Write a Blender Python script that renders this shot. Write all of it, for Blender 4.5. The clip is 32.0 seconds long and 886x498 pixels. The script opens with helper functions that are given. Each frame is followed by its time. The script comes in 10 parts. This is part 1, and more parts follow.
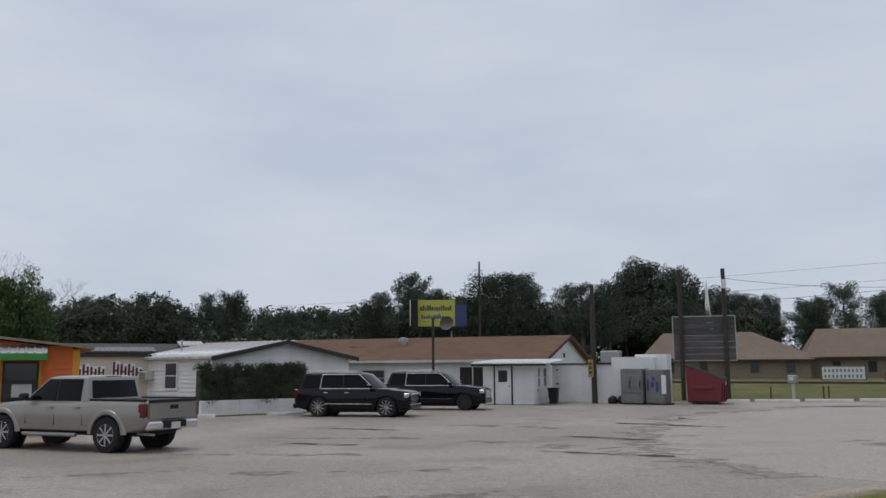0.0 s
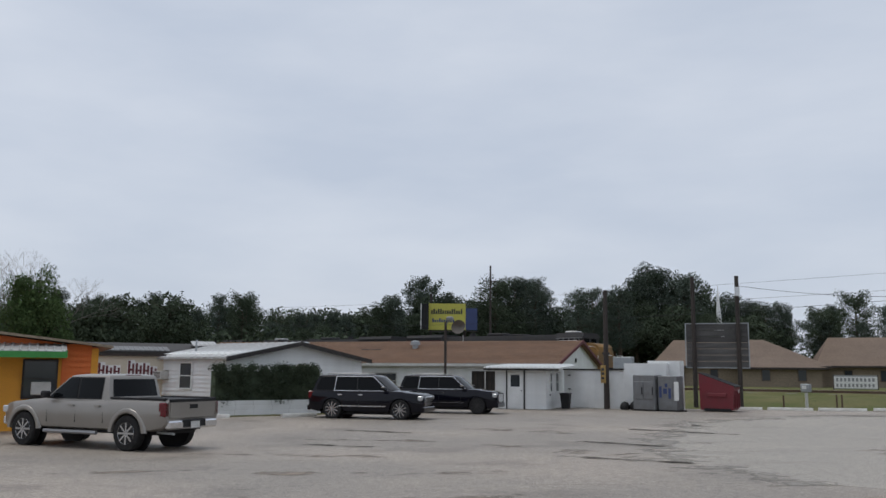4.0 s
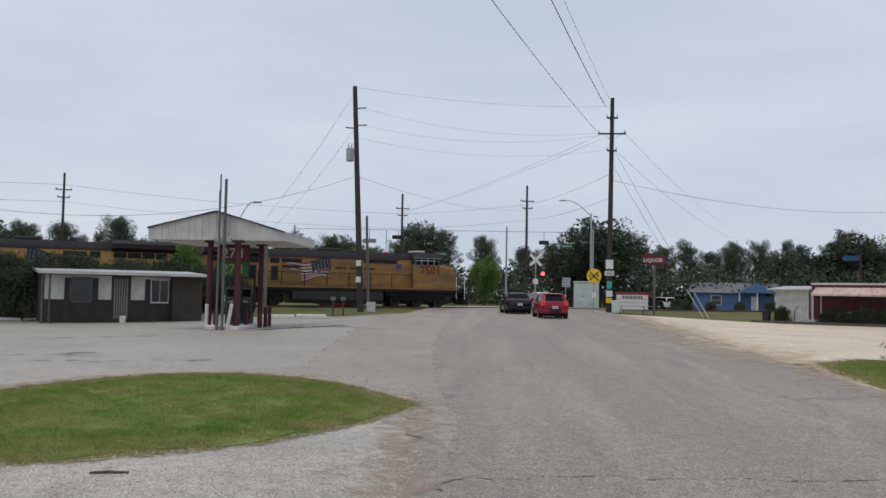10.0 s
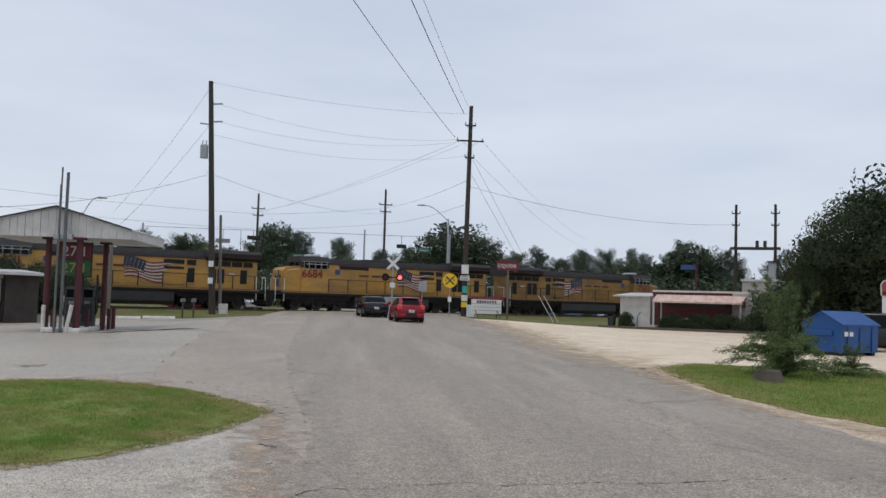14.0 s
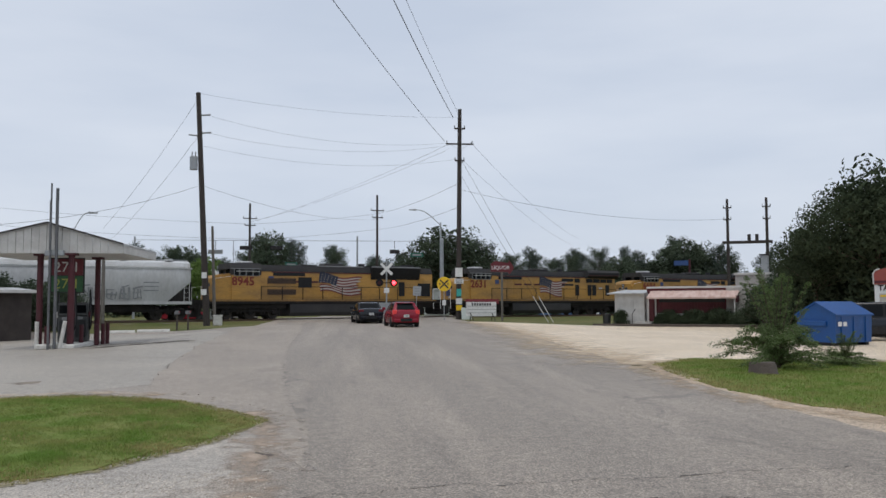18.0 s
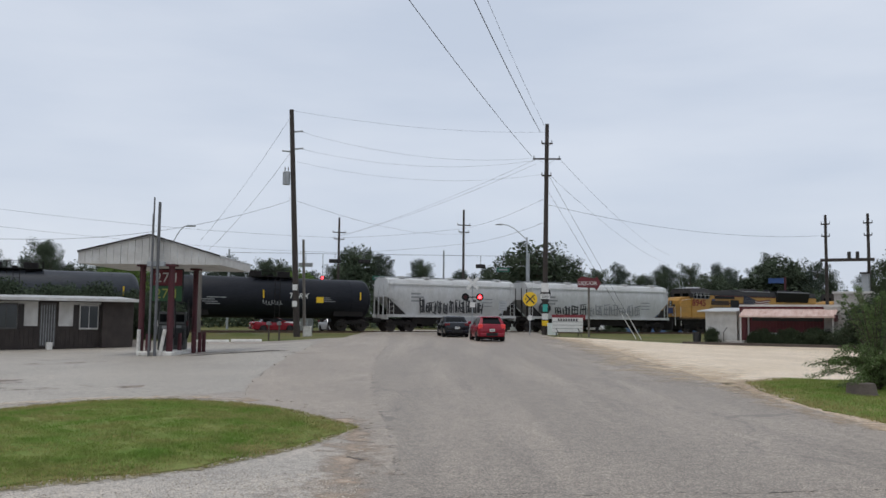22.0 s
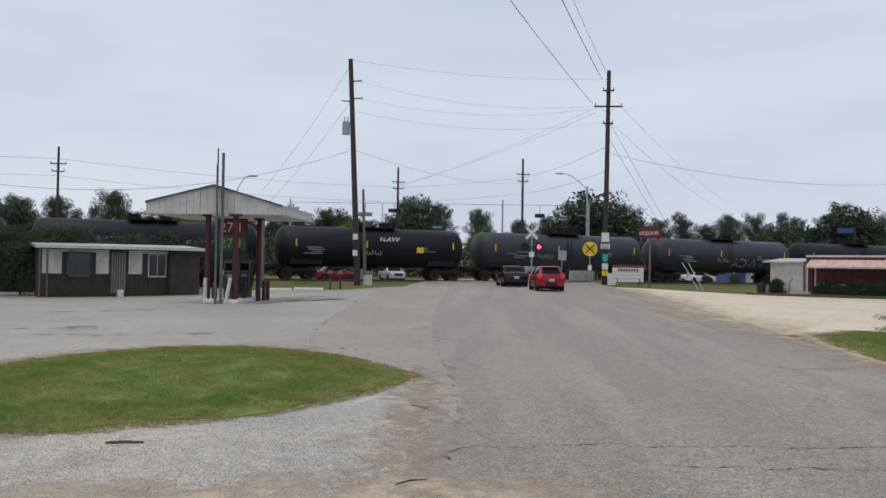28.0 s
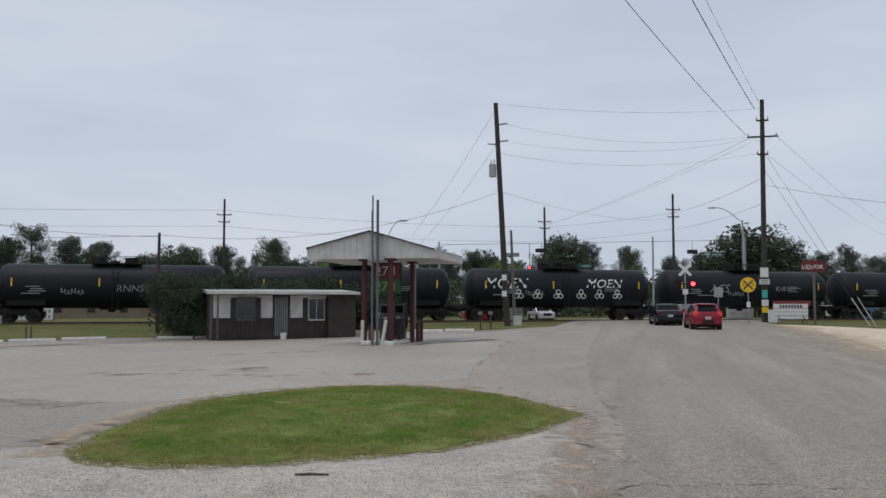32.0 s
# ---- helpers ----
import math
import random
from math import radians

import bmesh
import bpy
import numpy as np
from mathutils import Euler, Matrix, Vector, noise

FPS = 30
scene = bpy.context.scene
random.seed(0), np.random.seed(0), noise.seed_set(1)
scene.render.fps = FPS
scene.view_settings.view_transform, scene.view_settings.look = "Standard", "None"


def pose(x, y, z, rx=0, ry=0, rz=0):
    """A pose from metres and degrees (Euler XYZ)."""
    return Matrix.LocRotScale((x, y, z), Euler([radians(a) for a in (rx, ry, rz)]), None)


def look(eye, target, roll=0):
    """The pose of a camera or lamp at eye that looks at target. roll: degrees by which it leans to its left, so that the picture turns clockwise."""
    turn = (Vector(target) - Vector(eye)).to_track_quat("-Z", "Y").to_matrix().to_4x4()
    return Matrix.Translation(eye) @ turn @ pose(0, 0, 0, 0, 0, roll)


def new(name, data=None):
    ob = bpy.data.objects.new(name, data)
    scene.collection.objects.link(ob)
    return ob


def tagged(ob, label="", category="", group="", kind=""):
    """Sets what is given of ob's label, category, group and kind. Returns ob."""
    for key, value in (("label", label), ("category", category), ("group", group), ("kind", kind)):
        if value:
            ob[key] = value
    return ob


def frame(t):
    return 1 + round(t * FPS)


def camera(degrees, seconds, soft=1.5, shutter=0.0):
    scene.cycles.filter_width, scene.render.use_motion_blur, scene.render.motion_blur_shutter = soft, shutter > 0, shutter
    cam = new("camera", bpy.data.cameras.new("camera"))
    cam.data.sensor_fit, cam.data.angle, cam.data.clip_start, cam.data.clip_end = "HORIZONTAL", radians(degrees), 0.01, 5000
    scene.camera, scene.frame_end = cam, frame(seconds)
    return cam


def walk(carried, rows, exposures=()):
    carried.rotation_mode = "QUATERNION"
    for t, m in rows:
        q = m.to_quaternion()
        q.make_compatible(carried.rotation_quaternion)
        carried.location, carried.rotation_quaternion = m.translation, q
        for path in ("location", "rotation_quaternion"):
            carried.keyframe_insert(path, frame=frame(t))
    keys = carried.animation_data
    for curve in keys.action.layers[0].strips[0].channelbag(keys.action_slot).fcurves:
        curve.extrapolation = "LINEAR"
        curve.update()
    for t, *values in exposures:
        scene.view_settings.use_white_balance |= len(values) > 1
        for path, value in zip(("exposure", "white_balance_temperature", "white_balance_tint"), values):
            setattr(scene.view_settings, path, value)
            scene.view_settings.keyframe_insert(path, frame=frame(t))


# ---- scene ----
cam = camera(54.44, 32.0)
PATH = [
    (0, look((0.326, 1.873, 1.651), (-8.626, 6.114, 3.024), -0.36)),
    (0.5, look((0.402, 1.846, 1.638), (-8.549, 6.119, 2.916), -0.33)),
    (1, look((0.345, 1.790, 1.643), (-8.673, 5.914, 2.934), 0.43)),
    (1.5, look((0.381, 1.790, 1.647), (-8.698, 5.725, 3.089), 0.77)),
    (2, look((0.312, 1.735, 1.648), (-8.735, 5.714, 3.172), 0.66)),
    (2.5, look((0.315, 1.766, 1.645), (-8.630, 5.913, 3.316), 0.20)),
    (4.5, look((0.384, 1.443, 1.652), (-8.581, 5.700, 2.883), 0.55)),
    (5, look((0.494, 1.310, 1.656), (-8.085, 6.315, 2.824), 1.76)),
    (5.5, look((0.293, 1.303, 1.668), (-7.738, 7.119, 2.967), 1.13)),
    (6, look((0.247, 1.237, 1.657), (-7.303, 7.695, 2.790), 0.76)),
    (6.5, look((0.419, 0.837, 1.632), (-5.910, 8.518, 2.607), 1.30)),
    (7, look((0.563, 0.831, 1.672), (-3.997, 9.681, 2.614), 0.79)),
    (7.5, look((0.477, 0.678, 1.621), (-2.463, 10.216, 2.229), 0.67)),
    (8, look((0.398, 0.379, 1.630), (-2.013, 10.081, 1.869), 0.40)),
    (8.5, look((0.414, 0.126, 1.634), (-1.489, 9.940, 1.893), 0.60)),
    (9, look((0.375, 0.000, 1.643), (-0.717, 9.920, 2.273), 0.06)),
    (9.5, look((0.274, 0.002, 1.637), (-0.543, 9.951, 2.233), 0.06)),
    (10, look((0.193, -0.162, 1.653), (-0.522, 9.799, 2.175), 1.04)),
    (10.5, look((0.172, -0.014, 1.629), (0.299, 9.973, 2.124), 1.15)),
    (11, look((0.167, -0.071, 1.652), (0.496, 9.919, 1.950), 1.33)),
    (11.5, look((0.153, -0.103, 1.663), (0.250, 9.895, 1.794), 1.91)),
    (12, look((0.165, -0.146, 1.670), (0.468, 9.844, 1.978), 1.92)),
    (12.5, look((0.167, -0.051, 1.669), (0.675, 9.927, 2.103), 1.31)),
    (13, look((0.164, -0.066, 1.673), (0.679, 9.912, 2.075), 1.29)),
    (13.5, look((0.155, -0.073, 1.673), (0.805, 9.897, 2.103), 1.85)),
    (14, look((0.163, -0.070, 1.688), (1.098, 9.868, 2.283), 1.68)),
    (14.5, look((0.185, -0.098, 1.691), (1.301, 9.815, 2.384), 0.95)),
    (16.5, look((0.206, -0.098, 1.673), (1.506, 9.785, 2.474), 0.40)),
    (17, look((0.195, -0.090, 1.672), (1.363, 9.811, 2.451), -0.01)),
    (17.5, look((0.186, -0.083, 1.667), (1.236, 9.840, 2.325), -0.10)),
    (18, look((0.199, -0.087, 1.671), (1.209, 9.841, 2.312), -0.24)),
    (18.5, look((0.173, -0.114, 1.648), (1.020, 9.834, 2.209), 0.24)),
    (19, look((0.195, -0.141, 1.640), (1.111, 9.801, 2.212), 0.33)),
    (19.5, look((0.215, -0.181, 1.636), (1.351, 9.731, 2.305), 0.24)),
    (20, look((0.219, -0.180, 1.639), (1.396, 9.727, 2.315), 0.59)),
    (20.5, look((0.192, -0.208, 1.637), (1.082, 9.724, 2.392), 0.18)),
    (21, look((0.195, -0.241, 1.645), (0.775, 9.706, 2.496), -0.33)),
    (21.5, look((0.175, -0.286, 1.645), (0.402, 9.674, 2.505), 0.16)),
    (22, look((0.160, -0.299, 1.627), (0.174, 9.668, 2.437), 0.66)),
    (22.5, look((0.159, -0.295, 1.630), (0.263, 9.676, 2.377), 0.98)),
    (23, look((0.162, -0.307, 1.613), (0.166, 9.676, 2.199), 0.65)),
    (23.5, look((0.137, -0.305, 1.600), (0.047, 9.688, 1.965), -0.50)),
    (24, look((0.123, -0.328, 1.594), (-0.021, 9.667, 1.853), -0.86)),
    (24.5, look((0.083, -0.333, 1.592), (-0.261, 9.655, 1.935), 0.11)),
    (25, look((0.098, -0.304, 1.593), (-0.051, 9.684, 2.074), 0.09)),
    (25.5, look((0.137, -0.330, 1.589), (0.278, 9.659, 2.023), -0.18)),
    (27.5, look((0.108, -0.465, 1.658), (-0.057, 9.534, 1.683), 1.44)),
    (28, look((0.096, -0.307, 1.652), (-0.558, 9.669, 1.865), 0.89)),
    (28.5, look((0.089, -0.492, 1.676), (-0.852, 9.455, 2.108), 0.05)),
    (29, look((0.074, -0.552, 1.681), (-1.394, 9.322, 2.273), -1.69)),
    (29.5, look((0.080, -0.609, 1.692), (-1.898, 9.164, 2.448), -1.71)),
    (30, look((0.042, -0.574, 1.690), (-2.309, 9.129, 2.257), -3.41)),
    (30.5, look((0.021, -0.548, 1.686), (-2.474, 9.114, 2.321), -3.43)),
    (31, look((0.006, -0.597, 1.660), (-2.048, 9.160, 2.420), -1.15)),
    (31.5, look((-0.011, -0.654, 1.652), (-2.452, 9.013, 2.416), 1.02)),
    (32, look((-0.030, -0.658, 1.656), (-2.356, 9.045, 2.323), -0.03)),
]
walk(cam, PATH, ((0, -0.08), (2, -0.06), (5, 0.0), (6, 0.0), (7, 0.09), (8, 0.13), (9, 0.07), (10, 0.03), (12, 0.11), (13, 0.13), (17, 0.11), (21, 0.10), (25, 0.12), (28, 0.11), (30, 0.02), (31, 0.05), (32, -0.04)))

# ---- light ----
world = bpy.data.worlds.new("overcast_sky")
scene.world = world
world.use_nodes = True
wn, wl = world.node_tree.nodes, world.node_tree.links
wn.clear()
w_out = wn.new("ShaderNodeOutputWorld")
w_bg = wn.new("ShaderNodeBackground")
w_sky = wn.new("ShaderNodeTexSky")
w_sky.sky_type = 'NISHITA'
w_sky.sun_disc = False
w_sky.sun_elevation, w_sky.sun_rotation = radians(58), radians(200)
w_sky.air_density, w_sky.dust_density = 1.0, 3.0
w_co = wn.new("ShaderNodeTexCoord")
w_map = wn.new("ShaderNodeMapping")
w_map.inputs["Scale"].default_value = (1.0, 1.6, 5.0)
w_noise = wn.new("ShaderNodeTexNoise")
w_noise.inputs["Scale"].default_value = 1.7
w_noise.inputs["Detail"].default_value = 5
w_ramp = wn.new("ShaderNodeValToRGB")
w_ramp.color_ramp.elements[0].position, w_ramp.color_ramp.elements[0].color = 0.34, (5.55, 6.2, 7.35, 1)
w_ramp.color_ramp.elements[1].position, w_ramp.color_ramp.elements[1].color = 0.68, (6.9, 7.4, 8.3, 1)
w_mix = wn.new("ShaderNodeMixRGB")
w_mix.inputs["Fac"].default_value = 0.88
wl.new(w_co.outputs["Generated"], w_map.inputs["Vector"])
wl.new(w_map.outputs["Vector"], w_noise.inputs["Vector"])
wl.new(w_noise.outputs["Fac"], w_ramp.inputs["Fac"])
wl.new(w_sky.outputs["Color"], w_mix.inputs[1])
wl.new(w_ramp.outputs["Color"], w_mix.inputs[2])
wl.new(w_mix.outputs["Color"], w_bg.inputs["Color"])
w_bg.inputs["Strength"].default_value = 0.1
wl.new(w_bg.outputs["Background"], w_out.inputs["Surface"])

sun = new("sun", bpy.data.lights.new("sun", 'SUN'))
sun.data.energy, sun.data.angle, sun.data.color = 1.0, radians(25), (1.0, 0.96, 0.9)
sun.matrix_world = look((0, 0, 60), (0 + 60 * math.sin(radians(200)) * -0.55, 12, 0))

# ---- materials ----


def surface(name, colour, rough=0.7, metal=0.0, other=None, scale=2.0, amount=0.5, fine=40.0, fine_amount=0.15, bump=0.0,
            bump_scale=None, stretch=(1, 1, 1), coat=0.0, spec=0.5, vary=0.0):
    """A Principled material whose colour wanders at two scales towards a second colour, with fine relief."""
    m = bpy.data.materials.new(name)
    m.use_nodes = True
    n, l = m.node_tree.nodes, m.node_tree.links
    p = n["Principled BSDF"]
    p.inputs["Roughness"].default_value, p.inputs["Metallic"].default_value = rough, metal
    p.inputs["Coat Weight"].default_value = coat
    p.inputs["Specular IOR Level"].default_value = spec
    other = other or tuple(c * 0.7 for c in colour)
    co = n.new("ShaderNodeTexCoord")
    mp = n.new("ShaderNodeMapping")
    mp.inputs["Scale"].default_value = stretch
    l.new(co.outputs["Object"], mp.inputs["Vector"])
    big = n.new("ShaderNodeTexNoise")
    big.inputs["Scale"].default_value, big.inputs["Detail"].default_value = scale, 6
    sml = n.new("ShaderNodeTexNoise")
    sml.inputs["Scale"].default_value, sml.inputs["Detail"].default_value = fine, 3
    l.new(mp.outputs["Vector"], big.inputs["Vector"])
    l.new(mp.outputs["Vector"], sml.inputs["Vector"])
    r = n.new("ShaderNodeMapRange")
    r.inputs["From Min"].default_value, r.inputs["From Max"].default_value = 0.35, 0.7
    r.inputs["To Max"].default_value = amount
    l.new(big.outputs["Fac"], r.inputs["Value"])
    mix = n.new("ShaderNodeMixRGB")
    mix.inputs[1].default_value, mix.inputs[2].default_value = (*colour, 1), (*other, 1)
    l.new(r.outputs["Result"], mix.inputs["Fac"])
    r2 = n.new("ShaderNodeMapRange")
    r2.inputs["From Min"].default_value, r2.inputs["From Max"].default_value = 0.3, 0.7
    r2.inputs["To Min"].default_value, r2.inputs["To Max"].default_value = 1 - fine_amount, 1 + fine_amount
    l.new(sml.outputs["Fac"], r2.inputs["Value"])
    mul = n.new("ShaderNodeMixRGB")
    mul.blend_type = 'MULTIPLY'
    mul.inputs["Fac"].default_value = 1
    l.new(mix.outputs["Color"], mul.inputs[1])
    l.new(r2.outputs["Result"], mul.inputs[2])
    last = mul
    if vary:
        info = n.new("ShaderNodeObjectInfo")
        r3 = n.new("ShaderNodeMapRange")
        r3.inputs["To Min"].default_value, r3.inputs["To Max"].default_value = 1 - vary, 1 + vary
        l.new(info.outputs["Random"], r3.inputs["Value"])
        mul2 = n.new("ShaderNodeMixRGB")
        mul2.blend_type = 'MULTIPLY'
        mul2.inputs["Fac"].default_value = 1
        l.new(mul.outputs["Color"], mul2.inputs[1])
        l.new(r3.outputs["Result"], mul2.inputs[2])
        last = mul2
    l.new(last.outputs["Color"], p.inputs["Base Color"])
    if bump:
        b = n.new("ShaderNodeBump")
        b.inputs["Strength"].default_value, b.inputs["Distance"].default_value = bump, 0.02
        src = sml
        if bump_scale:
            src = n.new("ShaderNodeTexNoise")
            src.inputs["Scale"].default_value, src.inputs["Detail"].default_value = bump_scale, 4
            l.new(mp.outputs["Vector"], src.inputs["Vector"])
        l.new(src.outputs["Fac"], b.inputs["Height"])
        l.new(b.outputs["Normal"], p.inputs["Normal"])
    return m


def see_through(m, share):
    """Lets part of the light through thin leaves and blades."""
    n, l = m.node_tree.nodes, m.node_tree.links
    p = n["Principled BSDF"]
    t = n.new("ShaderNodeBsdfTranslucent")
    l.new(p.inputs["Base Color"].links[0].from_socket, t.inputs["Color"])
    mix = n.new("ShaderNodeMixShader")
    mix.inputs["Fac"].default_value = share
    l.new(p.outputs["BSDF"], mix.inputs[1])
    l.new(t.outputs["BSDF"], mix.inputs[2])
    end = [q for q in n if q.type == 'OUTPUT_MATERIAL'][0]
    l.new(mix.outputs["Shader"], end.inputs["Surface"])


def glow(name, colour, strength):
    m = bpy.data.materials.new(name)
    m.use_nodes = True
    p = m.node_tree.nodes["Principled BSDF"]
    p.inputs["Base Color"].default_value = (*colour, 1)
    p.inputs["Emission Color"].default_value = (*colour, 1)
    p.inputs["Emission Strength"].default_value = strength
    return m


def paved(name, colour, light, dark, stone=90.0, cracks=0.35, crack_scale=0.45, patch=0.25, stretch=(1, 1, 1), chip=0.25):
    """Worn paving: aggregate, pale dusty patches, dark stains, and thin wandering cracks."""
    m = bpy.data.materials.new(name)
    m.use_nodes = True
    n, l = m.node_tree.nodes, m.node_tree.links
    p = n["Principled BSDF"]
    p.inputs["Roughness"].default_value = 0.58
    p.inputs["Specular IOR Level"].default_value = 0.55
    co = n.new("ShaderNodeTexCoord")
    mp = n.new("ShaderNodeMapping")
    mp.inputs["Scale"].default_value = stretch
    l.new(co.outputs["Object"], mp.inputs["Vector"])

    def noise_of(scale, detail, lo, hi, to0, to1, vec=None):
        t = n.new("ShaderNodeTexNoise")
        t.inputs["Scale"].default_value, t.inputs["Detail"].default_value = scale, detail
        l.new(vec or mp.outputs["Vector"], t.inputs["Vector"])
        q = n.new("ShaderNodeMapRange")
        for k, v in (("From Min", lo), ("From Max", hi), ("To Min", to0), ("To Max", to1)):
            q.inputs[k].default_value = v
        l.new(t.outputs["Fac"], q.inputs["Value"])
        return t, q

    def blend(kind, a, b, fac):
        x = n.new("ShaderNodeMixRGB")
        x.blend_type = kind
        for i, v in ((1, a), (2, b), (0, fac)):
            if hasattr(v, "is_linked"):
                l.new(v, x.inputs[i])
            elif i:
                x.inputs[i].default_value = (*v, 1)
            else:
                x.inputs[i].default_value = v
        return x.outputs["Color"]

    _, pale = noise_of(patch, 8, 0.44, 0.62, 0, 0.9)
    _, stain = noise_of(patch * 2.6, 7, 0.54, 0.68, 0, 0.6)
    even = co.outputs["Object"]
    grain_t, grain = noise_of(stone, 4, 0.32, 0.7, 0.47, 1.56, even)
    _, mid = noise_of(7.0, 5, 0.3, 0.7, 0.84, 1.14, even)
    c = blend('MIX', colour, light, pale.outputs["Result"])
    c = blend('MIX', c, dark, stain.outputs["Result"])
    c = blend('MULTIPLY', c, grain.outputs["Result"], 1.0)
    c = blend('MULTIPLY', c, mid.outputs["Result"], 1.0)
    chips = n.new("ShaderNodeTexVoronoi")
    chips.inputs["Scale"].default_value = stone * 1.1
    l.new(even, chips.inputs["Vector"])
    apart = n.new("ShaderNodeSeparateColor")
    l.new(chips.outputs["Color"], apart.inputs["Color"])
    tone = n.new("ShaderNodeMapRange")
    tone.inputs["To Min"].default_value, tone.inputs["To Max"].default_value = 1 - chip, 1 + chip
    l.new(apart.outputs["Red"], tone.inputs["Value"])
    c = blend('MULTIPLY', c, tone.outputs["Result"], 1.0)
    warp, _ = noise_of(1.3, 4, 0, 1, 0, 1, even)
    add = n.new("ShaderNodeVectorMath")
    add.operation = 'MULTIPLY_ADD'
    l.new(warp.outputs["Color"], add.inputs[0])
    add.inputs[1].default_value = (0.9, 0.9, 0.0)
    l.new(even, add.inputs[2])
    vor = n.new("ShaderNodeTexVoronoi")
    vor.feature = 'DISTANCE_TO_EDGE'
    vor.inputs["Scale"].default_value = crack_scale
    l.new(add.outputs["Vector"], vor.inputs["Vector"])
    cr = n.new("ShaderNodeMapRange")
    for k, v in (("From Min", 0.0), ("From Max", 0.012), ("To Min", cracks), ("To Max", 0.0)):
        cr.inputs[k].default_value = v
    l.new(vor.outputs["Distance"], cr.inputs["Value"])
    _, where = noise_of(0.5, 3, 0.42, 0.62, 0, 1, even)
    both = n.new("ShaderNodeMath")
    both.operation = 'MULTIPLY'
    l.new(cr.outputs["Result"], both.inputs[0])
    l.new(where.outputs["Result"], both.inputs[1])
    c = blend('MIX', c, (0.035, 0.032, 0.03), both.outputs["Value"])
    l.new(c, p.inputs["Base Color"])
    b = n.new("ShaderNodeBump")
    b.inputs["Strength"].default_value, b.inputs["Distance"].default_value = 0.45, 0.012
    l.new(grain_t.outputs["Fac"], b.inputs["Height"])
    l.new(b.outputs["Normal"], p.inputs["Normal"])
    return m


def glass_like(name, colour=(0.012, 0.014, 0.016), rough=0.06):
    m = bpy.data.materials.new(name)
    m.use_nodes = True
    p = m.node_tree.nodes["Principled BSDF"]
    p.inputs["Base Color"].default_value = (*colour, 1)
    p.inputs["Roughness"].default_value = rough
    p.inputs["IOR"].default_value = 1.5
    return m


def broken(name, colour, other, scale, cover, rough=0.95, grain=45.0, bump=0.3, soft=0.015):
    """A thin broken film: full along the middle of its strip, breaking up by noise towards both edges."""
    m = surface(name, colour, rough, other=other, scale=scale * 0.6, amount=0.9, fine=grain, fine_amount=0.3, bump=bump, spec=0.25)
    n, l = m.node_tree.nodes, m.node_tree.links
    uv = n.new("ShaderNodeUVMap")
    uv.uv_map = "across"
    sep = n.new("ShaderNodeSeparateXYZ")
    l.new(uv.outputs["UV"], sep.inputs["Vector"])

    def math_of(op, a, b):
        q = n.new("ShaderNodeMath")
        q.operation = op
        for i, v in ((0, a), (1, b)):
            if hasattr(v, "is_linked"):
                l.new(v, q.inputs[i])
            else:
                q.inputs[i].default_value = v
        return q.outputs["Value"]
    off = math_of('ABSOLUTE', math_of('SUBTRACT', sep.outputs["X"], 0.5), 0.0)
    co = n.new("ShaderNodeTexCoord")
    t = n.new("ShaderNodeTexNoise")
    t.inputs["Scale"].default_value, t.inputs["Detail"].default_value, t.inputs["Roughness"].default_value = scale, 9, 0.68
    l.new(co.outputs["Object"], t.inputs["Vector"])
    r = n.new("ShaderNodeMapRange")
    for k, v in (("From Min", 0.0), ("From Max", soft), ("To Min", 0.0), ("To Max", 1.0)):
        r.inputs[k].default_value = v
    l.new(math_of('SUBTRACT', t.outputs["Fac"], math_of('ADD', math_of('MULTIPLY', off, 0.7), 0.56 - 0.2 * cover)), r.inputs["Value"])
    end = [q for q in n if q.type == 'OUTPUT_MATERIAL'][0]
    clear = n.new("ShaderNodeBsdfTransparent")
    mix = n.new("ShaderNodeMixShader")
    l.new(r.outputs["Result"], mix.inputs["Fac"])
    l.new(clear.outputs["BSDF"], mix.inputs[1])
    l.new(n["Principled BSDF"].outputs["BSDF"], mix.inputs[2])
    l.new(mix.outputs["Shader"], end.inputs["Surface"])
    return m


M = {}
M["worn_steel"] = surface("worn_grey_cabinet", (0.2, 0.205, 0.21), 0.6, 0.3, (0.13, 0.125, 0.12), 3, 0.6, 30, 0.1)
M["dull_pipe"] = surface("dull_pipe", (0.13, 0.135, 0.14), 0.6, 0.2, (0.09, 0.09, 0.095), 3, 0.6)
M["rim_metal"] = surface("rim_metal", (0.5, 0.5, 0.51), 0.2, 0.95, (0.3, 0.3, 0.3), 8, 0.6)
M["rail_bar"] = surface("satin_roof_rail", (0.3, 0.3, 0.31), 0.4, 0.6)
M["faded_awning"] = surface("faded_pink_awning", (0.6, 0.46, 0.41), 0.75, other=(0.42, 0.26, 0.21), scale=1.1, amount=0.8, fine=14, stretch=(3, 1, 1))
M["flag_red"] = surface("faded_flag_red", (0.19, 0.045, 0.035), 0.6, scale=2, amount=0.7)
M["flag_white"] = surface("faded_flag_white", (0.47, 0.43, 0.39), 0.6, scale=2, amount=0.7)
M["flag_blue"] = surface("faded_flag_blue", (0.022, 0.026, 0.048), 0.6, scale=2, amount=0.6)
M["road_number"] = surface("dark_red_number", (0.2, 0.025, 0.016), 0.6)
M["edge_lot"] = broken("worn_lot_dust", (0.25, 0.235, 0.212), (0.31, 0.284, 0.25), 1.3, 0.6, soft=0.1)
M["edge_crack"] = broken("open_crack", (0.075, 0.067, 0.06), (0.12, 0.107, 0.095), 7.0, 0.6)
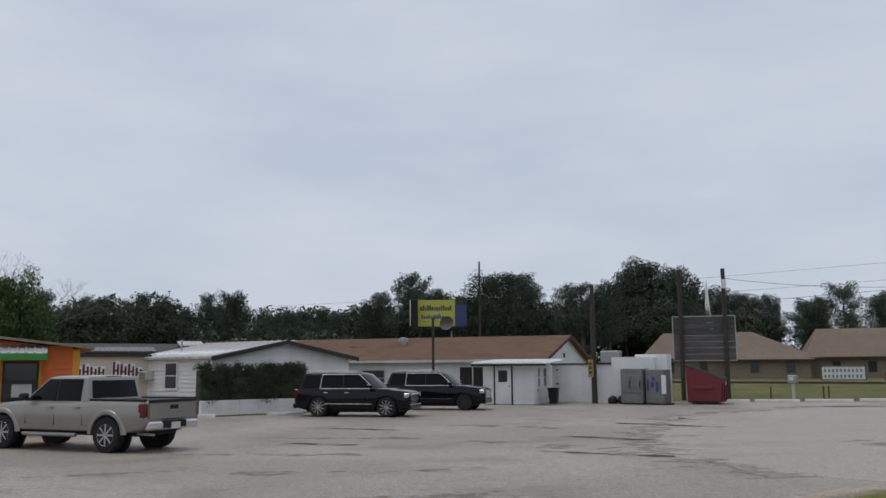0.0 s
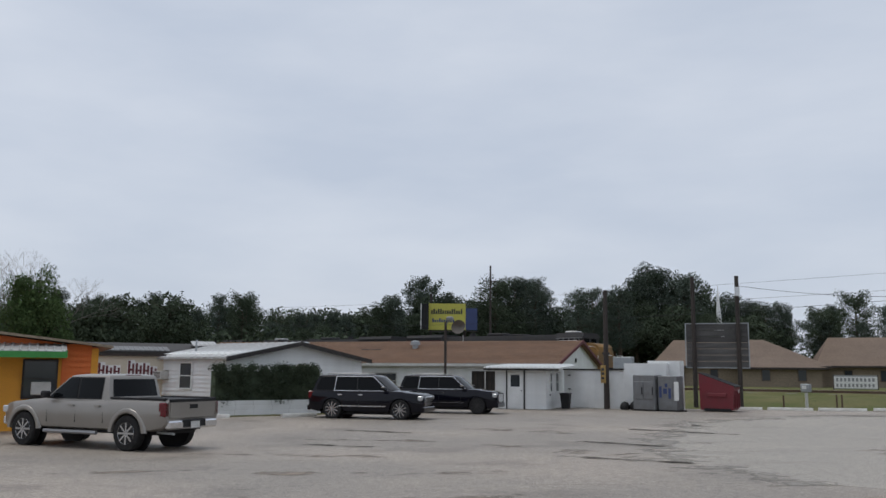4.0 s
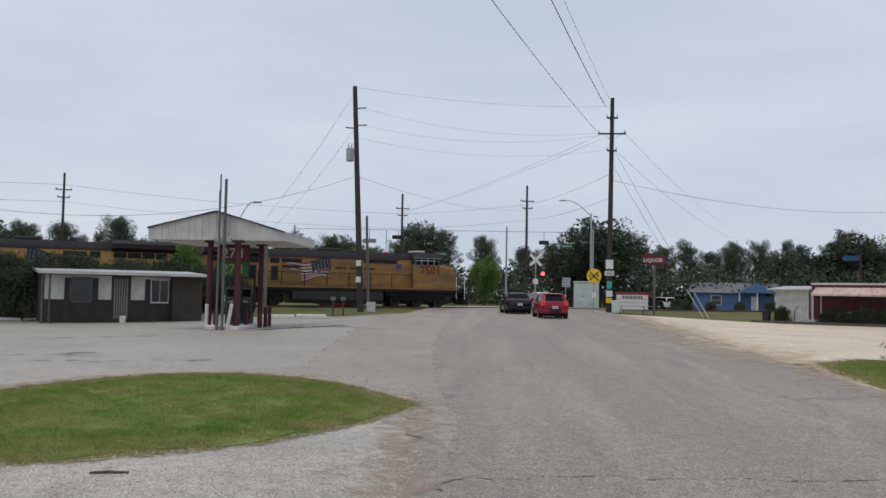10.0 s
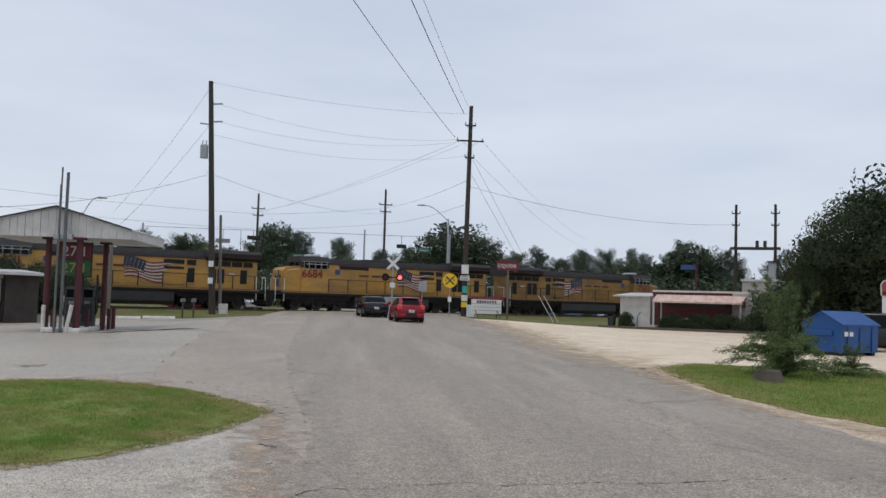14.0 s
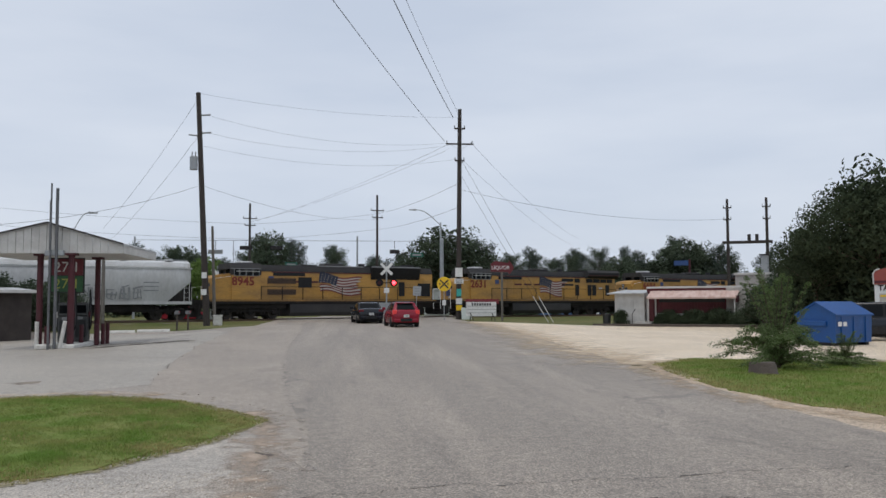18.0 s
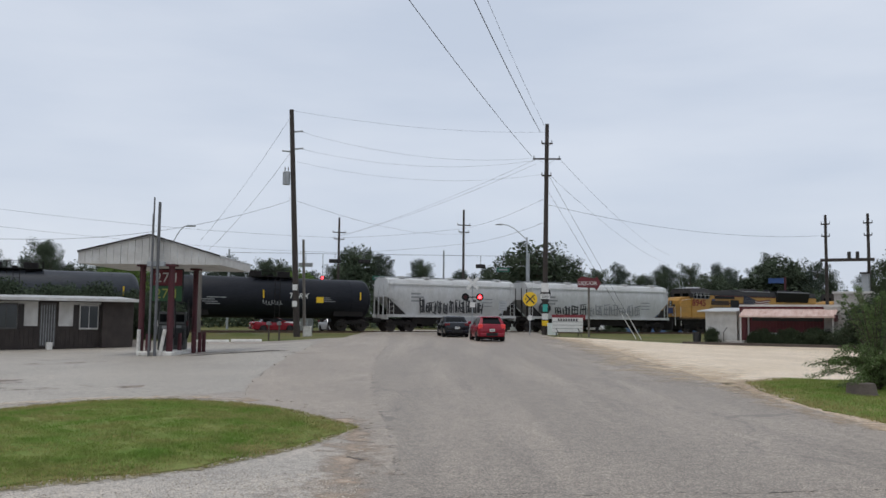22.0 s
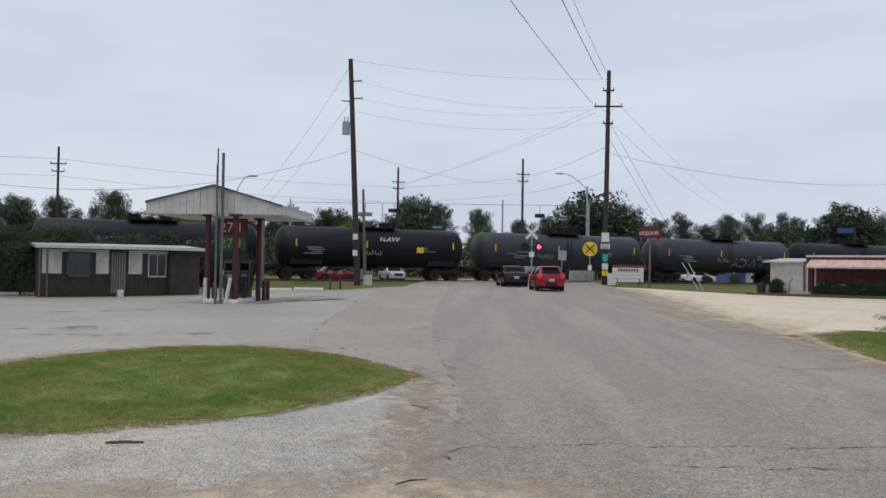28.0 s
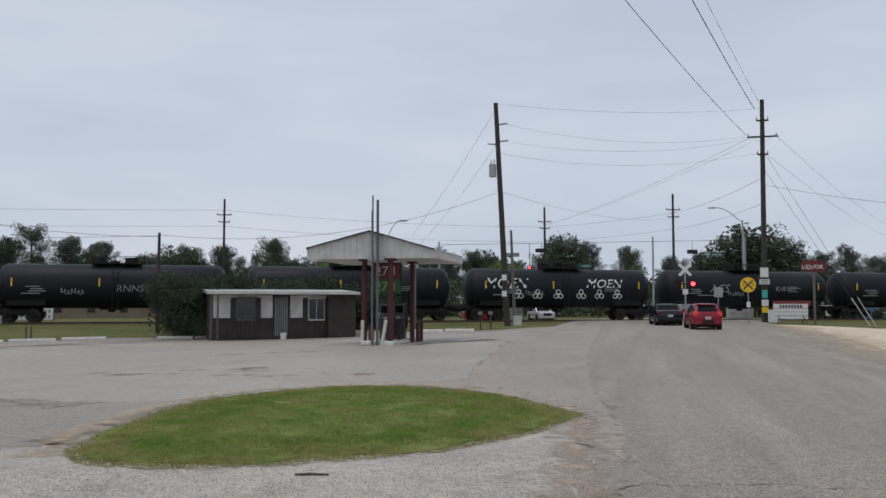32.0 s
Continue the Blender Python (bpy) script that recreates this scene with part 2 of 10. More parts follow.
M["edge_line"] = broken("worn_road_paint", (0.37, 0.345, 0.315), (0.33, 0.3, 0.27), 4.0, 0.3)
M["wheel_steel"] = surface("dark_wheel_steel", (0.035, 0.03, 0.027), 0.6, 0.3, (0.06, 0.05, 0.043), 3, 0.6)
M["edge_dirt"] = broken("sandy_crumble", (0.43, 0.335, 0.255), (0.33, 0.275, 0.225), 2.6, 1.15, soft=0.3)
M["edge_spill"] = broken("spilled_sand", (0.47, 0.37, 0.275), (0.4, 0.32, 0.245), 2.2, 1.6, soft=0.3)
# broken paving edge with the shadow of its lip in the colour
M["edge_lip_shadow"] = broken("shadowed_broken_edge", (0.15, 0.135, 0.12), (0.2, 0.18, 0.16), 3.0, 0.12)
M["edge_soil"] = broken("bare_soil_edge", (0.31, 0.265, 0.18), (0.23, 0.21, 0.11), 8.0, 0.5, soft=0.06)
M["edge_sand"] = broken("drifted_sand", (0.46, 0.355, 0.25), (0.4, 0.315, 0.225), 3.0, 1.15, soft=0.35)
M["edge_drift"] = broken("blown_sand", (0.54, 0.435, 0.31), (0.45, 0.36, 0.26), 1.2, 1.42, soft=0.38)
M["edge_pale"] = broken("worn_pale_paving", (0.335, 0.30, 0.265), (0.3, 0.27, 0.24), 2.6, 0.25, soft=0.1)
M["edge_oil"] = broken("oily_stain", (0.05, 0.044, 0.038), (0.095, 0.085, 0.075), 1.4, 1.2, 0.95, soft=0.25)
M["edge_oil"].node_tree.nodes["Principled BSDF"].inputs["Specular IOR Level"].default_value = 0.04
M["edge_mud"] = broken("dried_mud", (0.262, 0.218, 0.178), (0.235, 0.2, 0.166), 0.8, 0.5, soft=0.14)
M["asphalt"] = paved("worn_asphalt", (0.24, 0.202, 0.162), (0.312, 0.262, 0.21), (0.187, 0.157, 0.127), 50, 0.45, 0.16, 0.5, stretch=(1.5, 0.12, 1), chip=0.45)
M["pale_lot"] = paved("pale_newer_paving", (0.315, 0.283, 0.24), (0.362, 0.324, 0.272), (0.255, 0.226, 0.19), 45, 0.2, 0.14, 0.16)
M["old_lane"] = paved("worn_old_lane", (0.28, 0.235, 0.188), (0.335, 0.28, 0.225), (0.221, 0.185, 0.149), 55, 0.3, 0.3, 0.35, stretch=(1, 0.5, 1))
M["lot"] = paved("pale_paved_lot", (0.25, 0.219, 0.184), (0.33, 0.28, 0.23), (0.165, 0.14, 0.114), 45, 0.28, 0.14, 0.16, chip=0.35)
M["gravel"] = paved("crushed_gravel", (0.355, 0.318, 0.272), (0.425, 0.376, 0.316), (0.262, 0.23, 0.194), 60, 0.0, 0.6, 0.5, chip=0.34)
M["sand"] = paved("sandy_yard", (0.6, 0.485, 0.345), (0.68, 0.565, 0.425), (0.48, 0.375, 0.26), 40, 0.0, 0.5, 0.3)
M["tan_sand"] = paved("tan_shoulder_sand", (0.46, 0.355, 0.25), (0.53, 0.42, 0.305), (0.37, 0.285, 0.2), 40, 0.0, 0.5, 0.6)
M["dirt"] = paved("broken_edge", (0.365, 0.315, 0.26), (0.43, 0.38, 0.32), (0.24, 0.205, 0.17), 28, 0.15, 1.2, 0.9)
M["grass"] = surface("mown_grass", (0.13, 0.195, 0.045), 0.95, 0, (0.23, 0.22, 0.085), 1.0, 0.9, 40, 0.3, 0.5, spec=0.08)
M["dry_blade"] = surface("dry_grass_blade", (0.36, 0.31, 0.14), 0.85, 0, (0.24, 0.23, 0.085), 1.2, 0.9, 9, 0.3, spec=0.08)
M["rough_grass"] = surface("dry_grass", (0.092, 0.108, 0.037), 0.95, 0, (0.17, 0.148, 0.07), 0.25, 0.8, 12, 0.35, 0.5, spec=0.1)
M["blade"] = surface("grass_blade", (0.165, 0.27, 0.055), 0.8, 0, (0.3, 0.3, 0.11), 1.5, 1.0, 9, 0.25, spec=0.08)
M["ballast"] = surface("ballast", (0.20, 0.18, 0.165), 0.95, 0, (0.11, 0.1, 0.09), 1.5, 0.7, 22, 0.4, 0.8)
M["rail"] = surface("rail_steel", (0.16, 0.11, 0.08), 0.55, 0.6, (0.1, 0.06, 0.04), 2, 0.6)
M["concrete"] = surface("concrete", (0.42, 0.40, 0.37), 0.9, 0, (0.28, 0.26, 0.24), 3, 0.6, 60, 0.15, 0.3)
M["white_kerb"] = surface("painted_kerb", (0.66, 0.65, 0.61), 0.85, 0, (0.4, 0.38, 0.34), 6, 0.6, 50, 0.12, 0.3)
M["tie"] = surface("creosoted_wood", (0.07, 0.055, 0.045), 0.9, 0, (0.12, 0.1, 0.085), 4, 0.6, 40, 0.3, 0.4)
M["pole"] = surface("weathered_pole", (0.038, 0.031, 0.028), 0.9, 0, (0.075, 0.061, 0.053), 3, 0.6, 30, 0.3, 0.4, stretch=(6, 6, 0.6))
M["pole_pale"] = surface("grey_pole", (0.17, 0.155, 0.135), 0.9, 0, (0.1, 0.09, 0.08), 3, 0.6, 30, 0.3, 0.4, stretch=(6, 6, 0.6))
M["wire"] = surface("wire", (0.05, 0.052, 0.055), 0.6, 0.3, scale=1, amount=0.2)
M["steel"] = surface("galvanised_steel", (0.36, 0.38, 0.39), 0.5, 0.5, (0.26, 0.27, 0.28), 3, 0.5, 40, 0.1)
M["chrome"] = surface("chrome", (0.75, 0.75, 0.76), 0.16, 1.0, (0.6, 0.6, 0.62), 8, 0.3)
M["black"] = surface("black_plastic", (0.016, 0.016, 0.017), 0.55, 0, (0.03, 0.03, 0.03), 6, 0.5, spec=0.2)
M["rubber"] = surface("tyre_rubber", (0.02, 0.02, 0.021), 0.85, 0, (0.045, 0.043, 0.04), 9, 0.5, 60, 0.2, spec=0.15)
M["glass"] = glass_like("dark_glass", (0.006, 0.007, 0.008))
M["glass"].node_tree.nodes["Principled BSDF"].inputs["Specular IOR Level"].default_value = 0.12
M["glass_clear"] = glass_like("window_glass", (0.05, 0.055, 0.06), 0.08)
M["white_paint"] = surface("white_siding", (0.78, 0.79, 0.78), 0.7, 0, (0.62, 0.62, 0.6), 1.2, 0.6, 30, 0.06, 0.1, vary=0.04)
M["off_white"] = surface("dirty_white_paint", (0.58, 0.575, 0.55), 0.75, 0, (0.38, 0.365, 0.34), 1.6, 0.7, 30, 0.1, 0.15)
M["cream"] = surface("cream_wall", (0.60, 0.55, 0.44), 0.8, 0, (0.48, 0.43, 0.34), 1.2, 0.5)
M["orange"] = surface("orange_paint", (0.72, 0.17, 0.035), 0.65, 0, (0.6, 0.13, 0.03), 2, 0.6, 30, 0.08)
M["yellow_orange"] = surface("amber_paint", (0.74, 0.33, 0.03), 0.65, 0, (0.62, 0.26, 0.03), 2, 0.5)
M["green_trim"] = surface("green_trim", (0.05, 0.28, 0.06), 0.6, 0, scale=2)
M["tin"] = surface("corrugated_metal", (0.52, 0.53, 0.53), 0.5, 0.3, (0.24, 0.22, 0.2), 1.6, 0.85, 20, 0.1, stretch=(0.35, 2.2, 1))
M["tin_dark"] = surface("dark_metal_edge", (0.034, 0.029, 0.027), 0.75, 0.0, scale=3)
M["brown_roof"] = surface("brown_shingles", (0.185, 0.105, 0.062), 0.95, 0, (0.125, 0.072, 0.045), 0.9, 0.7, 14, 0.25, 0.4)
M["tan_roof"] = surface("tan_shingles", (0.17, 0.122, 0.088), 0.95, 0, (0.13, 0.092, 0.066), 0.4, 0.6, 5, 0.2)
M["tan_brick"] = surface("tan_brick", (0.27, 0.215, 0.155), 0.9, 0, (0.21, 0.165, 0.12), 0.5, 0.6, 6, 0.2)
M["dark_wood"] = surface("dark_boards", (0.034, 0.027, 0.024), 0.85, 0, (0.062, 0.05, 0.043), 2, 0.7, 30, 0.25, 0.3)
M["grey_wood"] = surface("grey_boards", (0.075, 0.072, 0.07), 0.9, 0, (0.13, 0.125, 0.12), 1.5, 0.7, 30, 0.25, 0.3, stretch=(0.4, 0.4, 3), vary=0.18)
M["oxide"] = surface("oxide_red_paint", (0.078, 0.014, 0.02), 0.7, 0, (0.055, 0.018, 0.021), 2.5, 0.7, 30, 0.15, 0.15)
M["red_paint"] = surface("red_paint", (0.42, 0.025, 0.025), 0.5, 0, (0.3, 0.03, 0.03), 2, 0.5)
M["dump_red"] = surface("dumpster_red", (0.175, 0.016, 0.024), 0.6, 0, (0.115, 0.022, 0.026), 1.6, 0.6, 20, 0.12, 0.15)
M["dump_blue"] = surface("dumpster_blue", (0.004, 0.068, 0.25), 0.5, 0, (0.008, 0.05, 0.17), 1.6, 0.6, 20, 0.12, 0.15)
M["loco_yellow"] = surface("railway_yellow", (0.45, 0.24, 0.045), 0.6, 0, (0.24, 0.14, 0.05), 0.7, 0.85, 9, 0.14, stretch=(0.5, 1, 1.8))
M["loco_yellow_dirty"] = surface("sooty_railway_yellow", (0.29, 0.15, 0.032), 0.65, 0, (0.13, 0.08, 0.036), 0.8, 0.9, 9, 0.16, stretch=(0.5, 1, 1.8))
M["oxide_brown"] = surface("brown_louvre", (0.1, 0.055, 0.03), 0.7, 0, (0.06, 0.035, 0.022), 2, 0.6)
M["dish"] = surface("dull_dish", (0.13, 0.115, 0.1), 0.7, 0.1, (0.09, 0.08, 0.07), 2, 0.6)
M["fuel_steel"] = surface("sooty_tank_steel", (0.03, 0.03, 0.031), 0.6, 0, (0.05, 0.046, 0.042), 1, 0.6, spec=0.25)
M["price_digit"] = surface("faded_yellow_digit", (0.34, 0.36, 0.07), 0.6)
M["notice_tan"] = surface("tan_notice", (0.42, 0.27, 0.08), 0.7, 0, (0.2, 0.13, 0.06), 5, 0.7)
M["loco_grey"] = surface("railway_grey", (0.034, 0.034, 0.037), 0.7, 0, (0.05, 0.045, 0.04), 1, 0.7, 9, 0.15, spec=0.25)
M["loco_black"] = surface("underframe_black", (0.016, 0.015, 0.015), 0.8, 0, (0.034, 0.029, 0.026), 1.5, 0.6, 12, 0.3, spec=0.2)
M["tank_black"] = surface("tank_black", (0.010, 0.012, 0.017), 0.5, 0, (0.021, 0.022, 0.026), 0.5, 0.7, 7, 0.16, stretch=(0.4, 1, 1.5), spec=0.16)
M["tank_grey"] = surface("tank_charcoal", (0.036, 0.041, 0.05), 0.48, 0, (0.024, 0.027, 0.033), 0.5, 0.7, 7, 0.14, stretch=(0.4, 1, 1.5), spec=0.3)
M["hopper_grey"] = surface("hopper_grey", (0.50, 0.51, 0.51), 0.65, 0, (0.36, 0.35, 0.33), 0.6, 0.7, 6, 0.08, stretch=(1.2, 1, 0.5))
M["white_mark"] = surface("white_marking", (0.72, 0.72, 0.70), 0.7, 0, (0.55, 0.55, 0.53), 3, 0.5)
M["grey_mark"] = surface("faded_marking", (0.26, 0.27, 0.27), 0.7, 0, (0.17, 0.17, 0.18), 3, 0.6)
M["black_mark"] = surface("black_marking", (0.022, 0.024, 0.026), 0.7, 0, (0.06, 0.06, 0.065), 2, 0.6)
M["red_mark"] = surface("red_marking", (0.42, 0.03, 0.03), 0.6, 0, (0.3, 0.03, 0.03), 2, 0.4)
M["blue_mark"] = surface("blue_marking", (0.04, 0.06, 0.16), 0.6, 0, (0.03, 0.04, 0.1), 2, 0.4)
M["sign_yellow"] = surface("sign_yellow", (0.80, 0.52, 0.015), 0.5, 0, (0.68, 0.42, 0.02), 4, 0.3)
M["bill_yellow"] = surface("billboard_yellow", (0.50, 0.47, 0.08), 0.6, 0, (0.42, 0.38, 0.08), 2, 0.3)
M["sign_green"] = surface("sign_green", (0.012, 0.11, 0.07), 0.5, 0, scale=4)
M["teal"] = surface("teal_board", (0.05, 0.42, 0.36), 0.5, 0, scale=4)
M["silver_paint"] = surface("pewter_car_paint", (0.29, 0.27, 0.245), 0.32, 0.45, (0.22, 0.205, 0.185), 1, 0.4, coat=0.3, fine_amount=0.015)
M["black_paint"] = surface("black_car_paint", (0.004, 0.004, 0.008), 0.1, 0.0, (0.006, 0.006, 0.011), 1, 0.4, spec=0.3, fine_amount=0.015)
M["navy_paint"] = surface("charcoal_car_paint", (0.011, 0.013, 0.018), 0.16, 0.1, scale=1, spec=0.45, fine_amount=0.015)
M["red_car"] = surface("red_car_paint", (0.235, 0.008, 0.024), 0.22, 0.0, (0.22, 0.010, 0.017), 1, 0.4, spec=0.4, fine_amount=0.015)
M["maroon_paint"] = surface("maroon_car_paint", (0.22, 0.010, 0.02), 0.25, 0.0, scale=1, spec=0.4, fine_amount=0.015)
M["white_car"] = surface("white_car_paint", (0.72, 0.72, 0.71), 0.3, 0.0, (0.64, 0.64, 0.63), 1, 0.4, coat=0.8, fine_amount=0.015)
M["silver_car"] = surface("silver_car_paint", (0.45, 0.46, 0.47), 0.3, 0.5, scale=1, coat=0.8, fine_amount=0.015)
M["tail_red"] = surface("tail_lens", (0.13, 0.007, 0.012), 0.2, 0, scale=6)
M["lamp_lens"] = surface("head_lens", (0.62, 0.63, 0.64), 0.12, 0.3, scale=6)
M["plate"] = surface("plate", (0.6, 0.6, 0.58), 0.5, 0, scale=6)
M["brake_glow"] = glow("brake_lamp_glow", (0.5, 0.03, 0.03), 0.3)
M["signal_glow"] = glow("signal_lamp_glow", (1.0, 0.03, 0.04), 9.0)
M["leaf"] = surface("leaf_green", (0.06, 0.1, 0.034), 0.75, 0, (0.088, 0.125, 0.05), 0.6, 0.7, 4, 0.3, vary=0.12, spec=0.12)
M["leaf_dark"] = surface("dark_foliage", (0.054, 0.073, 0.046), 0.85, 0, (0.076, 0.095, 0.059), 0.4, 0.7, 3, 0.3, vary=0.16, spec=0.12)
M["leaf_oak"] = surface("dark_oak_foliage", (0.036, 0.05, 0.028), 0.85, 0, (0.056, 0.072, 0.04), 0.5, 0.7, 3, 0.3, vary=0.12, spec=0.1)
M["leaf_light"] = surface("fresh_foliage", (0.104, 0.171, 0.039), 0.75, 0, (0.134, 0.183, 0.061), 0.5, 0.7, 3, 0.3, vary=0.12, spec=0.12)
M["leaf_bush"] = surface("bush_leaf", (0.115, 0.165, 0.065), 0.8, 0, (0.16, 0.2, 0.09), 0.8, 0.7, 5, 0.3, spec=0.12)
# far pines only: distance haze is mixed into the needle colour
M["pine"] = surface("hazed_pine_needles", (0.06, 0.08, 0.064), 0.9, 0, (0.088, 0.106, 0.08), 0.3, 0.7, 2, 0.35, vary=0.16, spec=0.12)
M["bark"] = surface("bark", (0.10, 0.075, 0.055), 0.95, 0, (0.05, 0.04, 0.03), 3, 0.7, 20, 0.3, 0.5)
for key, share in (("blade", 0.5), ("dry_blade", 0.5), ("leaf_bush", 0.35)):
    see_through(M[key], share)
M["blue_house"] = surface("blue_siding", (0.085, 0.16, 0.31), 0.7, 0, scale=1)
M["grey_roof"] = surface("grey_shingles", (0.17, 0.175, 0.18), 0.9, 0, (0.12, 0.12, 0.125), 0.6, 0.6)
M["pale_green"] = surface("pale_cabinet_paint", (0.50, 0.55, 0.52), 0.55, 0.1, (0.42, 0.46, 0.44), 2, 0.4)
M["maroon_wall"] = surface("maroon_boards", (0.13, 0.03, 0.035), 0.8, 0, (0.08, 0.025, 0.03), 1.5, 0.6)
M["red_roof"] = surface("red_metal_roof", (0.3, 0.065, 0.05), 0.6, 0, scale=2)
M["banner_blue"] = surface("blue_banner", (0.03, 0.075, 0.22), 0.6, 0, scale=2)
M["price_red"] = surface("price_board_red", (0.13, 0.015, 0.022), 0.5, 0, scale=3)
M["price_green"] = surface("price_board_green", (0.028, 0.1, 0.035), 0.5, 0, scale=3)
M["board_black"] = surface("price_board_black", (0.02, 0.022, 0.022), 0.5, 0, scale=3)
M["pump"] = surface("faded_pump_paint", (0.05, 0.056, 0.055), 0.5, 0.2, (0.13, 0.13, 0.125), 3, 0.6)

# ---- mesh helpers ----


def box(bm, x0, x1, y0, y1, z0, z1, bevel=0.0, m=None):
    v = [bm.verts.new((x, y, z)) for z in (z0, z1) for y in (y0, y1) for x in (x0, x1)]
    f = [bm.faces.new([v[i] for i in q]) for q in ((0, 2, 3, 1), (4, 5, 7, 6), (0, 1, 5, 4), (1, 3, 7, 5), (3, 2, 6, 7), (2, 0, 4, 6))]
    if m:
        for q in v:
            q.co = m @ q.co
    if bevel:
        es = list({e for q in f for e in q.edges})
        bmesh.ops.bevel(bm, geom=es, offset=bevel, segments=1, affect='EDGES', clamp_overlap=True)


def tube(bm, p0, p1, r0, r1=None, n=8, caps=True):
    p0, p1 = Vector(p0), Vector(p1)
    r1 = r0 if r1 is None else r1
    d = (p1 - p0).normalized()
    a = d.orthogonal().normalized()
    b = d.cross(a)
    rings = []
    for p, r in ((p0, r0), (p1, r1)):
        rings.append([bm.verts.new(p + (a * math.cos(2 * math.pi * i / n) + b * math.sin(2 * math.pi * i / n)) * r) for i in range(n)])
    for i in range(n):
        bm.faces.new((rings[0][i], rings[0][(i + 1) % n], rings[1][(i + 1) % n], rings[1][i])).smooth = n > 6
    if caps:
        bm.faces.new(rings[0][::-1])
        bm.faces.new(rings[1])


def prism(bm, profile, a0, a1, axis="y"):
    """Extrudes a closed 2D outline: (x, z) along y, (y, z) along x, or (x, y) along z."""
    def at(p, a):
        return {"y": (p[0], a, p[1]), "x": (a, p[0], p[1]), "z": (p[0], p[1], a)}[axis]
    v0 = [bm.verts.new(at(p, a0)) for p in profile]
    v1 = [bm.verts.new(at(p, a1)) for p in profile]
    k = len(profile)
    fs = [bm.faces.new(v0), bm.faces.new(v1[::-1])]
    fs += [bm.faces.new((v0[(i + 1) % k], v0[i], v1[i], v1[(i + 1) % k])) for i in range(k)]
    bmesh.ops.recalc_face_normals(bm, faces=fs)


def loft(bm, rings, close=True, smooth=True):
    vs = [[bm.verts.new(p) for p in r] for r in rings]
    k = len(vs[0])
    fs = []
    for a, b in zip(vs, vs[1:]):
        for i in range(k):
            fs.append(bm.faces.new((a[i], a[(i + 1) % k], b[(i + 1) % k], b[i])))
    if close:
        fs += [bm.faces.new(vs[0][::-1]), bm.faces.new(vs[-1])]
    bmesh.ops.recalc_face_normals(bm, faces=fs)
    for f in fs:
        f.smooth = smooth


def mesh_of(name, bm, material, sharp=35):
    me = bpy.data.meshes.new(name)
    bm.to_mesh(me)
    bm.free()
    me.materials.append(material)
    if sharp:
        me.set_sharp_from_angle(angle=radians(sharp))
    return me


def part(name, bm, material, parent, label="", at=None):
    ob = new(name, bm if isinstance(bm, bpy.types.Mesh) else mesh_of(name, bm, material))
    if parent is not None:
        ob.parent = parent
    if at is not None:
        ob.matrix_basis = at
    if label:
        ob["label"] = label
    return ob


def thing(name, label, category, at=None, group="", kind=""):
    ob = new(name)
    ob.empty_display_size = 0.2
    if at is not None:
        ob.matrix_basis = at
    return tagged(ob, label, category, group, kind)


def block(name, material, parent, *dims, bevel=0.0, label="", at=None):
    bm = bmesh.new()
    box(bm, *dims, bevel=bevel)
    return part(name, bm, material, parent, label, at)


def rod(name, material, parent, p0, p1, r, r1=None, n=8, label=""):
    bm = bmesh.new()
    tube(bm, p0, p1, r, r1, n)
    return part(name, bm, material, parent, label)


def lettering(text, size, at, material, parent, name="lettering", depth=0.004, squash=1.0, shear=0.0, bold=0.0):
    cu = bpy.data.curves.new("letters", 'FONT')
    cu.body, cu.size, cu.align_x, cu.align_y, cu.extrude, cu.shear = text, size, 'CENTER', 'CENTER', depth, shear
    cu.resolution_u, cu.offset = 2, bold
    ob = bpy.data.objects.new("letters", cu)
    me = bpy.data.meshes.new_from_object(ob)
    bpy.data.objects.remove(ob)
    bpy.data.curves.remove(cu)
    me.transform(Matrix.Diagonal((squash, 1, 1, 1)))
    me.materials.clear()
    me.materials.append(material)
    o = new(name, me)
    if parent is not None:
        o.parent = parent
    o.matrix_basis = at
    return o


def leaf_mesh(name, spots, sizes, seed, material, slim=0.45):
    """Small bent leaves or needle tufts, one quad each, at the given places."""
    g = np.random.default_rng(seed)
    c = np.asarray(spots, dtype=float)
    k = len(c)
    size = np.asarray(sizes, dtype=float)[:, None]
    a, e = g.uniform(0, 2 * math.pi, k), g.uniform(-1.1, 1.1, k)
    d = np.stack((np.cos(a) * np.cos(e), np.sin(a) * np.cos(e), np.sin(e)), 1)
    w = np.cross(d, g.normal(size=(k, 3)))
    w /= np.linalg.norm(w, axis=1)[:, None] + 1e-9
    v = np.empty((k, 4, 3))
    v[:, 0], v[:, 1], v[:, 2], v[:, 3] = c - d * size, c + w * size * slim, c + d * size, c - w * size * slim
    me = bpy.data.meshes.new(name)
    me.from_pydata(v.reshape(-1, 3).tolist(), [], np.arange(4 * k).reshape(-1, 4).tolist())
    me.materials.append(material)
    return me


def spray(g, centre, out, reach, wide, thick, n):
    """Places of leaves in one soft-edged bough: long along out, flatter upwards, thinning to its rim."""
    o = Vector(out)
    o.normalize()
    side = o.cross(Vector((0, 0, 1)))
    side = side.normalized() if side.length > 0.05 else Vector((1, 0, 0))
    up = side.cross(o)
    q = g.normal(size=(n, 3))
    q *= (g.random(n) ** 0.42 / (np.linalg.norm(q, axis=1) + 1e-9))[:, None]
    return np.array(centre) + q[:, :1] * reach * np.array(o) + q[:, 1:2] * wide * np.array(side) + q[:, 2:] * thick * np.array(up)


# Local frame of writing on a side that faces -y.
FACE = Matrix.Rotation(radians(90), 4, 'X')

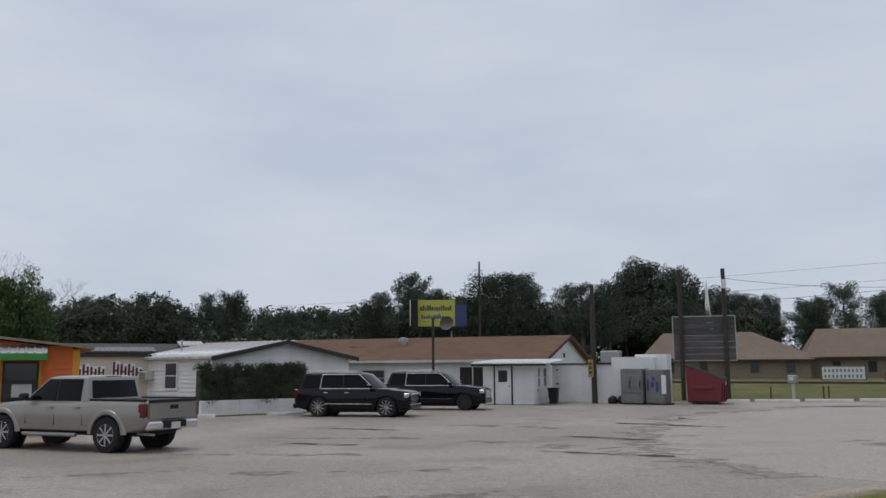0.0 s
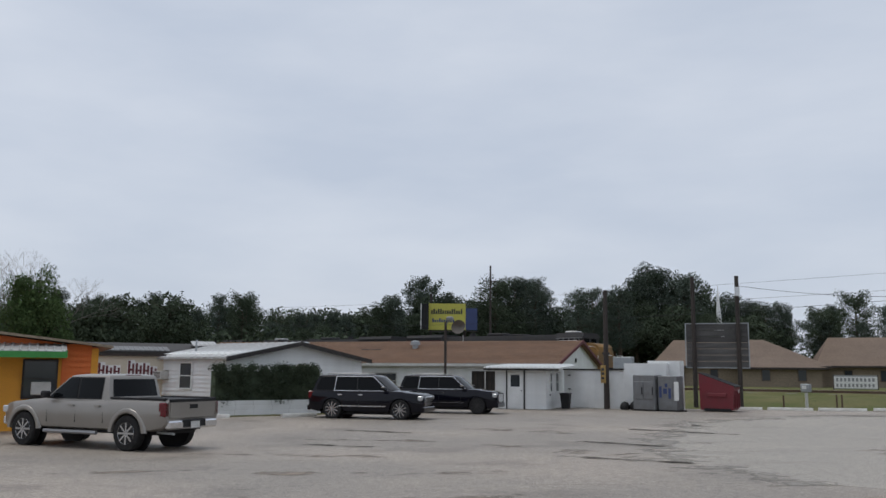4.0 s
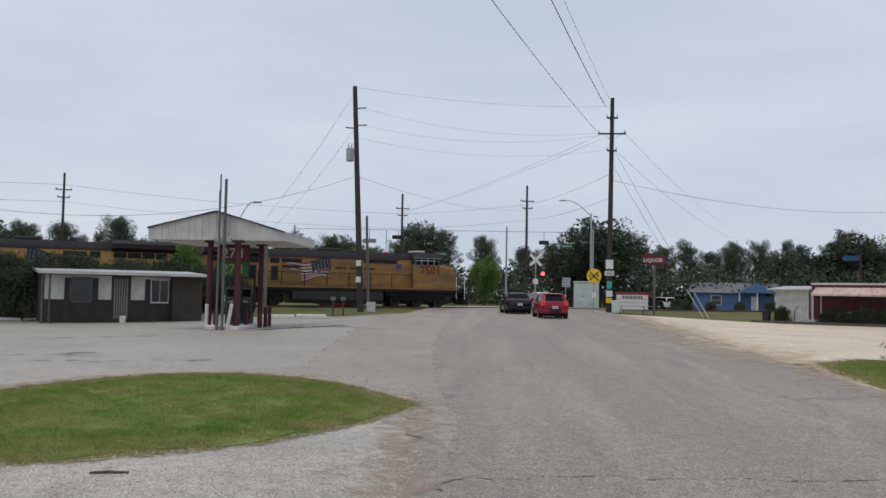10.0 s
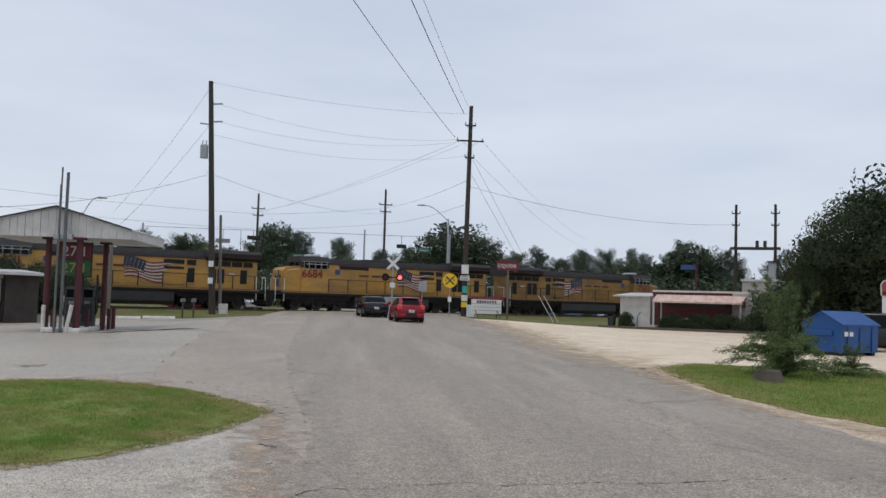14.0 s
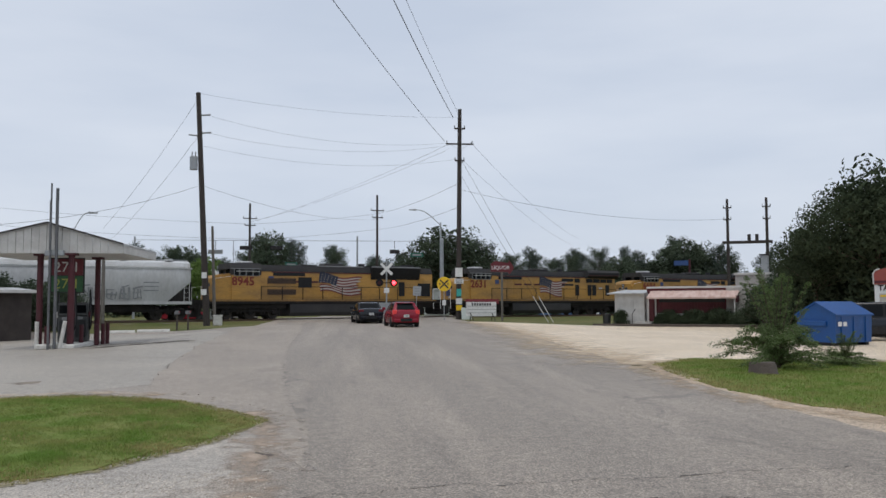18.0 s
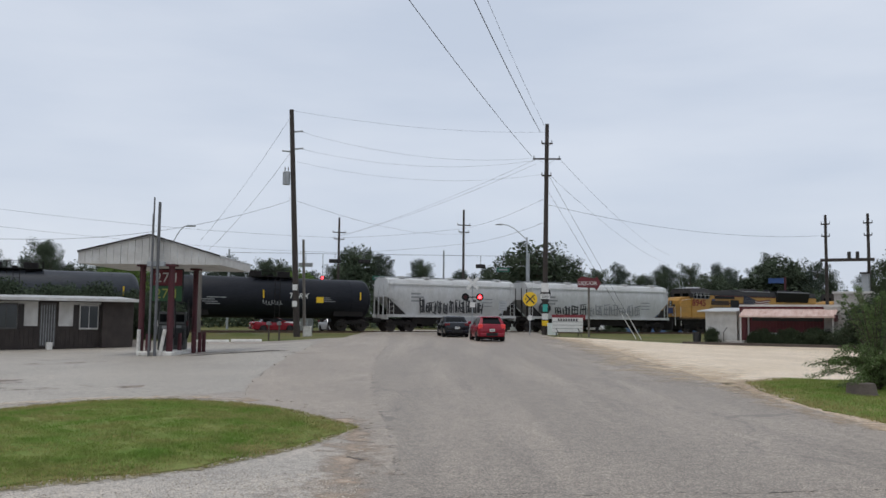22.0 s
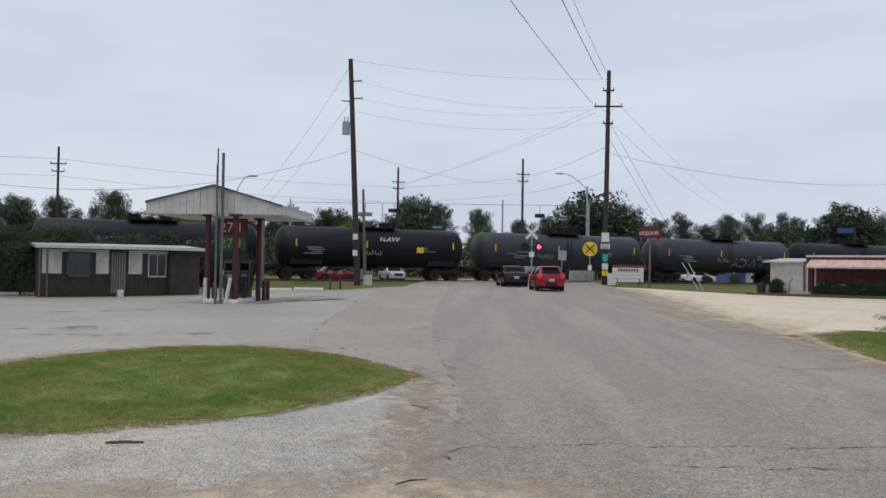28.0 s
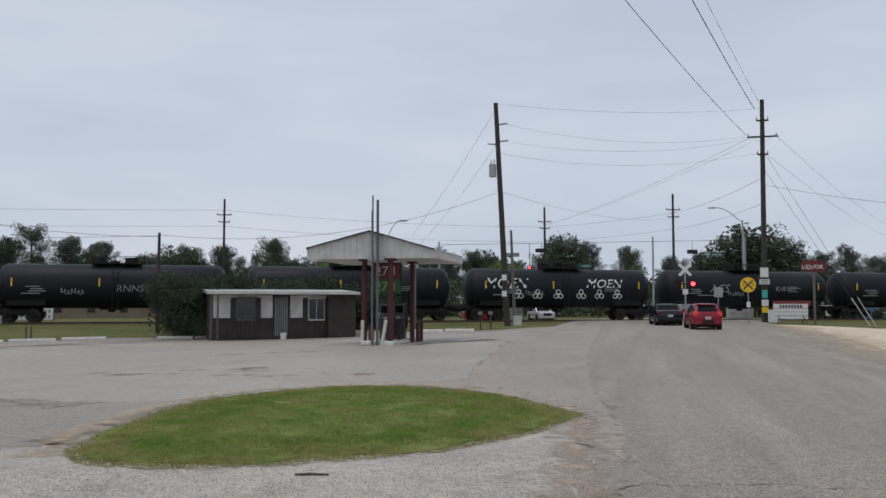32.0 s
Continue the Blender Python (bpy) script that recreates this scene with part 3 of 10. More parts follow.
# ---- ground ----
TRACK_AT, TRACK_WAY = Vector((0.0, 75.5)), Vector((1.0, 0.52)).normalized()
TRACK_TURN = math.degrees(math.atan2(TRACK_WAY.y, TRACK_WAY.x))


def ease(a, b, x):
    k = min(1.0, max(0.0, (x - a) / (b - a)))
    return k * k * (3 - 2 * k)


def off_track(x, y):
    return (y - TRACK_AT.y) * TRACK_WAY.x - (x - TRACK_AT.x) * TRACK_WAY.y


def on_track(s, d=0.0):
    return (TRACK_AT.x + s * TRACK_WAY.x - d * TRACK_WAY.y, TRACK_AT.y + s * TRACK_WAY.y + d * TRACK_WAY.x)


def height(x, y):
    """The height of the ground: flat before the line, a low bank under the rails, level ground beyond."""
    d = off_track(x, y)
    bank = 0.2 * ease(-16, -6, d) + (0.2 * ease(-3.3, -2.0, d) if d < 0 else 0.2 * (1 - ease(2.4, 5.0, d)))
    if d > 0:
        bank -= 0.1 * ease(8, 20, d)
    low = -0.38 * ease(-6, -24, x) * (1 - ease(-13, -4.5, d))
    ramp = 0.45 * min(1.0, max(0.0, (y - 16) / 58)) if d < 0 else 0.45 - 0.25 * ease(2.5, 16, d)
    across = x - 1.2 - 0.02 * (y - 60)
    k = 1 - (ease(6.8, 19.0, across) if across > 0 else ease(6.0, 12.5, -across))
    return (bank + low) * (1 - k) + ramp * k


def patch(name, outline, lift, material, label, step=2.0, crown=0.0, kind="structure", wobble=0.0):
    """A sheet over the ground inside a closed outline, cut into cells so that it follows the ground."""
    rng = random.Random(name)
    if wobble:
        fine = []
        for (ax, ay), (bx, by) in zip(outline, outline[1:] + outline[:1]):
            k = max(1, int(math.hypot(bx - ax, by - ay) / 0.45))
            for i in range(min(k, 60)):
                f = i / min(k, 60)
                px, py = ax + (bx - ax) * f, ay + (by - ay) * f
                fine.append((px + wobble * noise.noise((px * 0.8, py * 0.8, 1.0)) + wobble * 0.5 * rng.uniform(-1, 1),
                             py + wobble * noise.noise((px * 0.8, py * 0.8, 9.0)) + wobble * 0.5 * rng.uniform(-1, 1)))
        outline = fine
    xs, ys = [p[0] for p in outline], [p[1] for p in outline]
    bm = bmesh.new()
    face = bm.faces.new([bm.verts.new((x, y, 0)) for x, y in outline])
    bmesh.ops.triangulate(bm, faces=[face])
    for axis, lo, hi in ((0, min(xs), max(xs)), (1, min(ys), max(ys))):
        at = lo + step
        while at < hi:
            co, no = Vector((0, 0, 0)), Vector((0, 0, 0))
            co[axis], no[axis] = at, 1
            bmesh.ops.bisect_plane(bm, geom=bm.verts[:] + bm.edges[:] + bm.faces[:], plane_co=co, plane_no=no)
            at += step
    for v in bm.verts:
        v.co.z = height(v.co.x, v.co.y) + lift
        if crown:
            edge = min(math.hypot(v.co.x - px, v.co.y - py) for px, py in outline)
            v.co.z += crown * ease(0, 1.6, edge)
    for f in bm.faces:
        f.smooth = True
    for f in bm.faces:
        f.normal_update()
        if f.normal.z < 0:
            f.normal_flip()
    # a short edge down into the ground
    rim = [e for e in bm.edges if len(e.link_faces) == 1]
    for e in rim:
        a, b = (v.co.copy() for v in e.verts)
        drop = Vector((0, 0, lift + 0.03))
        bm.faces.new([bm.verts.new(p) for p in (a, b, b - drop, a - drop)])
    ob = new(name, mesh_of(name, bm, material, 0))
    return tagged(ob, label, name.replace("_", " "), kind=kind)


def within(x, y, poly):
    hit = False
    for (ax, ay), (bx, by) in zip(poly, poly[1:] + poly[:1]):
        if (ay > y) != (by > y) and x < (bx - ax) * (y - ay) / (by - ay) + ax:
            hit = not hit
    return hit


def rim_distance(x, y, a, b):
    dx, dy = b[0] - a[0], b[1] - a[1]
    f = min(1.0, max(0.0, ((x - a[0]) * dx + (y - a[1]) * dy) / (dx * dx + dy * dy)))
    return math.hypot(x - a[0] - dx * f, y - a[1] - dy * f)


def ground_sheet():
    lines_x = [-3000, -1500, -700, -400] + list(range(-250, -62, 5)) + [-61.25 + 1.25 * k for k in range(90)] + list(range(55, 251, 5)) + [400, 700, 1500, 3000]
    lines_y = [-1500, -600, -300, -100, -50, -40, -30, -20, -12] + [-10 + y * 1.25 for y in range(80)] + [90 + y * 2.5 for y in range(25)] + list(range(155, 301, 10)) + [400, 700, 1500, 3000]
    vs, fs = [], []
    for y in lines_y:
        for x in lines_x:
            under = any(within(x, y, p) for p in (LOT, ROAD, SAND))
            vs.append((x, y, height(x, y) - (0.05 if under else 0.0)))
    k = len(lines_x)
    for j in range(len(lines_y) - 1):
        for i in range(k - 1):
            fs.append((j * k + i, j * k + i + 1, (j + 1) * k + i + 1, (j + 1) * k + i))
    me = bpy.data.meshes.new("ground")
    me.from_pydata(vs, [], fs)
    me.materials.append(M["rough_grass"])
    tagged(new("ground", me), "patchy green and straw-coloured rough grass ground", "ground", kind="structure")


LOT = [(-60, -40), (-0.8, -40), (-0.6, 5), (-0.9, 13), (-1.3, 23), (-2.6, 33), (-5.2, 44), (-6.4, 55), (-7.4, 58.6), (-12, 56.5), (-16.0, 55.2), (-20.0, 56.2),
       (-26.4, 48.6), (-31.6, 46.4), (-37.0, 39.7), (-39.5, 36.5), (-46, 30), (-52, 22), (-48, 17), (-40.6, 8.0), (-60, 3)]
ROAD = [(0.3, -25), (7.2, -25), (6.75, 10), (7.05, 17), (7.4, 24), (8.2, 38), (8.8, 50), (8.4, 62), (8.4, 90), (9.6, 110), (-4.0, 110), (-5.0, 90), (-6.2, 70), (-6.3, 58),
        (-5.3, 44), (-5.0, 33), (-4.8, 28.5), (-4.45, 23.3), (-4.05, 18.9), (-3.5, 16.4), (-3.0, 14.6), (-2.2, 13.6), (-1.7, 12.0), (-1.7, 11.0), (-1.7, 9.0), (-1.6, 7.6), (-1.4, 6.3), (-1.2, 4.5), (-0.9, -20)]
GRASS_ISLAND = [(-6.3, 7.9), (-6.75, 9.3), (-7.35, 11.7), (-7.4, 13.1), (-6.95, 14.4), (-6.25, 15.5), (-5.5, 16.0), (-4.6, 16.0), (-3.7, 15.6), (-2.75, 14.85), (-2.1, 13.9), (-1.55, 13.0), (-1.15, 12.35),
                (-1.42, 11.2), (-1.62, 10.45), (-1.95, 9.75), (-2.35, 8.98), (-2.8, 8.5), (-3.35, 8.05), (-3.95, 7.62), (-4.5, 7.36), (-5.1, 7.22), (-5.75, 7.34)]


def grown(outline, by):
    cx, cy = sum(p[0] for p in outline) / len(outline), sum(p[1] for p in outline) / len(outline)
    return [(x + (x - cx) / math.hypot(x - cx, y - cy) * by, y + (y - cy) / math.hypot(x - cx, y - cy) * by) for x, y in outline]


GRAVEL = [(-7.5, -25), (0.1, -25), (-0.25, 4.4), (-0.5, 6.2), (-0.78, 7.6), (-0.9, 9.0), (-1.0, 11.0), (-1.1, 12.2), (-1.4, 11.6), (-1.95, 10.3), (-2.9, 9.0), (-4.2, 7.8), (-6.0, 7.7), (-7.1, 8.3), (-7.6, 6)]
SAND = [(6.9, 22.0), (9.6, 24.2), (12, 23.4), (20, 22), (60, 20), (60, 36), (33, 51), (28.6, 55.9), (19.6, 61.9), (12.5, 63), (8.0, 63.5), (7.9, 48), (7.4, 38), (6.9, 27)]
ground_sheet()
patch("parking_lot", LOT, 0.012, M["lot"], "pale worn paved parking lot with stains and cracks", 1.25)
patch("sand_yard", SAND, 0.018, M["sand"], "pale sandy dirt yard before the shop", 1.25, wobble=0.25)
patch("newer_paving", [(-4.0, 18.2), (-4.6, 23.5), (-5.3, 33), (-6.0, 44), (-8.5, 54), (-15, 53.5), (-20, 50), (-28, 43), (-32, 37), (-29, 27), (-22, 19.5), (-15, 14.0), (-9.5, 12.2), (-7.6, 14.0)], 0.0145, M["pale_lot"], "smoother pale grey paving round the fuel canopy", 1.25, wobble=0.7)
patch("road", ROAD, 0.042, M["asphalt"], "worn grey asphalt road with fine cracks and pale patches", 1.25, wobble=0.13)
patch("dirt_border", grown(GRASS_ISLAND, 0.04), 0.05, M["dirt"], "bare sandy soil border round the grass island", 1.0, wobble=0.16)
patch("grass_island", GRASS_ISLAND, 0.06, M["grass"], "mown green grass island in the paved lot", 0.5, crown=0.04, wobble=0.24)
patch("gravel_apron", GRAVEL, 0.046, M["gravel"], "crushed grey gravel apron beside the road", 1.25, wobble=0.06)


def fringe(name, line, width, lift, material, label, step=0.3, wiggle=0.0):
    """A thin ragged strip along a line; its texture coordinates run 0 to 1 across, and its edges break up."""
    pts = []
    for (ax, ay), (bx, by) in zip(line, line[1:]):
        k = max(1, int(math.hypot(bx - ax, by - ay) / step))
        pts += [(ax + (bx - ax) * i / k, ay + (by - ay) * i / k) for i in range(k)]
    pts.append(line[-1])
    pts = [(x + wiggle * noise.noise((x * 2.3, y * 2.3, 5.0)) + wiggle * 0.4 * noise.noise((x * 9.0, y * 9.0, 1.0)), y + wiggle * noise.noise((x * 2.3, y * 2.3, 15.0)) + wiggle * 0.4 * noise.noise((x * 9.0, y * 9.0, 11.0))) for x, y in pts]
    bm = bmesh.new()
    uv = bm.loops.layers.uv.new("across")
    rows, n = [], 6
    for i, (x, y) in enumerate(pts):
        ax, ay = pts[max(0, i - 1)]
        bx, by = pts[min(len(pts) - 1, i + 1)]
        q = math.hypot(bx - ax, by - ay)
        nx, ny = -(by - ay) / q, (bx - ax) / q
        row = []
        for j in range(n + 1):
            f = j / n - 0.5
            px, py = x + nx * f * width, y + ny * f * width
            row.append((bm.verts.new((px, py, height(px, py) + lift)), j / n))
        rows.append(row)
    run = 0.0
    for i in range(len(rows) - 1):
        for j in range(n):
            quad = (rows[i][j], rows[i + 1][j], rows[i + 1][j + 1], rows[i][j + 1])
            f = bm.faces.new([v for v, _ in quad])
            f.smooth = True
            for loop, (v, u), r in zip(f.loops, quad, (i, i + 1, i + 1, i)):
                loop[uv].uv = (u, r * step)
    bmesh.ops.recalc_face_normals(bm, faces=bm.faces[:])
    if sum(f.normal.z for f in bm.faces) < 0:
        bmesh.ops.reverse_faces(bm, faces=bm.faces[:])
    ob = new(name, mesh_of(name, bm, material, 0))
    return tagged(ob, label, name.replace("_", " "), kind="structure")


EDGE = [(-0.2, 3.2), (-0.35, 4.6), (-0.6, 6.3), (-0.82, 7.6), (-0.85, 9.0), (-0.92, 10.4), (-1.0, 11.6), (-1.15, 12.6), (-1.4, 13.5)]
fringe("crumbled_edge", EDGE, 1.5, 0.0475, M["edge_dirt"], "crumbled sandy edge of the old asphalt")
fringe("sand_spill", [(-4.2, 4.9), (-2.4, 5.3), (-1.2, 5.65), (-0.5, 5.9), (0.5, 5.7), (1.2, 5.3)], 2.0, 0.0495, M["edge_spill"], "tan sand spilled over the gravel's edge")
fringe("chalky_patch", [(-0.75, 6.75), (-0.35, 6.95), (0.05, 7.0)], 0.7, 0.0492, M["edge_pale"], "pale chalky patch on the crumbled paving", 0.1)
# the dark tone paints the shadow along the paving's raised lip
fringe("road_patch_edge", [(-3.6, 16.8), (-4.15, 18.9), (-4.5, 22), (-4.9, 25.2), (-5.2, 29), (-5.7, 33), (-6.0, 38), (-6.3, 44), (-7.0, 54)], 0.4, 0.0435, M["edge_lip_shadow"], "broken edge where the road paving ends, its lip's shadow painted dark", 0.6)
fringe("island_edge", grown(GRASS_ISLAND, 0.12)[12:] + grown(GRASS_ISLAND, 0.12)[:13], 0.8, 0.0535, M["edge_soil"], "thin strip of bare soil and dead grass round the island")
fringe("sandy_road_edge", [(8.6, 18.0), (8.0, 20.5), (7.4, 24.0), (7.35, 31), (7.9, 40), (8.6, 52), (8.5, 62)], 5.6, 0.054, M["edge_drift"], "loose pale sand drifted over the road edge", 0.6)
fringe("island_dust", [(-6.5, 7.4), (-7.15, 8.9), (-7.75, 11.5), (-7.95, 13.5), (-7.5, 15.1), (-6.5, 16.2), (-5.4, 16.65), (-4.4, 16.65), (-3.3, 16.1)], 1.25, 0.0505, M["edge_sand"], "pale dust washed along the far side of the island", 0.4)
LANE = [(-0.25, 8.6), (-0.55, 12), (-1.15, 17), (-1.75, 24), (-2.25, 33), (-2.6, 45), (-3.2, 57)]
patch("old_lane", LANE + [(-7.1, 57), (-6.3, 45), (-5.65, 33), (-4.85, 25), (-4.2, 19.5), (-3.7, 16.8), (-3.1, 14.7), (-2.2, 13.6), (-1.25, 12.4), (-0.75, 10.0)], 0.0445, M["old_lane"], "older warm grey paving beside the main lane", 1.25, wobble=0.1)
fringe("lane_joint", LANE, 0.55, 0.0465, M["edge_pale"], "pale worn joint between the two pavings", 0.5)
fringe("worn_centre_line", [(2.3, 34), (2.5, 26), (2.85, 21), (3.2, 16.5)], 0.24, 0.044, M["edge_line"], "almost worn away painted line on the road", 0.3)
for k, line in enumerate(([(-0.1, 7.5), (0.9, 7.72), (1.8, 7.66), (3.0, 7.95), (5.2, 8.1)], [(1.5, 6.85), (2.6, 7.05), (3.4, 6.95), (4.6, 6.6)], [(-0.86, 10.9), (-0.8, 10.82), (-0.7, 10.85)], [(-0.98, 11.4), (-0.9, 11.2), (-0.78, 11.15)],
                          [(-0.9, 9.8), (-0.8, 9.55), (-0.66, 9.4)], [(-0.3, 6.9), (-0.22, 7.3), (-0.1, 7.5)], [(-4.2, 29.5), (-3.2, 29.7), (-2.3, 29.6)], [(-6.6, 33.5), (-5.7, 33.9), (-5.0, 34.8)])):
    fringe("road_crack", line, 0.06 if k not in (2, 3, 4, 6, 7) else 0.17, 0.05 if k in (2, 3, 4) else 0.0465, M["edge_crack"], "thin dark crack in the worn paving", 0.08, 0.16)
fringe("paving_edge", [(-31.5, 38), (-29, 27), (-22, 19.5), (-15, 14.0), (-9.5, 12.2)], 5.0, 0.0165, M["edge_lot"], "dusty worn joint between the old and the newer paving", 0.8)
fringe("gravel_edge", [(-7.2, 8.8), (-7.4, 7.0), (-7.6, 5), (-7.6, -5), (-7.5, -24)], 2.6, 0.0475, M["edge_lot"], "dusty worn paving spread over the gravel's edge", 0.6)
for sx, sy, a, lw, w in ((-8.7, 36.6, 40, 4.6, 3.0), (-10.4, 38.3, 20, 3.4, 1.5), (-7.9, 37.0, 30, 2.8, 1.6), (-20.0, 16.5, 12, 3.0, 1.0), (-15.2, 13.0, 20, 3.4, 0.9), (-24.0, 22.0, 25, 4.0, 1.1), 
                         (-22.5, 9.0, 40, 2.2, 0.7), (-27.5, 12.0, 40, 2.6, 0.8), (-6.4, 36.0, 0, 1.8, 0.5)):
    c, s = math.cos(radians(a)) * lw / 2, math.sin(radians(a)) * lw / 2
    fringe("oil_stain", [(sx - c, sy - s), (sx, sy), (sx + c, sy + s)], w, 0.027, M["edge_oil"], "dark oily stain soaked into the paving", 0.4)
for sx, sy, a, lw, w in ((-11.5, 2.6, 75, 5.0, 1.6), (-14.5, 7.4, 60, 5.0, 1.4), (-10.2, 6.6, 70, 3.4, 1.2), (-20.0, 7.0, 55, 5.0, 1.6), (-17.0, 3.4, 80, 4.0, 1.2), (-24.0, 10.5, 60, 4.0, 1.3), (-19.0, 13.6, 15, 5.0, 2.0), (-12.5, 20.5, 20, 5.0, 2.4), (-26.0, 17.0, 35, 5.0, 2.2), (-8.5, 19.0, 10, 4.0, 1.6), (-13.5, 31.0, 10, 6.0, 1.8)):
    c, s = math.cos(radians(a)) * lw / 2, math.sin(radians(a)) * lw / 2
    fringe("mud_stain", [(sx - c, sy - s), (sx, sy), (sx + c, sy + s)], w * 2.4, 0.0155, M["edge_mud"], "reddish dried mud film on the paving", 0.4)
for line in ([(-19.0, 4.2), (-18.2, 5.6), (-18.4, 7.2)], [(-22.0, 9.2), (-21.4, 10.6), (-21.6, 12.0), (-20.9, 13.4)], [(-13.2, 3.0), (-12.8, 4.2), (-13.1, 5.6)], [(-15.6, 9.6), (-14.9, 10.8), (-15.0, 12.3)],
             [(-26.5, 13.6), (-25.4, 15.2), (-25.2, 16.8)], [(-11.8, 8.6), (-11.0, 9.4), (-10.6, 10.9)], [(-17.2, 15.5), (-16.1, 16.6), (-15.8, 18.4)]):
    fringe("lot_crack", line, 0.08, 0.0175, M["edge_crack"], "dark open crack in the old lot paving", 0.1, 0.3)
fringe("verge_sand", [(8.2, 22.6), (7.45, 20.6), (7.0, 18.5), (6.75, 16.0), (6.8, 13.5), (7.5, 11.0), (7.6, 4)], 1.7, 0.0475, M["edge_sand"], "loose tan sand between the road and the verge", 0.4)
VERGE = [(7.95, 21.7), (7.45, 18.5), (7.25, 16.0), (7.35, 13.5), (8.0, 11.2), (8.2, -5), (30, -5), (45, 18), (20, 21.2), (13, 21.9), (11.2, 23.0), (9.6, 23.6)]
patch("sand_verge", grown(VERGE, 0.42), 0.03, M["tan_sand"], "narrow sandy strip along the grass verge", 1.5, wobble=0.22)
patch("sand_shoulder", [(6.4, -20), (8.6, -20), (8.4, 10.5), (7.9, 12.5), (7.4, 15.5), (6.4, 15.5)], 0.037, M["tan_sand"], "sandy shoulder between the road and the verge", 1.25)
patch("grass_verge", VERGE, 0.05, M["grass"], "mown green grass verge beside the road", 1.2, crown=0.04, wobble=0.2)
FAR_ROAD = [on_track(-260, 14), on_track(260, 14), on_track(260, 27), on_track(-260, 27)]
patch("highway", FAR_ROAD, 0.03, M["asphalt"], "grey highway running along the railway", 5.0)
patch("crossing_panel", [on_track(-7, -2.4), on_track(11, -2.4), on_track(11, 2.4), on_track(-7, 2.4)], 0.045, M["concrete"], "concrete level crossing panels between the rails", 2.0)


def grass_blades():
    """Many thin blades on the island and the verge, in soft tufts, drier towards the rim."""
    rng = random.Random(5)
    for name, poly, count, box4, big in (("grass_blades", GRASS_ISLAND, 170000, (-7.9, -0.9, 7.0, 16.4), 1.0), ("verge_blades", VERGE, 90000, (6.8, 15, 9, 23.8), 1.3)):
        vs, fs, dry = [], [], []
        wide = grown(poly, 0.16)
        rim = list(zip(poly, poly[1:] + poly[:1]))
        while len(fs) < count:
            x, y = rng.uniform(box4[0], box4[1]), rng.uniform(box4[2], box4[3])
            out = not within(x, y, poly)
            if out and (rng.random() > 0.45 or not within(x, y, wide)):
                continue
            edge = 0.0 if out else min(rim_distance(x, y, a, b) for a, b in rim)
            tuft = noise.noise((x * 2.2, y * 2.2, 3.0)) + 0.6 * noise.noise((x * 6.0, y * 6.0, 8.0))
            z = height(x, y) + 0.06 + 0.04 * ease(0, 1.6, edge + 0.2) - 0.012
            h = rng.uniform(0.018, 0.045) * big * (1 + 0.7 * tuft)
            a, w = rng.uniform(0, 6.28), rng.uniform(0.003, 0.007) * big
            lean = rng.uniform(-0.05, 0.05)
            lx, ly = -math.sin(a) * lean, math.cos(a) * lean
            i = len(vs)
            vs += [(x - w * math.cos(a), y - w * math.sin(a), z), (x + w * math.cos(a), y + w * math.sin(a), z), (x + lx, y + ly, z + h)]
            fs.append((i, i + 1, i + 2) if lean > 0 else (i + 1, i, i + 2))
            bare = 0.75 * (1 - ease(0.0, 0.75, edge - 0.55 * noise.noise((x * 1.6, y * 1.6, 7.0)))) + 0.34 * ease(0.0, 0.5, noise.noise((x * 0.8, y * 0.8, 2.0)))
            dry.append(1 if rng.random() < bare else 0)
        me = bpy.data.meshes.new(name)
        me.from_pydata(vs, [], fs)
        me.materials.append(M["blade"])
        me.materials.append(M["dry_blade"])
        me.polygons.foreach_set("material_index", dry)
        tagged(new(name, me), "short green grass blades with yellowed tips", "grass", kind="stuff")


grass_blades()


def railway():
    turn = Matrix.Rotation(radians(TRACK_TURN), 4, 'Z')
    bm = bmesh.new()
    prism(bm, [(-4.4, -0.6), (-2.3, 0.13), (2.3, 0.13), (4.0, -0.3)], -260, 260, "x")
    bed = part("ballast_bed", bm, M["ballast"], None, at=Matrix.Translation((0, 75.5, 0.22)) @ turn)
    tagged(bed, "dark grey-brown crushed stone ballast bed", "ballast", kind="structure")
    for side in (-0.72, 0.72):
        bm = bmesh.new()
        prism(bm, [(side - 0.07, 0.0), (side - 0.015, 0.03), (side - 0.015, 0.12), (side - 0.035, 0.13), (side - 0.035, 0.17), (side + 0.035, 0.17), (side + 0.035, 0.13),
                   (side + 0.015, 0.12), (side + 0.015, 0.03), (side + 0.07, 0.0)], -260, 260, "x")
        r = part("rail", bm, M["rail"], None, at=Matrix.Translation((0, 75.5, 0.385)) @ turn)
        tagged(r, "rusty brown steel rail with a worn top", "rail", kind="structure")
    me = bmesh.new()
    box(me, -0.11, 0.11, -1.3, 1.3, 0.0, 0.17, 0.015)
    tie = mesh_of("sleeper", me, M["tie"])
    for k in range(280):
        s = -80 + k * 0.55
        if -7 < s < 11:
            continue
        x, y = on_track(s)
        t = part("sleeper", tie, None, bed, at=(Matrix.Translation((0, 75.5, 0.22)) @ turn).inverted() @ Matrix.Translation((x, y, 0.235)) @ turn)
    return bed


railway()
RAIL_TOP = 0.555

# ---- the train ----


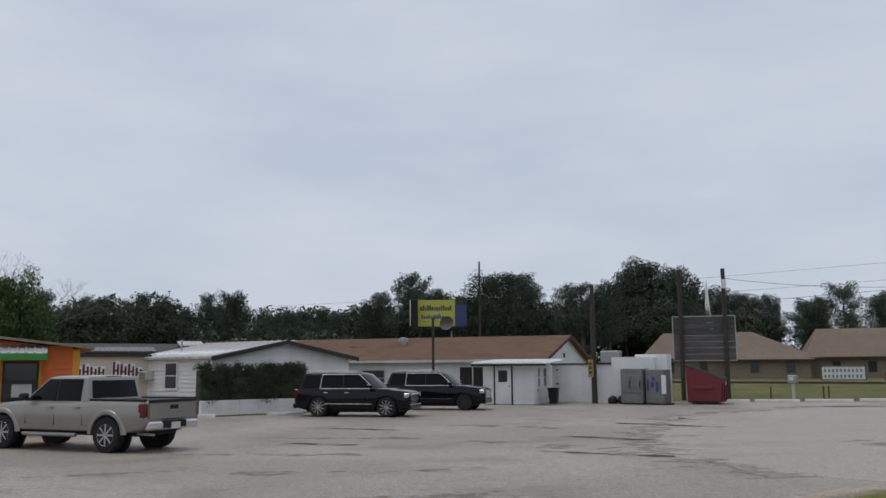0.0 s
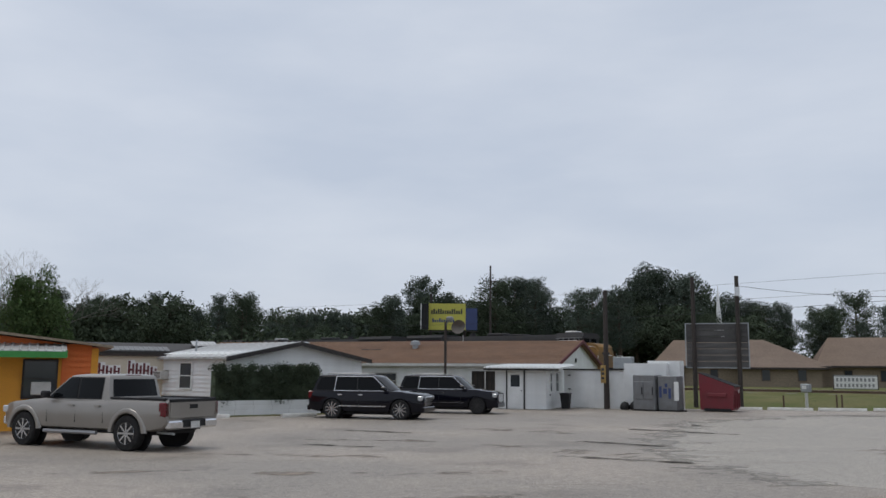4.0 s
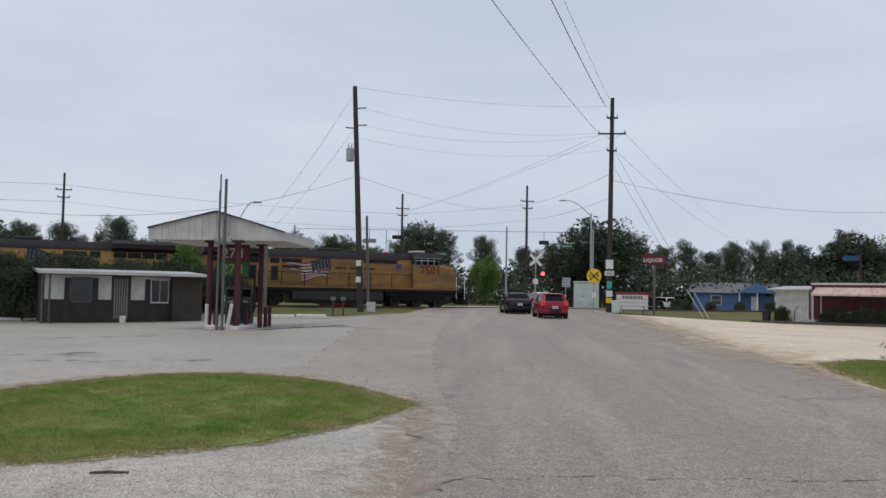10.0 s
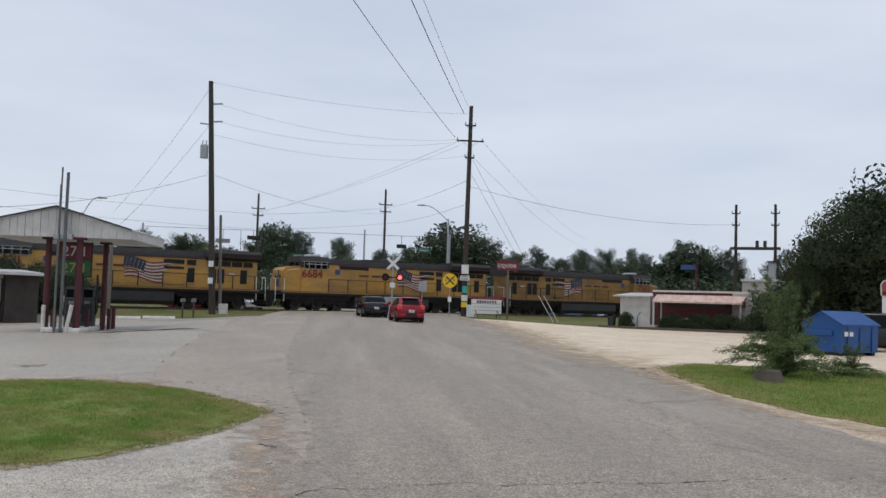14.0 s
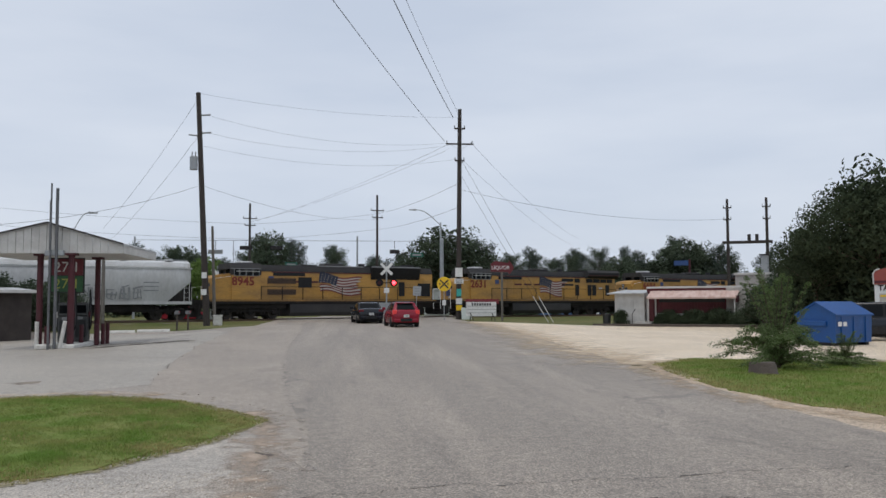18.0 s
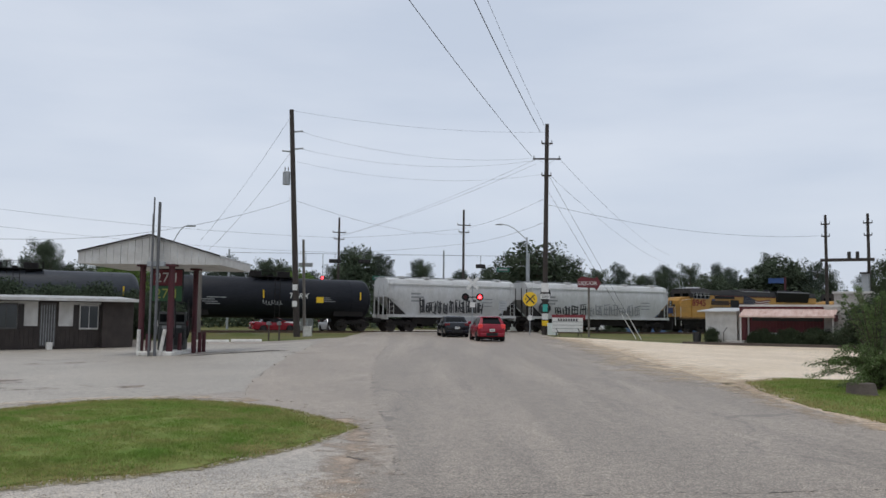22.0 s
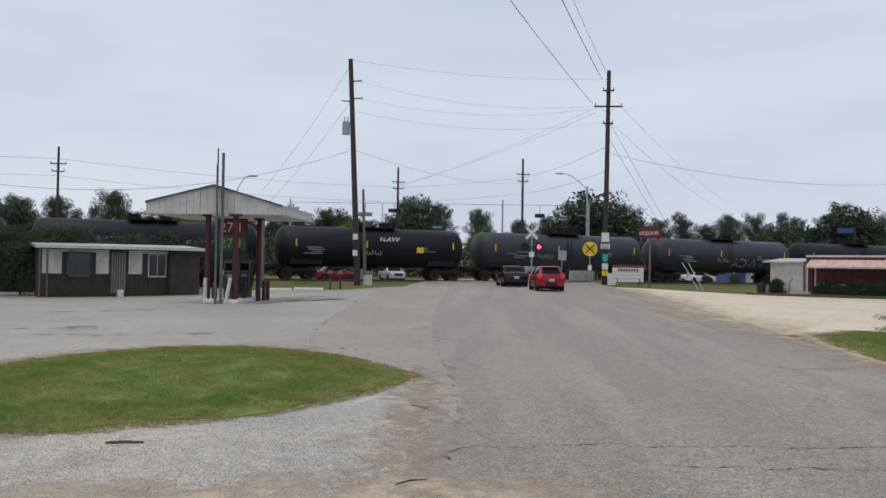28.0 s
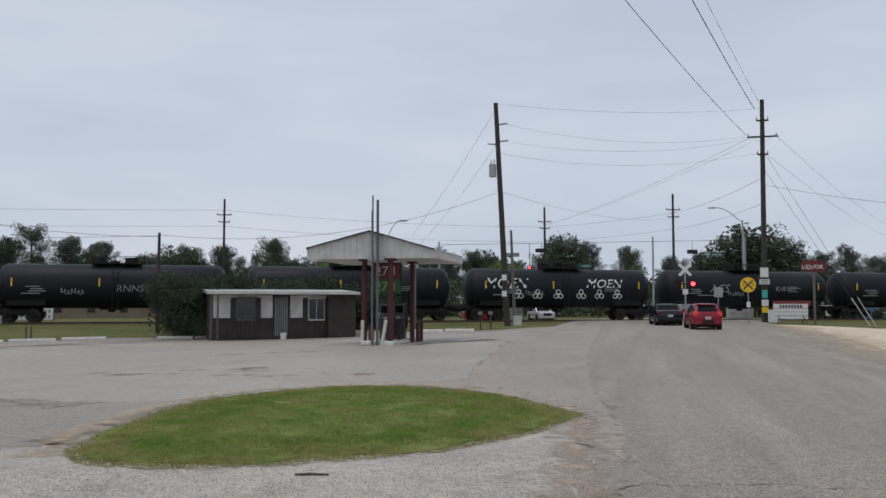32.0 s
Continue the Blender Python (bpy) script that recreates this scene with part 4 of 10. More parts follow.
def wheelset_truck(axles, gap, parent, x, mat, side_z=0.55):
    """A bogie: side frames, axles and wheels, as one running-gear part with its wheels below it."""
    bm = bmesh.new()
    half = gap * (axles - 1) / 2
    for s in (-1, 1):
        y = s * 1.02
        prism(bm, [(-half - 0.55, 0.42), (-half - 0.5, 0.72), (-half + 0.3, 0.86), (0, 0.78), (half - 0.3, 0.86), (half + 0.5, 0.72), (half + 0.55, 0.42),
                   (half + 0.2, 0.38), (half - 0.35, 0.58), (-half + 0.35, 0.58), (-half - 0.2, 0.38)], y - 0.07, y + 0.07, "y")
        for a in range(axles):
            ax = -half + a * gap
            box(bm, ax - 0.16, ax + 0.16, y - 0.14, y + 0.14, 0.34, 0.68, 0.03)
        for a in range(axles - 1):
            mx = -half + (a + 0.5) * gap
            tube(bm, (mx - 0.12, y, 0.4), (mx - 0.12, y, 0.72), 0.09, n=6)
            tube(bm, (mx + 0.14, y, 0.4), (mx + 0.14, y, 0.72), 0.09, n=6)
    box(bm, -0.3, 0.3, -1.0, 1.0, 0.5, 0.9)
    if axles > 2:
        box(bm, -half - 0.6, half + 0.6, -0.6, 0.6, 0.28, 1.0)
    truck = part("bogie", bm, mat, parent, at=Matrix.Translation((x, 0, 0)))
    if "wheel_mesh" not in M:
        w = bmesh.new()
        for s in (-1, 1):
            tube(w, (0, s * 0.70, 0), (0, s * 0.83, 0), 0.49, 0.46, 16)
            tube(w, (0, s * 0.66, 0), (0, s * 0.70, 0), 0.52, 0.52, 16)
            tube(w, (0, s * 0.83, 0), (0, s * 0.90, 0), 0.16, 0.14, 10)
        tube(w, (0, -0.7, 0), (0, 0.7, 0), 0.09, n=8)
        M["wheel_mesh"] = mesh_of("wheelset", w, M["wheel_steel"])
    for a in range(axles):
        part("wheelset", M["wheel_mesh"], None, truck, at=Matrix.Translation((-half + a * gap, 0, 0.47)))
    return truck


def coupler(parent, x, way, mat):
    bm = bmesh.new()
    box(bm, min(x, x + way * 0.55), max(x, x + way * 0.55), -0.09, 0.09, 0.74, 0.92, 0.02)
    box(bm, min(x + way * 0.45, x + way * 0.72), max(x + way * 0.45, x + way * 0.72), -0.17, 0.17, 0.68, 0.98, 0.04)
    part("coupler", bm, mat, parent)


def flag(parent, x, z, w, h, y, flip):
    """The wind-blown flag on the hood: waving stripes and a dark field with pale dots, as thin plates."""
    def wave(u, v):
        px = x + flip * w * (u + 0.035 * math.sin(7 * v + 1) * (0.4 + u))
        return px, z + h * (v + 0.11 * math.sin(6.6 * u + 0.9 * v + 0.5) - 0.2 * u * u + 0.1)

    def strip(name, u0, u1, v0, v1, lift, mat):
        n = 14
        lower = [wave(u0 + (u1 - u0) * i / n, v0) for i in range(n + 1)]
        upper = [wave(u0 + (u1 - u0) * i / n, v1) for i in range(n + 1)]
        bm = bmesh.new()
        prism(bm, lower + upper[::-1], y - lift - 0.004, y - lift, "y")
        part(name, bm, mat, parent)
    side = 1 if y < 0 else -1
    for k in range(13):
        strip("flag_stripe", 0.0 if k > 7 else 0.3, 1.0 - 0.03 * (k % 3), 1 - (k + 1) / 13, 1 - k / 13, 0.0, M["flag_red"] if k % 2 == 0 else M["flag_white"])
    strip("flag_field", -0.02, 0.42, 1 - 7 / 13, 1.03, 0.006 * side, M["flag_blue"])
    bm = bmesh.new()
    for i in range(5):
        for j in range(4):
            px, pz = wave(0.04 + 0.08 * i, 0.52 + 0.125 * j)
            box(bm, px - 0.03, px + 0.03, y - 0.014 * side - 0.002, y - 0.014 * side + 0.002, pz - 0.03, pz + 0.03)
    tagged(part("flag_stars", bm, M["flag_white"], parent), kind="stuff")


def locomotive(number, kind, nose, label):
    """A six-axle road diesel. Its length runs along x, its nose towards nose * x."""
    ob = thing("locomotive", label, "locomotive")
    Y, G, B = M["loco_yellow_dirty"] if number == "7501" else M["loco_yellow"], M["loco_grey"], M["loco_black"]
    n = nose

    def span(a, b):
        return (min(n * a, n * b), max(n * a, n * b))
    # underframe and walkway
    bm = bmesh.new()
    box(bm, *span(-10.9, 10.9), -1.5, 1.5, 1.2, 1.56, 0.02)
    for s in (-1, 1):
        box(bm, *span(-10.6, 10.6), s * 1.51 - 0.015, s * 1.51 + 0.015, 1.28, 1.5)
    for xa, xb in ((-10.2, -4.0), (4.0, 10.2)):
        box(bm, xa, xb, -1.25, 1.25, 0.85, 1.25)
    part("underframe", bm, B, ob)
    for s in (-1, 1):
        block("sill_stripe", M["loco_yellow_dirty"], ob, *span(-10.4, 10.4), s * 1.53 - 0.004, s * 1.53 + 0.004, 1.42, 1.54)
    bm = bmesh.new()
    prism(bm, [(-1.44, 1.22), (-1.48, 1.05), (-1.48, 0.5), (-1.25, 0.2), (1.25, 0.2), (1.48, 0.5), (1.48, 1.05), (1.44, 1.22)], -3.7, 3.7, "x")
    part("fuel_tank", bm, M["fuel_steel"], ob)
    bm = bmesh.new()
    for s in (-1, 1):
        tube(bm, (n * -5.4, s * 1.2, 1.12), (n * -3.3, s * 1.2, 1.12), 0.16, n=8)
    part("air_reservoir", bm, B, ob)
    wheelset_truck(3, 1.95, ob, 6.9, B)
    wheelset_truck(3, 1.95, ob, -6.9, B)
    for x in (-6.9, 6.9):
        block("traction_motor", B, ob, x - 2.7, x + 2.7, -0.55, 0.55, 0.2, 1.15, bevel=0.08)
    coupler(ob, 10.9, 1, B)
    coupler(ob, -10.9, -1, B)
    # hoods
    top = 4.35
    bm = bmesh.new()
    prism(bm, [(-0.95, 1.56), (-0.95, 3.9), (-0.75, top), (0.75, top), (0.95, 3.9), (0.95, 1.56)], *span(-10.35, 6.4), "x")
    hood = part("long_hood", bm, Y, ob)
    bm = bmesh.new()
    prism(bm, [(-0.97, 3.84), (-0.97, 3.93), (-0.77, top + 0.02), (0.77, top + 0.02), (0.97, 3.93), (0.97, 3.84)], *span(-10.33, 6.35), "x")
    part("roof_band", bm, G, hood)
    for s in (-1, 1):
        block("roof_stripe", M["oxide"], hood, *span(-6.0, 5.15), s * 0.975 - 0.012, s * 0.975 + 0.012, 3.76, 3.83)
    bm = bmesh.new()
    if kind == "wing":
        prism(bm, [(-0.96, 3.72), (-1.5, 4.0), (-1.5, 4.3), (-1.3, 4.55), (1.3, 4.55), (1.5, 4.3), (1.5, 4.0), (0.96, 3.72)], *span(-10.5, -6.1), "x")
        part("radiator_wing", bm, G, hood, "sooty grey flared radiator housing")
        for s in (-1, 1):
            block("radiator_screen", M["black"], hood, *span(-10.4, -6.2), s * 1.505 - 0.012, s * 1.505 + 0.012, 4.06, 4.28)
            block("wing_stripe", M["oxide"], hood, *span(-10.5, -6.1), s * 1.505 - 0.012, s * 1.505 + 0.012, 3.98, 4.03)
    else:
        prism(bm, [(-0.96, 3.3), (-1.1, 3.45), (-1.32, 4.3), (-1.1, 4.5), (1.1, 4.5), (1.32, 4.3), (1.1, 3.45), (0.96, 3.3)], *span(-8.9, -4.0), "x")
        part("radiator_wing", bm, M["black"], hood)
        for s in (-1, 1):
            block("radiator_cap", M["worn_steel"], hood, *span(-8.95, -3.95), s * 1.2 - 0.14, s * 1.2 + 0.14, 4.3, 4.42, bevel=0.04)
        block("roof_panel", M["worn_steel"], hood, *span(-3.4, 0.9), -0.82, 0.82, 4.3, 4.42, bevel=0.06)
        bm = bmesh.new()
        tube(bm, (n * -6.2, 0, 4.5), (n * -6.2, 0, 4.66), 0.6, n=14)
        tube(bm, (n * -8.2, 0, 4.5), (n * -8.2, 0, 4.66), 0.6, n=14)
        part("fan", bm, G, hood)
    block("roof_hatch", G, hood, *span(-1.5, 0.2), -0.7, 0.7, top, 4.62, bevel=0.08)
    block("blower_housing", G, hood, *span(1.0, 2.4), -0.8, 0.8, top, 4.48, bevel=0.06)
    rod("exhaust_stack", G, hood, (n * -3.6, 0, top), (n * -3.6, 0, 4.68), 0.28, n=10)
    # hood doors, louvres
    doors = [-9.25, -7.4, -6.75, -5.05, -2.4, -1.6, -0.8, 0.4, 1.2, 2.0, 2.9, 3.7]
    for s in (-1, 1):
        for d in doors:
            dark = d < -5 and kind == "wing"
            lo, hi = (1.95, 3.05) if dark else (1.75, 3.5)
            block("hood_door", M["black"] if dark else Y, hood, *span(d - 0.27, d + 0.27), s * 0.965 - 0.02, s * 0.965 + 0.02, lo, hi, bevel=0.012)
        if kind == "wing":
            for d0, d1 in ((-9.95, -9.2), (-9.1, -8.25), (-8.15, -7.25), (-7.15, -6.3), (-5.4, -4.7)):
                block("intake_screen", M["black"], hood, *span(d0, d1), s * 0.985 - 0.02, s * 0.985 + 0.02, 3.28, 3.68)
            for z0, z1 in ((3.35, 3.66), (2.95, 3.12)):
                block("louvre", M["black"], hood, *span(-4.5, -2.95), s * 0.985 - 0.02, s * 0.985 + 0.02, z0, z1)
            block("box_cover", Y, hood, *span(-4.5, -2.95), s * 1.0 - 0.03, s * 1.0 + 0.03, 1.75, 2.8, bevel=0.02)
            block("notice", M["flag_white"], hood, *span(-8.5, -8.05), s * 0.97 - 0.02, s * 0.97 + 0.02, 2.6, 2.8)
        else:
            for z in (1.95, 2.85):
                lv = block("louvre", M["oxide_brown"], hood, *span(3.0, 5.5), s * 0.985 - 0.02, s * 0.985 + 0.02, z, z + 0.45)
                for q in range(4):
                    block("slat", M["black"], lv, *span(3.05, 5.45), s * 1.0 - 0.012, s * 1.0 + 0.012, z + 0.06 + 0.1 * q, z + 0.1 + 0.1 * q)
            block("grille_panel", M["black"], hood, *span(1.6, 2.8), s * 0.985 - 0.02, s * 0.985 + 0.02, 2.55, 3.4)
            block("grille_panel", M["black"], hood, *span(-10.1, -8.8), s * 0.985 - 0.02, s * 0.985 + 0.02, 1.85, 3.0)
            block("door_recess", M["black"], hood, *span(-7.4, -6.8), s * 0.985 - 0.02, s * 0.985 + 0.02, 1.85, 3.1)
    # cab and nose
    bm = bmesh.new()
    prism(bm, [(-1.5, 1.56), (-1.52, 3.9), (-1.25, 4.42), (1.25, 4.42), (1.52, 3.9), (1.5, 1.56)], *span(5.2, 7.6), "x")
    cab = part("cab", bm, Y, ob, at=Matrix.Translation((n * 1.05, 0, 0)))
    bm = bmesh.new()
    prism(bm, [(-1.54, 3.98), (-1.5, 4.06), (-1.26, 4.45), (1.26, 4.45), (1.5, 4.06), (1.54, 3.98)], *span(5.15, 7.75), "x")
    part("cab_roof", bm, G, cab)
    block("cab_air_conditioner", M["tin"], cab, *span(5.5, 6.6), -0.6, 0.6, 4.45, 4.66, bevel=0.08)
    block("roof_edge", M["grey_mark"], cab, *span(5.2, 7.7), -1.56, 1.56, 3.985, 4.03)
    for s in (-1, 1):
        block("intake_screen", M["black"], hood, *span(2.2, 5.0), s * 0.98 - 0.014, s * 0.98 + 0.014, 3.5, 3.76)
        for k in range(3):
            block("lettering_bar", M["oxide"], hood, *span(-0.2 + 1.2 * k, 0.7 + 1.2 * k), s * 0.99 - 0.006, s * 0.99 + 0.006, 2.95, 3.1)
    bm = bmesh.new()
    prism(bm, [(-1.53, 3.5), (-1.535, 3.99), (1.535, 3.99), (1.53, 3.5)], *span(5.18, 7.62), "x")
    part("window_band", bm, G, cab)
    bm = bmesh.new()
    prism(bm, [(n * 7.6, 1.56), (n * 7.6, 3.64), (n * 8.0, 3.6), (n * 8.85, 3.46), (n * 9.05, 3.22), (n * 9.1, 1.56)], -1.4, 1.4, "y")
    bmesh.ops.bevel(bm, geom=[e for e in bm.edges if abs(e.verts[0].co.y - e.verts[1].co.y) < 0.01 and e.verts[0].co.z > 2.5 and e.verts[1].co.z > 2.5], offset=0.2, segments=2, affect='EDGES')
    part("nose", bm, Y, cab)
    for s in (-1, 1):
        bm = bmesh.new()
        prism(bm, [(n * 7.65, 3.4), (n * 8.0, 3.37), (n * 8.85, 3.24), (n * 8.85, 3.205), (n * 8.0, 3.335), (n * 7.65, 3.365)], s * 1.405 - 0.006, s * 1.405 + 0.006, "y")
        part("nose_stripe", bm, M["white_mark"], cab)
    for s in (-1, 1):
        for a, b in ((5.4, 5.85), (5.95, 6.4), (6.5, 6.95), (7.05, 7.4)):
            wn1 = block("cab_window", M["glass"], cab, *span(a, b), s * 1.555 - 0.012, s * 1.555 + 0.012, 3.46, 3.94)
            bm = bmesh.new()
            for q in (a - 0.04, b):
                box(bm, *span(q, q + 0.04), s * 1.56 - 0.014, s * 1.56 + 0.014, 3.42, 3.97)
            box(bm, *span(a - 0.04, b + 0.04), s * 1.56 - 0.014, s * 1.56 + 0.014, 3.42, 3.455)
            part("window_frame", bm, M["grey_mark"], wn1)
        block("cab_sunshade", M["white_mark"], cab, *span(5.4, 7.25), s * 1.62 - 0.09, s * 1.62 + 0.09, 3.78, 3.81)
    bm = bmesh.new()
    for s in (-1, 1):
        box(bm, *span(7.6, 7.64), s * 0.62 - 0.42, s * 0.62 + 0.42, 3.64, 4.02)
    part("windshield", bm, M["glass"], cab)
    for s in (-1, 1):
        rod("headlight", M["lamp_lens"], cab, (n * 9.0, 0, 2.94 + 0.13 * s), (n * 9.13, 0, 2.94 + 0.13 * s), 0.1, n=10)
        rod("ditch_light", M["lamp_lens"], cab, (n * 9.55, s * 0.85, 1.75), (n * 9.63, s * 0.85, 1.75), 0.1, n=10)
    block("headlight_panel", M["black_mark"], cab, *span(9.02, 9.1), -0.17, 0.17, 2.66, 3.22)
    for y0 in (-0.62, 0.3):
        block("number_board", M["black_mark"], cab, *span(9.06, 9.1), y0, y0 + 0.32, 2.6, 2.84)
    bm = bmesh.new()
    prism(bm, [(n * 9.08, 2.5), (n * 9.09, 1.9), (n * 9.11, 1.9), (n * 9.1, 2.5)], -0.35, 0.35, "y")
    part("shield_emblem", bm, M["blue_mark"], cab)
    # plow, end steps, handrails
    for e in (1, -1):
        bm = bmesh.new()
        prism(bm, [(e * 10.95, 1.3), (e * 11.05, 0.35), (e * 11.3, 0.2), (e * 11.22, 0.6), (e * 11.08, 1.3)], -1.35, 1.35, "y")
        part("pilot", bm, B, ob)
        for s in (-1, 1):
            bm = bmesh.new()
            for k in range(4):
                box(bm, min(e * 10.2, e * 10.85), max(e * 10.2, e * 10.85), s * 1.28 - 0.2, s * 1.28 + 0.2, 0.42 + 0.29 * k, 0.46 + 0.29 * k)
            for xx in (10.2, 10.85):
                box(bm, e * xx - 0.025, e * xx + 0.025, s * 1.48 - 0.02, s * 1.48 + 0.02, 0.35, 1.35)
            part("step_ladder", bm, B, ob)
            bm = bmesh.new()
            for xx in (10.15, 10.9):
                tube(bm, (e * xx, s * 1.5, 0.7), (e * xx, s * 1.46, 2.55), 0.022, n=6)
            tube(bm, (e * 10.9, s * 1.46, 2.55), (e * 10.9, s * 0.5, 2.55), 0.02, n=6)
            part("grab_rail", bm, M["white_mark"], ob)
    for s in (-1, 1):
        rail = bmesh.new()
        tube(rail, (n * -10.0, s * 1.47, 2.6), (n * 6.4, s * 1.47, 2.6), 0.024, n=5)
        for k in range(10):
            xx = -10 + k * 1.8
            tube(rail, (n * xx, s * 1.47, 1.5), (n * xx, s * 1.47, 2.6), 0.036, n=6)
        part("handrail", rail, M["loco_black"], ob)
        m = Matrix.Translation((n * 6.69, s * 1.545, 2.98)) @ (FACE if s < 0 else Matrix.Rotation(math.pi, 4, 'Z') @ FACE)
        lettering(number, 0.94, m, M["road_number"], cab, "road_number", bold=0.022)
        bm = bmesh.new()
        if kind == "wing":
            start, long = (-0.1, 3.5) if number == "2631" else (-0.7, 3.4)
            flag(hood, start * n, 1.95, long, 1.5, s * 0.992 if s < 0 else 1.0, -n)
        else:
            flag(hood, 0.85 * n, 2.0, 3.8, 1.5, s * 0.992 if s < 0 else 1.0, -n)
        block("shield_emblem", M["blue_mark"], hood, *span(4.95, 5.4), s * 0.975 - 0.012, s * 0.975 + 0.012, 3.05, 3.45)
    return ob


def end_ladder(parent, x, s, z0, z1, y, mat):
    bm = bmesh.new()
    for dx in (-0.2, 0.2):
        box(bm, x + dx - 0.02, x + dx + 0.02, y - 0.02, y + 0.02, z0, z1)
    k = z0 + 0.15
    while k < z1:
        tube(bm, (x - 0.2, y, k), (x + 0.2, y, k), 0.014, n=5)
        k += 0.36
    part("ladder", bm, mat, parent)


def tank_car(colour, label, half, marks=(), seed=0):
    """A tank car; half is half the barrel's length."""
    rng = random.Random(seed)
    ob = thing("tank_car", label, "tank car", group="tank cars of the train")
    T, B = M[colour], M["loco_black"]
    r, zc = 1.61, 2.6
    rings = []
    for x, f in ((-half, 0.05), (-half + 0.05, 0.4), (-half + 0.2, 0.72), (-half + 0.42, 0.91), (-half + 0.7, 1.0), (-3, 1.0), (3, 1.0), (half - 0.7, 1.0), (half - 0.42, 0.91), (half - 0.2, 0.72),
                 (half - 0.05, 0.4), (half, 0.05)):
        rings.append([(x, r * f * math.cos(2 * math.pi * k / 28), zc + r * f * math.sin(2 * math.pi * k / 28)) for k in range(28)])
    bm = bmesh.new()
    loft(bm, rings)
    tank = part("tank", bm, T, ob)
    for x in (-0.76 * half, -0.37 * half, 0.0, 0.37 * half, 0.76 * half):
        bm = bmesh.new()
        for k in range(28):
            a0, a1 = 2 * math.pi * k / 28, 2 * math.pi * (k + 1) / 28
            q = [(x + dx, (r + 0.012) * math.cos(a), zc + (r + 0.012) * math.sin(a)) for a in (a0, a1) for dx in (-0.05, 0.05)]
            v = [bm.verts.new(p) for p in q]
            bm.faces.new((v[0], v[1], v[3], v[2]))
        part("weld_band", bm, T, tank)
    bm = bmesh.new()
    for x in (-1.15, 1.15):
        tube(bm, (x, 0, zc + r - 0.15), (x, 0, zc + r + 0.42), 0.5, n=16)
        tube(bm, (x, 0, zc + r + 0.42), (x, 0, zc + r + 0.5), 0.54, 0.5, n=16)
    tube(bm, (0.1, 0, zc + r - 0.1), (0.1, 0, zc + r + 0.25), 0.2, n=8)
    part("manway", bm, B, tank)
    bm = bmesh.new()
    box(bm, -1.5, 1.9, -1.0, 1.0, zc + r + 0.02, zc + r + 0.06)
    for s in (-1, 1):
        tube(bm, (-1.5, s * 1.0, zc + r + 0.55), (1.9, s * 1.0, zc + r + 0.55), 0.022, n=5)
        for x in (-1.5, -0.4, 0.8, 1.9):
            tube(bm, (x, s * 1.0, zc + r - 0.4), (x, s * 1.0, zc + r + 0.55), 0.022, n=5)
    part("top_platform", bm, B, ob)
    for s in (-1, 1):
        end_ladder(ob, 0.2, s, 0.9, zc + r - 0.1, s * 1.64, B)
    for e in (-1, 1):
        bm = bmesh.new()
        def at(d):
            return e * (half + d)

        def both(d0, d1):
            return min(at(d0), at(d1)), max(at(d0), at(d1))
        box(bm, *both(-3.1, 0.28), -0.3, 0.3, 0.78, 1.16, 0.02)
        prism(bm, [(at(-3.5), 1.2), (at(-3.4), 1.75), (at(-1.0), 1.75), (at(-0.9), 1.2)], -1.25, 1.25, "y")
        box(bm, *both(-0.02, 0.33), -1.45, 1.45, 0.95, 1.12)
        for s in (-1, 1):
            box(bm, *both(-0.57, 0.23), s * 1.3 - 0.16, s * 1.3 + 0.16, 1.06, 1.11)
            for d in (-0.52, 0.23):
                tube(bm, (at(d), s * 1.44, 0.45), (at(d), s * 1.44, 2.1), 0.022, n=5)
        part("end_sill", bm, B, ob)
    bm = bmesh.new()
    tube(bm, (-0.2, 0, zc - r - 0.28), (-0.2, 0, zc - r + 0.05), 0.26, n=10)
    box(bm, -1.0, 0.6, -0.5, 0.5, zc - r - 0.12, zc - r + 0.02)
    part("bottom_outlet", bm, B, ob)
    wheelset_truck(2, 1.78, ob, half - 1.7, B)
    wheelset_truck(2, 1.78, ob, 1.7 - half, B)
    coupler(ob, half + 0.28, 1, B)
    coupler(ob, -half - 0.28, -1, B)
    yy = -(r + 0.02)
    for x in (1.3 - half, -0.9, half - 1.3):
        block("reflector", M["sign_yellow"], tank, x - 0.05, x + 0.05, yy - 0.004, yy + 0.004, zc - 0.05, zc + 0.55)

    def wrapped(ob2, z0):
        # bend flat writing round the barrel
        for v in ob2.data.vertices:
            a = (v.co.y + z0 - zc) / r
            d = r + 0.014 + v.co.z
            v.co = Vector((v.co.x, -d * math.cos(a), zc + d * math.sin(a)))
    for text, size, x, z, mat, shear in marks:
        o = lettering(text, size, Matrix.Identity(4), M[mat], tank, "painted_letters", 0.002, 1.05, shear)
        wrapped(o, z)
        o.location.x = x
    for k in range(4):
        x = -6.1 + rng.uniform(0, 1)
        bm = bmesh.new()
        z = 2.5 - 0.16 * k
        w = rng.uniform(0.8, 1.7)
        box(bm, x, x + w, yy - 0.006 + 0.02 * (k > 2), yy, z, z + 0.07)
        part("stencil_line", bm, M["grey_mark"], tank)
    for k in range(3):
        bm = bmesh.new()
        z = 2.62 - 0.14 * k
        box(bm, 3.6, 3.6 + rng.uniform(0.5, 1.5), yy - 0.006, yy, z, z + 0.05)
        part("stencil_line", bm, M["grey_mark"], tank)
    if seed in (0, 3):
        block("placard", M["sign_yellow"], tank, 3.4, 4.0, yy - 0.008, yy + 0.002, 2.25, 2.7)
